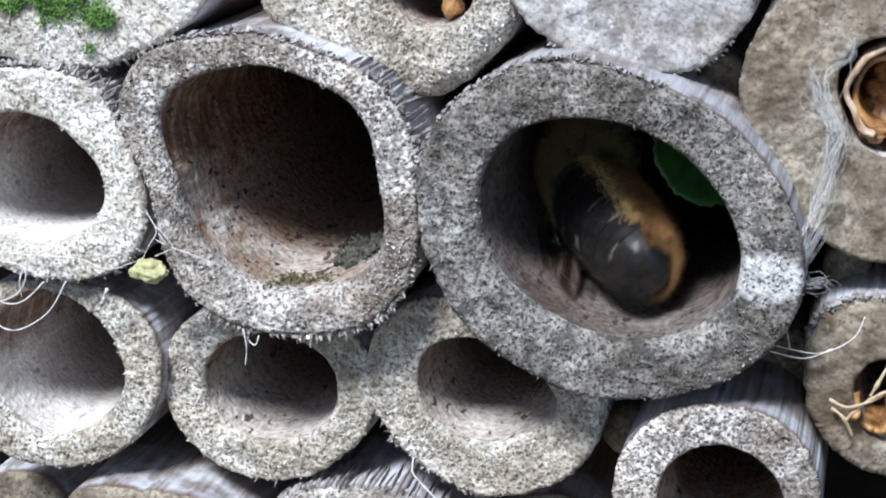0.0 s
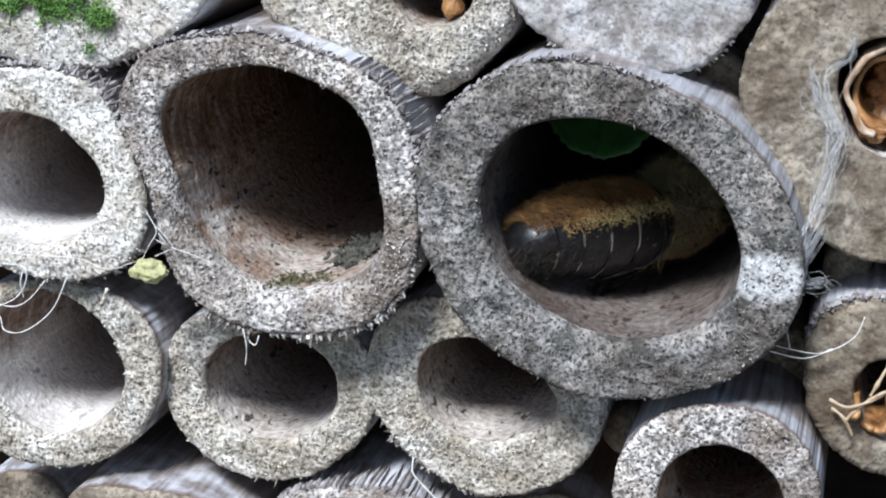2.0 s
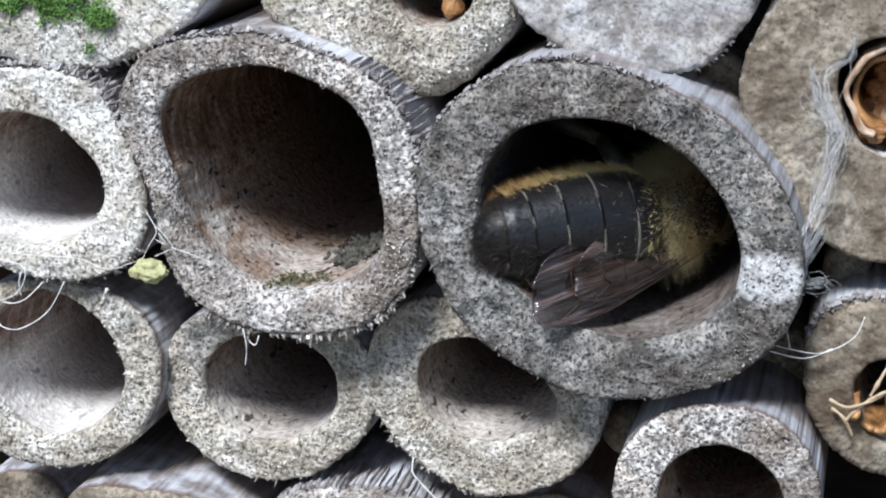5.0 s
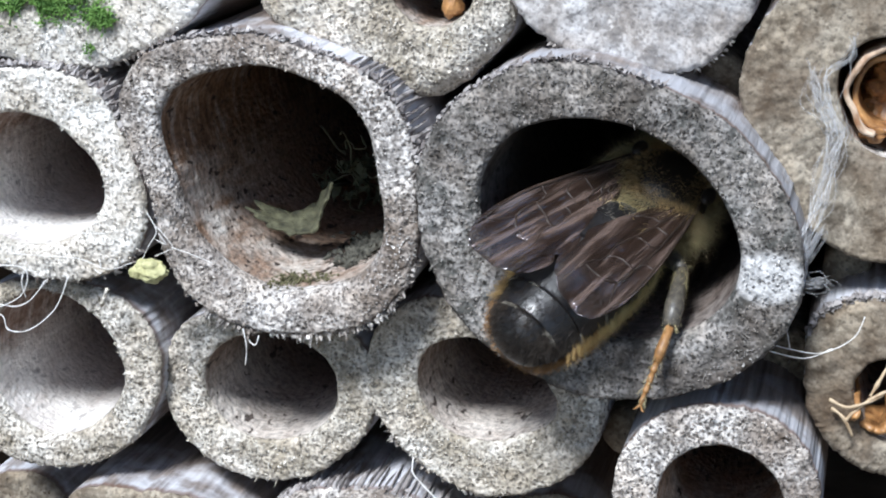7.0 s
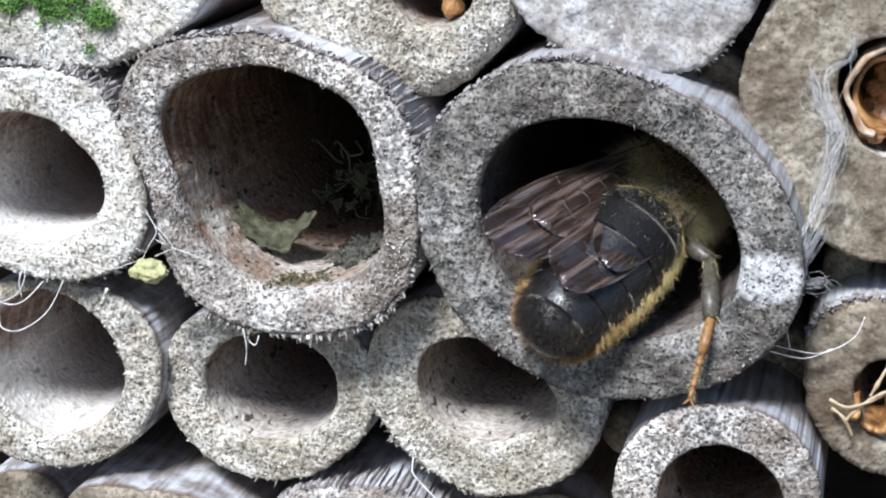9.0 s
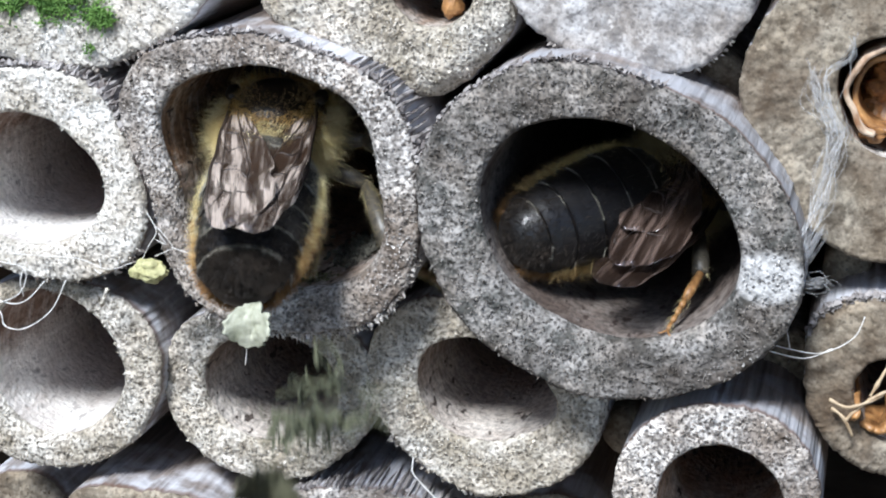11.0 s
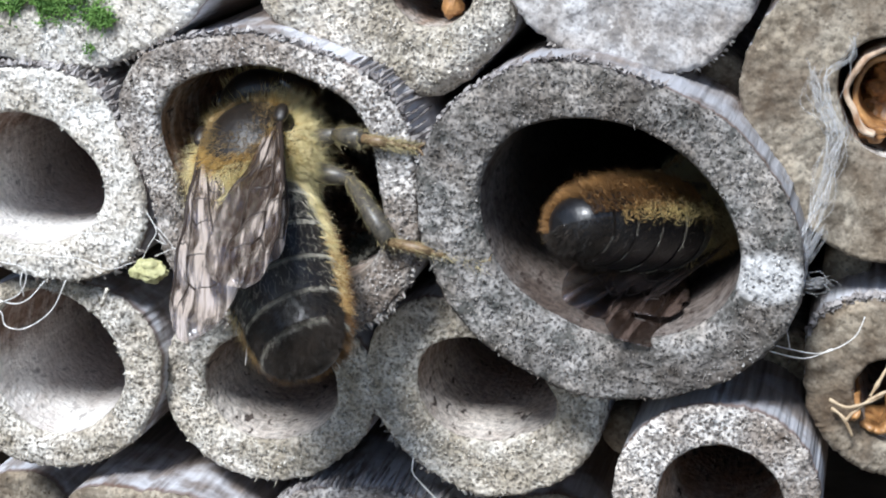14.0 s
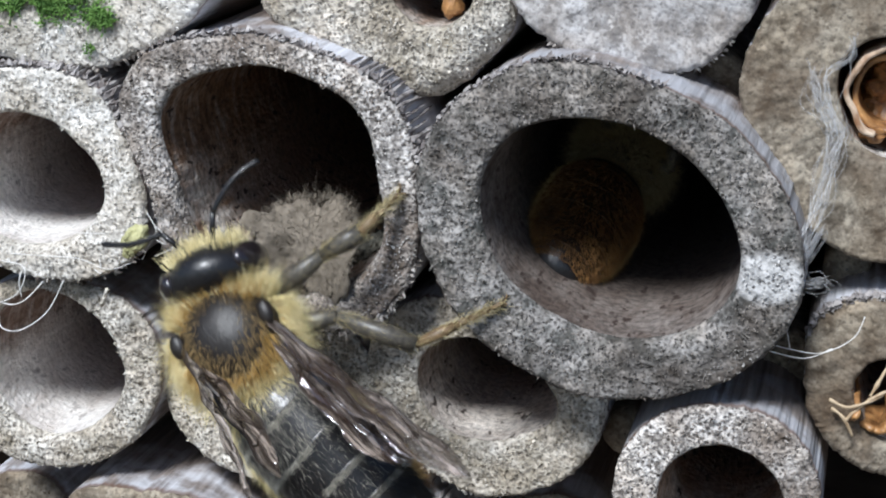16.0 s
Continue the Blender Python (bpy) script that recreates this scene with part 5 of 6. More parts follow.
    walk(bee_tube_abdomen, [(0, place(0.00, -2.00, -0.25, 20.0, -0.0, 0.0)),
         (0.2, place(0.00, -2.00, -0.25, 45.0, -0.0, -5.0)),
         (0.5, place(0.00, -2.00, -0.25, 25.0, -0.0, -5.0)),
         (0.7, place(0.00, -2.00, -0.25, 35.0, -0.0, 0.0)),
         (1, place(0.00, -2.00, -0.25, 5.0, -0.0, 0.0)),
         (1.2, place(0.00, -2.00, -0.25, 40.0, -0.0, 15.0)),
         (1.5, place(0.00, -2.00, -0.25, 5.0, -0.0, 0.0)),
         (1.7, place(0.00, -2.00, -0.25, 10.0, -0.0, 10.0)),
         (2, place(0.00, -2.00, -0.25, 10.0, -0.0, 5.0)),
         (2.2, place(0.00, -2.00, -0.25, 25.0, -0.0, 20.0)),
         (2.5, place(0.00, -2.00, -0.25, 35.0, -0.0, 10.0)),
         (2.8, place(0.00, -2.00, -0.25, 35.0, -0.0, 10.0)),
         (3, place(0.00, -2.00, -0.25, 30.0, -0.0, 10.0)),
         (3.5, place(0.00, -2.00, -0.25, 35.0, -0.0, 5.0)),
         (4, place(0.00, -2.00, -0.25, 35.0, -0.0, 15.0)),
         (4.83, place(0.00, -2.00, -0.25, 31.7, 0.5, 6.7)),
         (5.67, place(0.00, -2.00, -0.25, 28.3, 0.5, -1.7)),
         (6.5, place(0.00, -2.00, -0.25, 25.0, -0.0, -10.0)),
         (7, place(0.00, -2.00, -0.25, 10.0, -0.0, -5.0)),
         (7.5, place(0.00, -2.00, -0.25, 20.0, -0.0, 0.0)),
         (8, place(0.00, -2.00, -0.25, 20.0, -0.0, -5.0)),
         (8.5, place(0.00, -2.00, -0.25, 25.0, -0.0, 0.0)),
         (9, place(0.00, -2.00, -0.25, 25.0, -0.0, -5.0)),
         (9.77, place(0.00, -2.00, -0.25, 21.7, -0.2, -1.7)),
         (10.53, place(0.00, -2.00, -0.25, 18.3, -0.2, 1.7)),
         (11.3, place(0.00, -2.00, -0.25, 15.0, -0.0, 5.0)),
         (11.5, place(0.00, -2.00, -0.25, 40.0, -0.0, 10.0)),
         (11.7, place(0.00, -2.00, -0.25, 45.0, -0.0, 35.0)),
         (12, place(0.00, -2.00, -0.25, 20.0, -0.0, 15.0)),
         (12.2, place(0.00, -2.00, -0.25, 45.0, -0.0, 5.0)),
         (12.5, place(0.00, -2.00, -0.25, 5.0, -0.0, 0.0)),
         (12.8, place(0.00, -2.00, -0.25, 0.0, -0.0, 0.0)),
         (13, place(0.00, -2.00, -0.25, 30.0, -0.0, 15.0)),
         (13.2, place(0.00, -2.00, -0.25, 45.0, -0.0, 35.0)),
         (13.5, place(0.00, -2.00, -0.25, 5.0, -0.0, 0.0)),
         (13.8, place(0.00, -2.00, -0.25, 25.0, -0.0, 20.0)),
         (14, place(0.00, -2.00, -0.25, 20.0, -0.0, 10.0)),
         (14.2, place(0.00, -2.00, -0.25, 20.0, -0.0, 10.0)),
         (14.5, place(0.00, -2.00, -0.25, 15.0, -0.0, 10.0)),
         (14.7, place(0.00, -2.00, -0.25, 25.0, -0.0, 10.0)),
         (15, place(0.00, -2.00, -0.25, 10.0, -0.0, 10.0)),
         (15.2, place(0.00, -2.00, -0.25, 0.0, -0.0, 0.0)),
         (15.5, place(0.00, -2.00, -0.25, 10.0, -0.0, 10.0)),
         (15.8, place(0.00, -2.00, -0.25, 0.0, -0.0, 0.0)),
         (16, place(0.00, -2.00, -0.25, 0.0, -0.0, 0.0))])
    walk(bee_tube_wings["right"], [(0, place(1.75, 0.30, 1.15, 19.7, -56.6, -64.8)),
         (0.1, place(1.75, 0.30, 1.15, 10.6, -36.6, -31.6)),
         (0.2, place(1.75, 0.30, 1.15, 15.2, -16.2, -7.2)),
         (0.5, place(1.75, 0.30, 1.15, -12.5, -10.5, -6.7)),
         (0.6, place(1.75, 0.30, 1.15, 1.5, 17.8, 3.3)),
         (0.7, place(1.75, 0.30, 1.15, 25.8, 41.4, 24.9)),
         (1, place(1.75, 0.30, 1.15, 2.0, 31.9, 25.4)),
         (1.2, place(1.75, 0.30, 1.15, 43.7, 30.7, 53.0)),
         (1.5, place(1.75, 0.30, 1.15, 2.1, 22.2, 16.2)),
         (1.7, place(1.75, 0.30, 1.15, 7.3, 21.9, 27.9)),
         (2, place(1.75, 0.30, 1.15, 8.6, 34.7, 18.0)),
         (2.2, place(1.75, 0.30, 1.15, 26.7, 33.6, 42.7)),
         (2.35, place(1.75, 0.30, 1.15, 26.4, 7.2, 27.2)),
         (2.5, place(1.75, 0.30, 1.15, 33.3, -18.2, 11.2)),
         (2.8, place(1.75, 0.30, 1.15, 29.0, -9.6, 1.0)),
         (3, place(1.75, 0.30, 1.15, 28.0, -15.7, 10.3)),
         (3.5, place(1.75, 0.30, 1.15, 27.8, -17.6, 6.1)),
         (4, place(1.75, 0.30, 1.15, 28.8, -15.5, 13.2)),
         (4.83, place(1.75, 0.30, 1.15, 19.1, -8.7, 9.1)),
         (5.67, place(1.75, 0.30, 1.15, 9.1, -2.6, 3.9)),
         (6.5, place(1.75, 0.30, 1.15, -1.4, 2.4, -2.3)),
         (7, place(1.75, 0.30, 1.15, -3.6, 4.0, -4.5)),
         (7.5, place(1.75, 0.30, 1.15, 6.8, 4.9, -3.4)),
         (8, place(1.75, 0.30, 1.15, 9.5, 5.4, -11.2)),
         (8.5, place(1.75, 0.30, 1.15, 14.3, 6.2, -9.3)),
         (9, place(1.75, 0.30, 1.15, 15.2, 6.1, -13.9)),
         (9.77, place(1.75, 0.30, 1.15, 13.1, -20.7, -7.0)),
         (10.53, place(1.75, 0.30, 1.15, 5.7, -46.9, 4.0)),
         (11.3, place(1.75, 0.30, 1.15, -23.6, -69.6, 36.2)),
         (11.37, place(1.75, 0.30, 1.15, -10.4, -18.2, 13.4)),
         (11.43, place(1.75, 0.30, 1.15, -16.8, 33.5, -0.1)),
         (11.5, place(1.75, 0.30, 1.15, -85.8, 73.0, -73.4)),
         (11.7, place(1.75, 0.30, 1.15, -120.0, 83.0, -98.8)),
         (12, place(1.75, 0.30, 1.15, -47.8, 75.1, -40.7)),
         (12.2, place(1.75, 0.30, 1.15, 112.0, 81.7, 110.1)),
         (12.5, place(1.75, 0.30, 1.15, -129.9, 77.1, -152.9)),
         (12.8, place(1.75, 0.30, 1.15, -94.8, 75.1, -126.5)),
         (13, place(1.75, 0.30, 1.15, -17.7, 63.6, -25.4)),
         (13.2, place(1.75, 0.30, 1.15, -52.3, 86.7, -38.2)),
         (13.5, place(1.75, 0.30, 1.15, -109.5, 76.1, -132.0)),
         (13.65, place(1.75, 0.30, 1.15, -15.5, 63.6, -31.3)),
         (13.8, place(1.75, 0.30, 1.15, -4.5, 33.9, -12.7)),
         (14, place(1.75, 0.30, 1.15, -4.6, 48.9, -4.9)),
         (14.2, place(1.75, 0.30, 1.15, -5.4, 50.9, -8.3)),
         (14.5, place(1.75, 0.30, 1.15, -13.3, 46.2, -10.6)),
         (14.7, place(1.75, 0.30, 1.15, -9.9, 38.6, -17.3)),
         (15, place(1.75, 0.30, 1.15, -16.7, 27.1, -11.9)),
         (15.2, place(1.75, 0.30, 1.15, -11.7, 24.1, -26.8)),
         (15.5, place(1.75, 0.30, 1.15, -16.6, 9.4, -1.3)),
         (15.8, place(1.75, 0.30, 1.15, -21.8, -32.2, -14.0)),
         (16, place(1.75, 0.30, 1.15, -19.0, -30.7, -16.8))])
    walk(bee_tube_wings["hind_right"], [(0, place(1.65, -0.30, 1.00, 9.4, -49.9, -49.1)),
         (0.2, place(1.65, -0.30, 1.00, 12.7, -13.9, -5.8)),
         (0.5, place(1.65, -0.30, 1.00, -10.7, -8.9, -5.8)),
         (0.7, place(1.65, -0.30, 1.00, 19.9, 36.0, 19.0)),
         (1, place(1.65, -0.30, 1.00, 0.6, 27.2, 21.1)),
         (1.2, place(1.65, -0.30, 1.00, 34.9, 28.9, 42.9)),
         (1.5, place(1.65, -0.30, 1.00, 1.4, 19.0, 13.6)),
         (1.7, place(1.65, -0.30, 1.00, 5.5, 18.8, 23.3)),
         (2, place(1.65, -0.30, 1.00, 6.3, 29.7, 14.6)),
         (2.2, place(1.65, -0.30, 1.00, 20.5, 30.0, 34.5)),
         (2.5, place(1.65, -0.30, 1.00, 28.4, -15.1, 10.2)),
         (2.8, place(1.65, -0.30, 1.00, 24.7, -8.2, 1.1)),
         (3, place(1.65, -0.30, 1.00, 23.9, -13.1, 9.3)),
         (3.5, place(1.65, -0.30, 1.00, 23.6, -14.8, 5.8)),
         (4, place(1.65, -0.30, 1.00, 24.6, -12.8, 11.7)),
         (4.83, place(1.65, -0.30, 1.00, 16.3, -7.2, 7.9)),
         (5.67, place(1.65, -0.30, 1.00, 7.7, -2.2, 3.3)),
         (6.5, place(1.65, -0.30, 1.00, -1.2, 2.0, -1.9)),
         (7, place(1.65, -0.30, 1.00, -3.1, 3.4, -3.8)),
         (7.5, place(1.65, -0.30, 1.00, 5.8, 4.1, -3.0)),
         (8, place(1.65, -0.30, 1.00, 8.1, 4.4, -9.6)),
         (8.5, place(1.65, -0.30, 1.00, 12.2, 5.1, -8.0)),
         (9, place(1.65, -0.30, 1.00, 13.0, 5.0, -12.0)),
         (9.77, place(1.65, -0.30, 1.00, 10.7, -17.6, -5.4)),
         (10.53, place(1.65, -0.30, 1.00, 4.7, -39.7, 3.8)),
         (11.3, place(1.65, -0.30, 1.00, -11.7, -60.0, 22.8)),
         (11.37, place(1.65, -0.30, 1.00, -8.0, -15.7, 10.7)),
         (11.43, place(1.65, -0.30, 1.00, -13.5, 28.5, 0.3)),
         (11.5, place(1.65, -0.30, 1.00, -47.6, 68.1, -36.7)),
         (11.7, place(1.65, -0.30, 1.00, -35.9, 77.0, -17.2)),
         (12, place(1.65, -0.30, 1.00, -25.0, 65.6, -18.8)),
         (12.2, place(1.65, -0.30, 1.00, 32.7, 77.1, 31.0)),
         (12.5, place(1.65, -0.30, 1.00, -45.0, 81.3, -65.2)),
         (12.8, place(1.65, -0.30, 1.00, -39.1, 74.6, -67.1)),
         (13, place(1.65, -0.30, 1.00, -10.3, 54.6, -17.2)),
         (13.2, place(1.65, -0.30, 1.00, -13.9, 74.3, -1.4)),
         (13.5, place(1.65, -0.30, 1.00, -44.2, 77.1, -64.1)),
         (13.8, place(1.65, -0.30, 1.00, -3.2, 28.9, -10.4)),
         (14, place(1.65, -0.30, 1.00, -3.3, 41.6, -3.6)),
         (14.2, place(1.65, -0.30, 1.00, -3.7, 43.3, -6.2)),
         (14.5, place(1.65, -0.30, 1.00, -10.1, 39.4, -7.7)),
         (14.7, place(1.65, -0.30, 1.00, -7.3, 33.0, -13.8)),
         (15, place(1.65, -0.30, 1.00, -13.7, 23.3, -9.4)),
         (15.2, place(1.65, -0.30, 1.00, -9.1, 20.9, -22.2)),
         (15.5, place(1.65, -0.30, 1.00, -14.1, 8.0, -0.9)),
         (15.8, place(1.65, -0.30, 1.00, -18.8, -27.1, -12.5)),
         (16, place(1.65, -0.30, 1.00, -16.5, -25.8, -14.8))])
    walk(bee_tube_wings["left"], [(0, place(-1.75, 0.30, 1.15, 17.8, -82.1, -14.6)),
         (0.1, place(-1.75, 0.30, 1.15, -2.9, -52.4, 24.7)),
         (0.2, place(-1.75, 0.30, 1.15, 4.6, -22.6, 39.4)),
         (0.5, place(-1.75, 0.30, 1.15, -8.8, -5.1, 30.8)),
         (0.7, place(-1.75, 0.30, 1.15, 23.9, 24.5, 59.0)),
         (1, place(-1.75, 0.30, 1.15, -1.1, 26.3, 44.8)),
         (1.2, place(-1.75, 0.30, 1.15, 16.2, 28.2, 55.8)),
         (1.5, place(-1.75, 0.30, 1.15, -4.9, 19.5, 36.4)),
         (1.7, place(-1.75, 0.30, 1.15, 4.4, 13.3, 55.9)),
         (2, place(-1.75, 0.30, 1.15, 5.6, 25.0, 44.9)),
         (2.2, place(-1.75, 0.30, 1.15, 23.0, 26.0, 52.1)),
         (2.35, place(-1.75, 0.30, 1.15, 24.1, -2.4, 41.3)),
         (2.5, place(-1.75, 0.30, 1.15, 31.3, -29.9, 28.1)),
         (2.8, place(-1.75, 0.30, 1.15, 29.4, -30.5, 29.6)),
         (3, place(-1.75, 0.30, 1.15, 5.8, -26.8, 30.4)),
         (3.5, place(-1.75, 0.30, 1.15, 30.2, -32.1, 27.5)),
         (4, place(-1.75, 0.30, 1.15, 31.7, -28.0, 30.9)),
         (4.83, place(-1.75, 0.30, 1.15, 29.3, -16.4, 17.6)),
         (5.67, place(-1.75, 0.30, 1.15, 24.3, -5.5, 4.4)),
         (6.5, place(-1.75, 0.30, 1.15, 17.0, 3.8, -9.8)),
         (7, place(-1.75, 0.30, 1.15, 1.8, 5.7, -15.4)),
         (7.5, place(-1.75, 0.30, 1.15, 11.4, 6.7, -13.1)),
         (8, place(-1.75, 0.30, 1.15, 11.5, 6.6, -17.6)),
         (8.5, place(-1.75, 0.30, 1.15, 16.2, 7.2, -13.9)),
         (9, place(-1.75, 0.30, 1.15, 16.3, 7.0, -17.8)),
         (9.77, place(-1.75, 0.30, 1.15, 17.4, -18.9, -2.1)),
         (10.53, place(-1.75, 0.30, 1.15, 9.4, -43.8, 18.0)),
         (11.3, place(-1.75, 0.30, 1.15, -21.8, -62.4, 59.2)),
         (11.37, place(-1.75, 0.30, 1.15, -6.2, -12.9, 44.3)),
         (11.43, place(-1.75, 0.30, 1.15, -1.4, 37.6, 41.1)),
         (11.5, place(-1.75, 0.30, 1.15, 35.2, 87.8, 72.7)),
         (11.7, place(-1.75, 0.30, 1.15, 76.3, 77.2, 121.3)),
         (12, place(-1.75, 0.30, 1.15, 1.7, 73.7, 39.0)),
         (12.2, place(-1.75, 0.30, 1.15, 55.0, 69.3, 87.8)),
         (12.5, place(-1.75, 0.30, 1.15, -149.9, 73.6, -144.2)),
         (12.8, place(-1.75, 0.30, 1.15, -115.0, 72.9, -124.5)),
         (12.9, place(-1.75, 0.30, 1.15, -13.3, 76.6, -2.9)),
         (13, place(-1.75, 0.30, 1.15, 2.7, 53.8, 33.7)),
         (13.2, place(-1.75, 0.30, 1.15, 40.2, 70.3, 90.6)),
         (13.5, place(-1.75, 0.30, 1.15, -139.1, 73.8, -129.5)),
         (13.65, place(-1.75, 0.30, 1.15, 0.7, 64.3, 19.9)),
         (13.8, place(-1.75, 0.30, 1.15, 3.8, 25.0, 34.4)),
         (14, place(-1.75, 0.30, 1.15, 4.6, 54.8, 39.1)),
         (14.2, place(-1.75, 0.30, 1.15, -1.9, 56.1, 32.0)),
         (14.5, place(-1.75, 0.30, 1.15, -5.7, 56.2, 30.8)),
         (14.7, place(-1.75, 0.30, 1.15, -3.9, 54.0, 23.3)),
         (15, place(-1.75, 0.30, 1.15, -12.5, 46.9, 19.7)),
         (15.2, place(-1.75, 0.30, 1.15, -15.5, 38.5, 12.3)),
         (15.5, place(-1.75, 0.30, 1.15, -20.9, 30.6, 24.1)),
         (15.65, place(-1.75, 0.30, 1.15, -24.2, -2.4, 21.6)),
         (15.8, place(-1.75, 0.30, 1.15, -26.6, -35.5, 20.8)),
         (16, place(-1.75, 0.30, 1.15, -20.8, -39.6, 15.8))])
    walk(bee_tube_wings["hind_left"], [(0, place(-1.65, -0.30, 1.00, 6.9, -70.0, -4.1)),
         (0.1, place(-1.65, -0.30, 1.00, -0.2, -44.5, 19.1)),
         (0.2, place(-1.65, -0.30, 1.00, 5.0, -19.1, 33.3)),
         (0.5, place(-1.65, -0.30, 1.00, -7.3, -4.6, 26.1)),
         (0.7, place(-1.65, -0.30, 1.00, 18.6, 22.6, 49.1)),
         (1, place(-1.65, -0.30, 1.00, -2.4, 22.4, 37.6)),
         (1.2, place(-1.65, -0.30, 1.00, 11.7, 25.2, 46.2)),
         (1.5, place(-1.65, -0.30, 1.00, -5.0, 16.4, 30.8)),
         (1.7, place(-1.65, -0.30, 1.00, 2.9, 11.7, 47.3)),
         (2, place(-1.65, -0.30, 1.00, 3.4, 21.6, 37.6)),
         (2.2, place(-1.65, -0.30, 1.00, 17.8, 23.6, 43.1)),
         (2.5, place(-1.65, -0.30, 1.00, 27.3, -24.6, 24.7)),
         (2.8, place(-1.65, -0.30, 1.00, 25.7, -25.1, 25.9)),
         (3, place(-1.65, -0.30, 1.00, 5.9, -22.7, 25.7)),
         (3.5, place(-1.65, -0.30, 1.00, 26.3, -26.5, 24.2)),
         (4, place(-1.65, -0.30, 1.00, 27.7, -22.9, 27.0)),
         (4.83, place(-1.65, -0.30, 1.00, 25.0, -13.4, 15.5)),
         (5.67, place(-1.65, -0.30, 1.00, 20.6, -4.6, 3.9)),
         (6.5, place(-1.65, -0.30, 1.00, 14.5, 3.1, -8.4)),
         (7, place(-1.65, -0.30, 1.00, 1.6, 4.8, -13.1)),
         (7.5, place(-1.65, -0.30, 1.00, 9.8, 5.6, -11.2)),
         (8, place(-1.65, -0.30, 1.00, 9.9, 5.4, -15.0)),
         (8.5, place(-1.65, -0.30, 1.00, 13.9, 5.9, -11.9)),
         (9, place(-1.65, -0.30, 1.00, 14.0, 5.6, -15.2)),
         (9.77, place(-1.65, -0.30, 1.00, 14.4, -16.0, -1.2)),
         (10.53, place(-1.65, -0.30, 1.00, 8.5, -37.0, 15.5)),
         (11.3, place(-1.65, -0.30, 1.00, -9.8, -54.6, 42.8)),
         (11.37, place(-1.65, -0.30, 1.00, -4.3, -11.5, 35.9)),
         (11.43, place(-1.65, -0.30, 1.00, -3.5, 31.9, 32.3)),
         (11.5, place(-1.65, -0.30, 1.00, -10.5, 75.1, 22.5)),
         (11.7, place(-1.65, -0.30, 1.00, 22.9, 73.5, 62.5)),
         (12, place(-1.65, -0.30, 1.00, -5.9, 62.8, 27.0)),
         (12.2, place(-1.65, -0.30, 1.00, 27.2, 64.0, 56.1)),
         (12.5, place(-1.65, -0.30, 1.00, -79.3, 81.9, -74.4)),
         (12.8, place(-1.65, -0.30, 1.00, -59.8, 75.5, -68.1)),
         (13, place(-1.65, -0.30, 1.00, -0.8, 45.9, 26.6)),
         (13.2, place(-1.65, -0.30, 1.00, 14.8, 63.8, 59.2)),
         (13.5, place(-1.65, -0.30, 1.00, -73.4, 79.0, -65.0)),
         (13.65, place(-1.65, -0.30, 1.00, -2.3, 54.6, 14.3)),
         (13.8, place(-1.65, -0.30, 1.00, 2.1, 21.5, 28.8)),
         (14, place(-1.65, -0.30, 1.00, 0.2, 47.0, 30.5)),
         (14.2, place(-1.65, -0.30, 1.00, -4.5, 47.8, 25.4)),
         (14.5, place(-1.65, -0.30, 1.00, -7.4, 47.7, 24.8)),
         (14.7, place(-1.65, -0.30, 1.00, -5.1, 45.8, 18.8)),
         (15, place(-1.65, -0.30, 1.00, -11.5, 39.7, 16.9)),
         (15.2, place(-1.65, -0.30, 1.00, -13.4, 32.6, 10.9)),
         (15.5, place(-1.65, -0.30, 1.00, -18.4, 25.5, 20.9)),
         (15.8, place(-1.65, -0.30, 1.00, -21.1, -30.9, 16.1)),
         (16, place(-1.65, -0.30, 1.00, -16.3, -34.1, 11.9))])
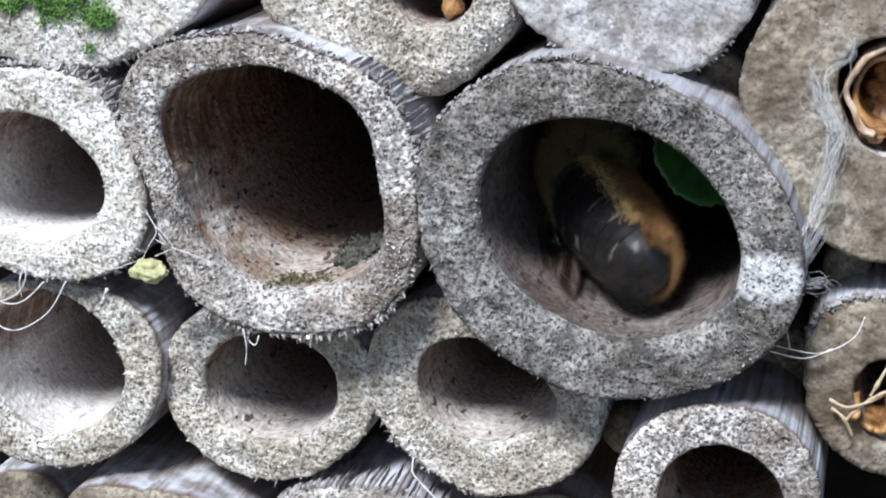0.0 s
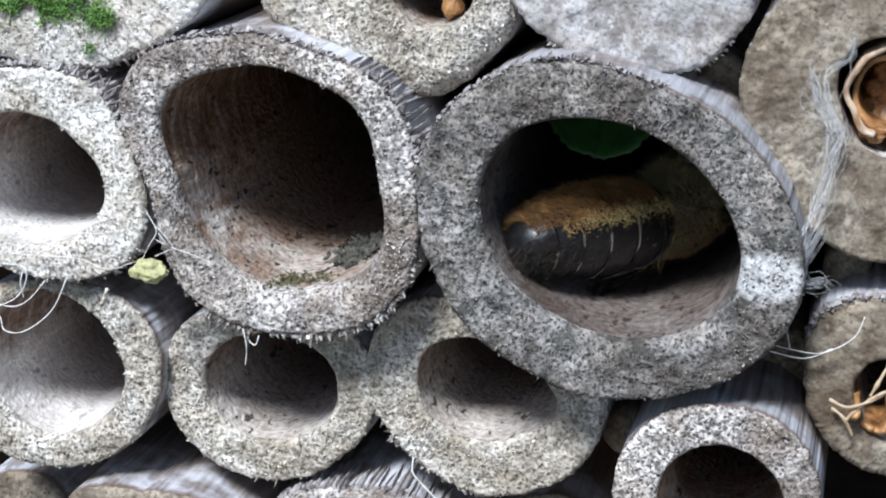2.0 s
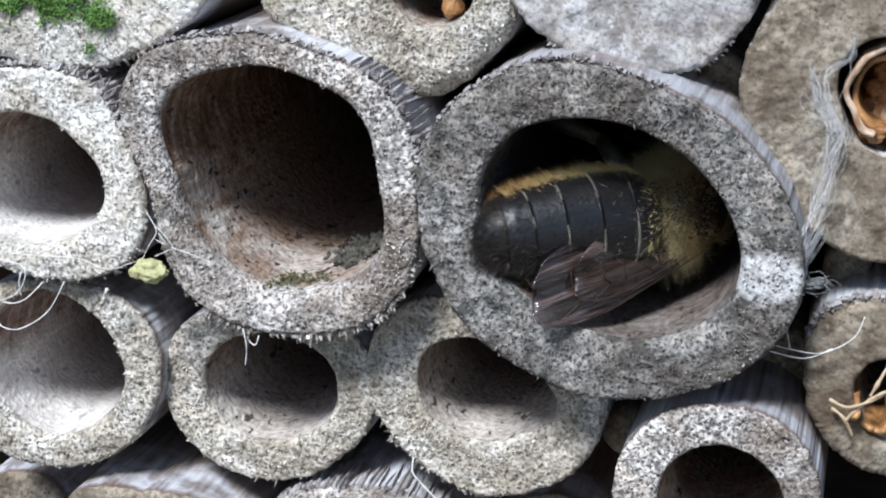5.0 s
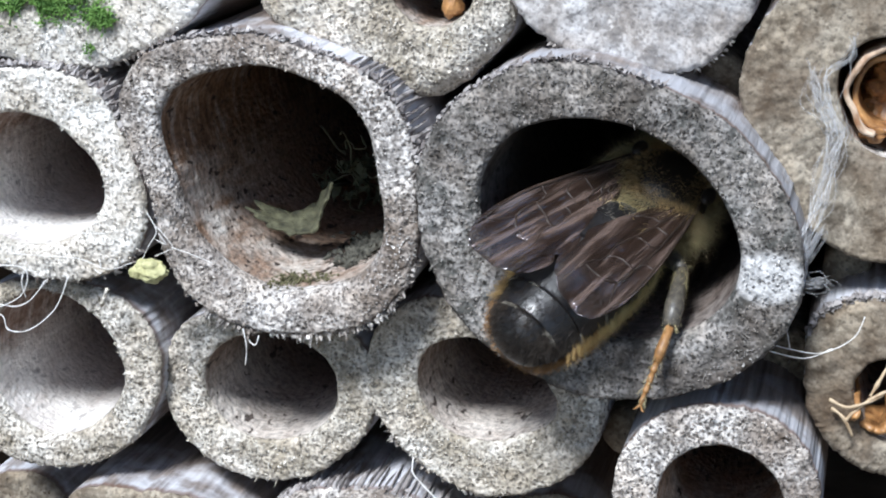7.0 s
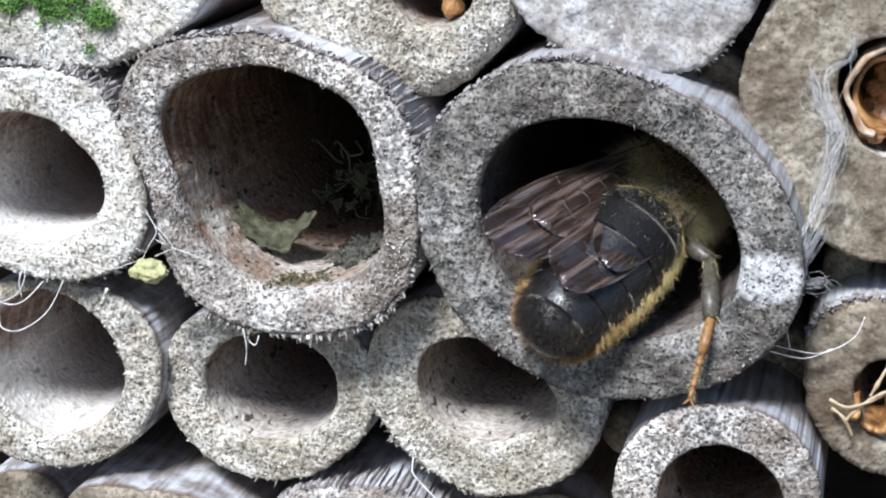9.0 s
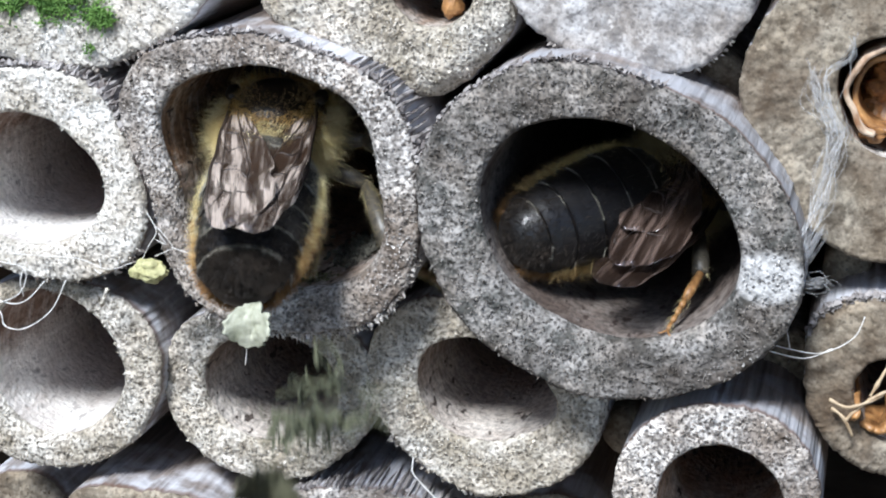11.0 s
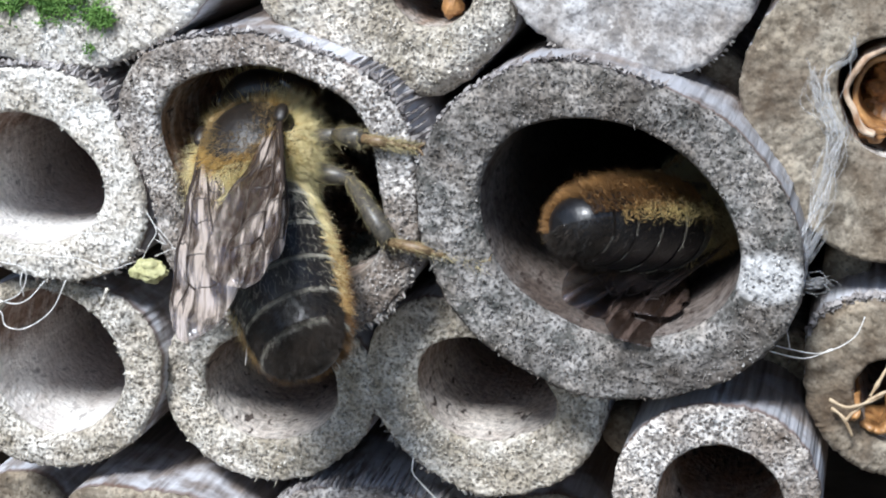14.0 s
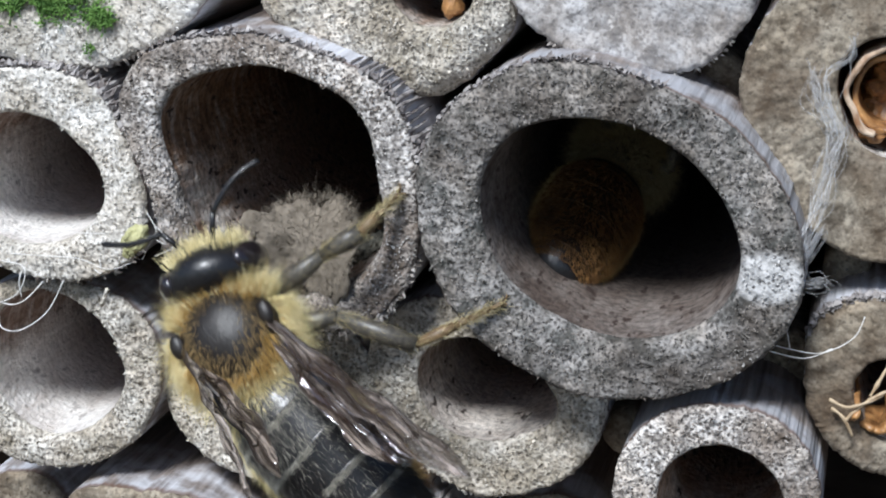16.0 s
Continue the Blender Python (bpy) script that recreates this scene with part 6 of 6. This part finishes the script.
    walk(bee_tube_wings["hind_leg_right"], [(0, place(1.11, -3.09, -2.61, -168.5, 15.2, 56.1)),
         (0.17, place(1.13, -3.12, -1.84, -132.9, 41.8, 75.6)),
         (0.33, place(1.16, -3.14, -1.07, -75.1, 47.6, 119.6)),
         (0.5, place(1.18, -3.16, -0.29, -30.7, 26.5, 149.3)),
         (1, place(1.51, -3.07, -0.16, 1.9, -8.0, 134.2)),
         (1.5, place(1.25, -3.11, -0.21, -17.4, 10.2, 143.1)),
         (2, place(1.32, -3.08, -0.15, -2.8, -4.0, 133.0)),
         (2.5, place(2.69, -2.86, -0.75, 40.3, -38.1, 130.1)),
         (3, place(2.64, -2.98, -1.03, 70.7, -40.5, 102.3)),
         (3.5, place(2.56, -2.90, -0.61, 33.6, -34.1, 132.8)),
         (4, place(2.81, -2.80, -0.90, 45.8, -42.0, 129.1)),
         (4.83, place(1.85, -2.01, -0.53, 45.6, -19.2, 88.7)),
         (5.67, place(0.89, -1.23, -0.15, 30.8, -1.5, 50.9)),
         (6.5, place(-0.07, -0.45, 0.23, 8.5, 2.9, 10.1)),
         (7, place(0.01, -0.00, 0.01, 0.3, 0.2, -0.2)),
         (7.5, place(0.07, -0.32, 0.27, 9.6, 4.3, 3.5)),
         (8, place(-0.04, -0.30, 0.17, 6.1, 2.4, 6.3)),
         (8.5, place(-0.09, -0.54, 0.25, 9.6, 3.0, 12.5)),
         (9, place(0.00, -0.45, 0.29, 10.6, 4.1, 7.8)),
         (9.77, place(-0.18, -0.31, -0.08, -0.6, -0.7, 10.1)),
         (10.53, place(-0.35, -0.17, -0.44, -12.0, -5.1, 13.2)),
         (11.3, place(-0.53, -0.03, -0.81, -23.8, -8.7, 17.2)),
         (11.43, place(0.69, -0.83, -1.13, 16.6, -2.8, 55.8)),
         (11.57, place(1.92, -1.63, -1.44, 53.0, -22.9, 90.1)),
         (11.7, place(3.15, -2.44, -1.76, 81.5, -57.9, 113.4)),
         (11.85, place(2.59, -2.70, -0.98, 30.7, -38.1, 145.0)),
         (12, place(2.03, -2.97, -0.20, 2.1, -9.9, 149.4)),
         (12.5, place(1.19, -3.08, -0.16, -5.6, -1.7, 131.6)),
         (13, place(1.19, -3.11, -0.20, -14.9, 7.1, 139.3)),
         (13.5, place(1.28, -3.08, -0.15, -3.2, -3.7, 132.0)),
         (14, place(1.11, -3.14, -0.26, -23.5, 16.2, 142.8)),
         (14.5, place(1.39, -3.10, -0.18, -15.5, 9.0, 146.6)),
         (15, place(1.98, -2.95, -0.15, -6.0, -0.9, 156.5)),
         (15.5, place(2.13, -2.89, -0.16, -4.7, -2.4, 160.2)),
         (15.67, place(1.49, -2.85, -0.97, -35.0, 27.1, 141.5)),
         (15.83, place(0.85, -2.82, -1.78, -83.0, 38.6, 102.3)),
         (16, place(0.21, -2.78, -2.59, -127.5, 21.8, 66.9))])
    walk(bee_tube_wings["hind_leg_left"], [(0, place(-1.61, -3.04, -2.67, 120.9, 85.6, -22.3)),
         (0.25, place(-1.11, -3.12, -2.41, 150.2, 35.2, -12.1)),
         (0.5, place(-0.61, -3.21, -2.15, 166.5, -13.3, -26.6)),
         (0.75, place(-1.18, -3.22, -1.35, 169.4, -48.5, -41.5)),
         (1, place(-1.75, -3.24, -0.54, -136.7, -77.2, -104.9)),
         (1.5, place(-1.33, -3.41, -0.95, -155.5, -65.6, -77.4)),
         (2, place(-1.92, -3.19, -0.52, -104.9, -75.4, -137.4)),
         (2.17, place(-1.04, -2.19, -0.84, -104.6, -36.4, -99.2)),
         (2.33, place(-0.16, -1.20, -1.16, -81.3, -3.7, -69.1)),
         (2.5, place(0.72, -0.21, -1.48, -44.7, 10.3, -28.4)),
         (2.8, place(0.74, -0.68, -0.58, -10.5, 13.6, -28.7)),
         (3, place(0.68, -0.32, -0.79, -20.8, 11.2, -24.1)),
         (3.5, place(0.56, -0.36, -0.44, -8.9, 9.8, -19.1)),
         (4, place(0.44, -0.07, -0.51, -13.9, 7.6, -13.2)),
         (4.83, place(0.06, -1.16, -0.94, 33.2, 9.7, -18.5)),
         (5.67, place(-0.31, -2.24, -1.37, 80.6, 14.9, -20.5)),
         (6.5, place(-0.68, -3.33, -1.80, 129.2, 19.9, -17.8)),
         (8, place(-0.69, -3.32, -1.87, 137.0, 11.9, -17.9)),
         (9, place(-0.72, -3.28, -2.05, 141.8, 13.5, -17.5)),
         (9.83, place(-1.31, -2.22, -1.32, 106.4, -24.0, -12.6)),
         (10.67, place(-1.91, -1.16, -0.58, 48.7, -47.0, 25.1)),
         (11.5, place(-2.51, -0.10, 0.16, -14.8, -30.1, 69.2)),
         (12, place(-2.15, 0.21, 0.15, -12.5, -24.6, 57.1)),
         (12.5, place(-1.15, 0.00, 0.50, 7.9, -20.0, 27.5)),
         (13, place(-2.02, 0.40, 0.02, -15.4, -20.3, 53.8)),
         (13.5, place(-1.30, 0.20, 0.37, 0.8, -19.4, 32.8)),
         (14, place(-2.49, 0.32, -0.24, -24.5, -19.5, 68.1)),
         (14.5, place(-2.53, 0.38, -0.37, -27.6, -16.9, 69.4)),
         (14.67, place(-1.91, -0.86, -0.84, 16.7, -53.1, 57.9)),
         (14.83, place(-1.29, -2.09, -1.31, 111.9, -57.3, -9.9)),
         (15, place(-0.67, -3.33, -1.79, 161.9, -22.5, -28.5)),
         (15.5, place(-0.65, -3.24, -2.10, 158.0, -6.1, -22.6)),
         (16, place(-0.45, -3.15, -2.17, -158.5, -32.6, -50.0))])
    walk(bee_wall, [(0, place(-7.00, 44.00, 2.20, -7.3, -0.4, 8.2)),
         (4.2, place(-6.60, 40.00, 2.20, -7.3, -0.4, 8.2)),
         (6.5, place(-6.20, 31.00, 2.20, -4.3, -0.2, 11.1)),
         (9.2, place(-6.00, 25.00, 2.40, -4.3, -0.1, 11.1)),
         (10.3, place(-8.60, 10.00, 3.40, 4.8, 0.4, 11.1)),
         (11.3, place(-8.28, 3.00, 4.24, 26.4, 2.8, 8.9)),
         (11.5, place(-8.32, 2.80, 4.52, 28.1, 1.4, 11.4)),
         (12, place(-9.47, 1.50, 3.19, 37.9, -23.2, -5.9)),
         (12.5, place(-9.91, 1.00, 3.00, 39.8, -24.6, -9.5)),
         (13, place(-9.44, 0.00, 1.02, 43.3, -22.4, -11.9)),
         (13.5, place(-9.31, -1.20, -0.70, 48.5, -17.5, -11.6)),
         (14, place(-8.42, 1.20, 3.23, 36.4, -18.1, -2.5)),
         (14.5, place(-9.62, 0.30, 2.09, 44.5, -28.0, -6.2)),
         (14.75, place(-9.70, -0.30, 1.57, 46.5, -23.2, -2.0)),
         (15, place(-9.27, -0.80, 0.98, 49.3, -19.7, 1.1)),
         (15.2, place(-9.37, -1.80, 0.19, 54.6, -23.7, 10.8)),
         (15.5, place(-8.94, -3.00, -0.42, 62.4, -28.3, 14.9)),
         (16, place(-7.51, -4.00, -3.26, 69.2, -23.4, 10.8))])
    walk(bee_wall_abdomen, [(0, place(0.00, -2.00, -0.25, 0.0, -0.0, 0.0)),
         (4.2, place(0.00, -2.00, -0.25, 0.0, -0.0, 0.0)),
         (6.5, place(0.00, -2.00, -0.25, 0.0, -0.0, 0.0)),
         (9.2, place(0.00, -2.00, -0.25, 0.0, -0.0, 0.0)),
         (10.3, place(0.00, -2.00, -0.25, 0.0, -0.0, 0.0)),
         (11.5, place(0.00, -2.00, -0.25, -1.3, -1.4, 4.4)),
         (12, place(0.00, -2.00, -0.25, 35.2, 11.7, -2.3)),
         (12.5, place(0.00, -2.00, -0.25, 52.4, 16.0, 0.5)),
         (13, place(0.00, -2.00, -0.25, 61.1, 8.4, 14.8)),
         (13.5, place(0.00, -2.00, -0.25, 49.1, -2.0, 37.0)),
         (14, place(0.00, -2.00, -0.25, 11.3, -2.7, 17.8)),
         (14.5, place(0.00, -2.00, -0.25, 17.7, 0.7, 18.2)),
         (15, place(0.00, -2.00, -0.25, 57.4, 4.1, 10.5)),
         (15.5, place(0.00, -2.00, -0.25, 33.4, 0.1, 4.1)),
         (16, place(0.00, -2.00, -0.25, 4.2, -0.2, 26.0))])
    walk(bee_wall_wings["right"], [(0, place(1.75, 0.30, 1.15, -4.0, -0.0, -6.0)),
         (10.3, place(1.75, 0.30, 1.15, -4.0, -0.0, -6.0)),
         (11.5, place(1.75, 0.30, 1.15, -6.9, -6.3, 0.5)),
         (12, place(1.75, 0.30, 1.15, 13.2, 15.7, 4.7)),
         (12.5, place(1.75, 0.30, 1.15, 6.5, 20.3, 4.6)),
         (13, place(1.75, 0.30, 1.15, 7.0, 12.6, 22.6)),
         (13.5, place(1.75, 0.30, 1.15, 7.7, 23.7, 43.7)),
         (14, place(1.75, 0.30, 1.15, -11.0, 9.0, 4.6)),
         (14.5, place(1.75, 0.30, 1.15, 1.2, 9.3, 24.6)),
         (15, place(1.75, 0.30, 1.15, -2.2, 1.0, 27.4)),
         (15.5, place(1.75, 0.30, 1.15, -24.7, 30.4, 9.7)),
         (16, place(1.75, 0.30, 1.15, -48.7, 65.8, -11.6))])
    walk(bee_wall_wings["hind_right"], [(0, place(1.65, -0.30, 1.00, -3.0, -0.0, -4.0)),
         (10.3, place(1.65, -0.30, 1.00, -3.0, -0.0, -4.0)),
         (11.5, place(1.65, -0.30, 1.00, -5.8, -5.3, 1.3)),
         (12, place(1.65, -0.30, 1.00, 17.6, 14.7, 3.4)),
         (12.5, place(1.65, -0.30, 1.00, 15.8, 19.2, 4.1)),
         (13, place(1.65, -0.30, 1.00, 17.9, 11.2, 21.4)),
         (13.5, place(1.65, -0.30, 1.00, 16.2, 18.3, 43.9)),
         (14, place(1.65, -0.30, 1.00, -6.3, 7.1, 7.6)),
         (14.5, place(1.65, -0.30, 1.00, 4.4, 7.4, 23.5)),
         (15, place(1.65, -0.30, 1.00, 9.8, 0.2, 23.9)),
         (15.5, place(1.65, -0.30, 1.00, -12.3, 24.2, 11.3)),
         (16, place(1.65, -0.30, 1.00, -26.4, 55.1, 8.3))])
    walk(bee_wall_wings["left"], [(0, place(-1.75, 0.30, 1.15, -4.0, -0.0, 6.0)),
         (10.3, place(-1.75, 0.30, 1.15, -4.0, -0.0, 6.0)),
         (11.5, place(-1.75, 0.30, 1.15, -7.2, -9.5, 11.2)),
         (12, place(-1.75, 0.30, 1.15, 9.7, 20.6, -6.2)),
         (12.5, place(-1.75, 0.30, 1.15, 7.2, 18.9, 6.8)),
         (13, place(-1.75, 0.30, 1.15, 22.1, 19.7, 12.3)),
         (13.5, place(-1.75, 0.30, 1.15, 24.9, -18.7, 10.4)),
         (14, place(-1.75, 0.30, 1.15, -1.0, 8.6, 5.8)),
         (14.5, place(-1.75, 0.30, 1.15, 9.3, 14.4, 10.7)),
         (15, place(-1.75, 0.30, 1.15, 25.2, 10.9, 7.5)),
         (15.25, place(-1.75, 0.30, 1.15, 0.8, -16.8, 9.9)),
         (15.5, place(-1.75, 0.30, 1.15, -32.2, -40.1, 27.4)),
         (16, place(-1.75, 0.30, 1.15, -62.3, -34.5, 73.6))])
    walk(bee_wall_wings["hind_left"], [(0, place(-1.65, -0.30, 1.00, -3.0, -0.0, 4.0)),
         (10.3, place(-1.65, -0.30, 1.00, -3.0, -0.0, 4.0)),
         (11.5, place(-1.65, -0.30, 1.00, -5.9, -7.9, 9.7)),
         (12, place(-1.65, -0.30, 1.00, 15.0, 19.0, -5.1)),
         (12.5, place(-1.65, -0.30, 1.00, 16.3, 18.0, 5.8)),
         (13, place(-1.65, -0.30, 1.00, 30.2, 17.6, 13.5)),
         (13.5, place(-1.65, -0.30, 1.00, 29.2, -14.5, 15.3)),
         (14, place(-1.65, -0.30, 1.00, 1.6, 6.6, 8.4)),
         (14.5, place(-1.65, -0.30, 1.00, 11.2, 11.8, 12.4)),
         (15, place(-1.65, -0.30, 1.00, 31.7, 9.7, 8.4)),
         (15.25, place(-1.65, -0.30, 1.00, 10.1, -13.3, 8.1)),
         (15.5, place(-1.65, -0.30, 1.00, -15.5, -34.5, 17.8)),
         (16, place(-1.65, -0.30, 1.00, -45.4, -32.4, 59.9))])
    walk(green_leaf, [(0, place(9.70, 6.50, 3.10, 38, 42, 0)), (0.3, place(8.36, 6.50, 4.13, 38, 25, 0)), (0.5, place(7.39, 6.50, 4.57, 38, 12, 0)), (0.7, place(6.18, 6.50, 4.82, 38, 0, 0)), (1.0, place(4.82, 6.00, 4.17, 38, -8, 0)), (1.5, place(5.87, 6.20, 4.38, 38, 0, 0)), (2.0, place(5.35, 8.00, 4.29, 38, 0, 0)), (2.5, place(5.54, 11.00, 3.70, 38, 5, 0)), (4.2, place(5.42, 22.00, 1.20, 30, 5, 0)), (16, place(4.83, 40.00, -1.42, 30, 5, 0))])
    walk(olive_scrap, [(0, place(-5.40, 34.00, -0.60, 60, 10, 20)), (4.2, place(-5.40, 30.00, -0.60, 60, 10, 20)), (6.3, place(-7.53, 5.00, -0.64, 24, -22, 8)), (7.2, place(-7.50, 5.03, -0.61, 23, -22, 9)), (8.1, place(-7.53, 5.00, -0.64, 24, -21, 8)), (8.5, place(-8.52, 4.60, -1.22, 28, -4, 4)), (9.2, place(-8.55, 4.57, -1.25, 27, -3, 3)), (10.2, place(-8.34, 2.00, -1.36, 70, 0, 0)), (10.8, place(-5.90, -6.00, -2.80, 80, 10, 40)), (11.15, place(-5.65, -8.00, -14.55, 140, 30, 60)), (11.60, place(-9.5, -16, -33.2, 178, 6, 90)), (16.0, place(-9.5, -16, -33.2, 178, 6, 90))])
    walk(olive_shred, [(0, place(-5.20, 38.00, 0.30, 80, 40, 0)), (4.2, place(-5.20, 34.00, 0.30, 80, 40, 0)), (6.3, place(-8.00, 14.00, -0.60, 85, 40, 0)), (7.0, place(-7.70, 13.00, -0.60, 85, 40, 0)), (8.0, place(-7.40, 12.00, -0.60, 85, 35, 5)), (9.2, place(-7.20, 11.00, -0.60, 85, 30, 8)), (10.2, place(-6.69, 4.00, -1.04, 85, 30, 10)), (10.9, place(-3.96, -6.00, -3.09, 110, 20, 30)), (11.2, place(-3.55, -8.00, -14.28, 150, 20, 60)), (11.65, place(-5, -14, -33.2, 178, 6, 90)), (16.0, place(-5, -14, -33.2, 178, 6, 90))])
    walk(pale_chip, [(0, place(-5.40, 36.00, -0.20, 70, 0, 0)), (9.2, place(-5.40, 22.00, -0.40, 70, 0, 0)), (10.4, place(-6.32, -3.00, -0.99, 75, 0, 0)), (11.3, place(-5.80, -6.50, -1.94, 80, 0, 0)), (11.5, place(-6.22, -6.50, -2.02, 80, 10, 10)), (11.7, place(-6.30, -6.50, -3.12, 90, 30, 30)), (12.05, place(-6.71, -6.50, -15.49, 150, 30, 60)), (12.50, place(-8, -12, -33.2, 178, 6, 90)), (16.0, place(-8, -12, -33.2, 178, 6, 90))])
    walk(grey_scrap, [(0, place(-6.00, 50.00, 0.60, 70, 0, 0)), (11.5, place(-6.00, 36.00, 0.60, 70, 0, 0)), (14.4, place(-9.89, 14.00, 0.64, 70, 0, 0)), (15.0, place(-8.29, 4.50, -0.76, 65, 0, 0)), (15.3, place(-5.27, 2.00, 0.22, 72, 0, 0)), (15.5, place(-4.77, 1.60, 0.48, 74, 0, 0)), (15.75, place(-5.52, 1.20, -0.00, 66, 2, 0)), (16.0, place(-6.02, 0.80, -0.42, 60, 4, 0))])
    walk(lichen_crumb, [(0, place(-12.65, -0.60, -1.63, 0, 0, 0)), (15.3, place(-12.65, -0.60, -1.63, 0, 0, 0)), (15.5, place(-13.00, -0.70, -1.23, 0, -15, 0)), (15.75, place(-13.03, -0.90, -0.58, 0, -40, 0)), (16.0, place(-13.09, -0.90, -0.29, 0, -50, 0))])
    walk(silk_left, [(t, place(-18.0, -0.5, -1.8, 5 * math.sin(1.9 * t), 4 * math.sin(1.3 * t + 1), 6 * math.sin(1.1 * t + 0.4))) for t in np.linspace(0, 16, 25)])
    walk(bee_wall_wings["middle_leg_right"], [(0.0, place(0.82, -1.56, -0.30, 24.1, -6.4, 48.1)),
         (10.2, place(0.82, -1.56, -0.30, 24.1, -6.4, 48.1)),
         (11.3, place(0.12, 0.47, 0.03, -5.4, 1.6, -14.3)),
         (11.5, place(0.16, 0.53, 0.05, -6.0, 2.3, -16.6)),
         (12.0, place(0.60, 0.19, 0.38, 1.8, 19.4, -16.4)),
         (12.5, place(0.63, 0.03, 0.40, 5.1, 21.4, -12.3)),
         (13.0, place(0.16, -0.35, 0.10, 7.0, 4.6, 7.5)),
         (13.5, place(0.05, -0.71, -0.13, 6.9, -4.7, 20.9)),
         (14.0, place(-0.03, 0.06, -0.03, -1.2, -1.1, -1.1)),
         (14.5, place(0.00, 0.00, 0.00, 0.0, -0.0, 0.0)),
         (14.75, place(-0.16, -0.06, -0.17, -2.4, -6.4, 4.5)),
         (15.0, place(-0.27, -0.11, -0.31, -4.9, -11.4, 8.0)),
         (15.2, place(-0.31, 0.16, -0.38, -8.6, -13.4, 2.0)),
         (15.5, place(-0.29, 0.33, -0.38, -9.8, -13.2, -2.5)),
         (16.0, place(-0.31, -0.42, -0.44, -5.1, -15.6, 18.0))])
    walk(bee_wall_wings["front_leg_right"], [(0.0, place(1.89, -0.51, -0.24, 20.9, 17.3, 48.4)),
         (10.2, place(1.89, -0.51, -0.24, 20.9, 17.3, 48.4)),
         (11.3, place(-0.76, 0.96, -0.33, -3.7, -16.9, -27.6)),
         (11.5, place(-0.72, 0.99, -0.26, -3.1, -13.7, -29.7)),
         (12.0, place(-0.08, -0.03, -0.10, -3.0, -7.4, 4.6)),
         (12.5, place(0.10, 0.08, 0.14, 3.0, 11.4, -8.4)),
         (13.0, place(0.32, -0.24, -0.01, 1.3, 1.1, 11.5)),
         (13.5, place(0.75, -0.47, -0.08, -2.2, -5.6, 32.6)),
         (14.0, place(-0.35, 0.23, -0.16, -4.0, -10.7, -4.8)),
         (14.5, place(0.00, 0.00, 0.00, 0.0, -0.0, 0.0)),
         (14.75, place(-0.01, -0.06, -0.06, -1.6, -4.4, 4.4)),
         (15.0, place(-0.00, -0.11, -0.12, -3.7, -8.7, 9.1)),
         (15.2, place(-0.03, -0.11, -0.15, -4.7, -10.6, 9.8)),
         (15.5, place(0.16, -0.22, -0.09, -2.8, -6.8, 13.6)),
         (16.0, place(1.00, -0.51, -0.07, 0.1, -2.9, 37.8))])


motions()
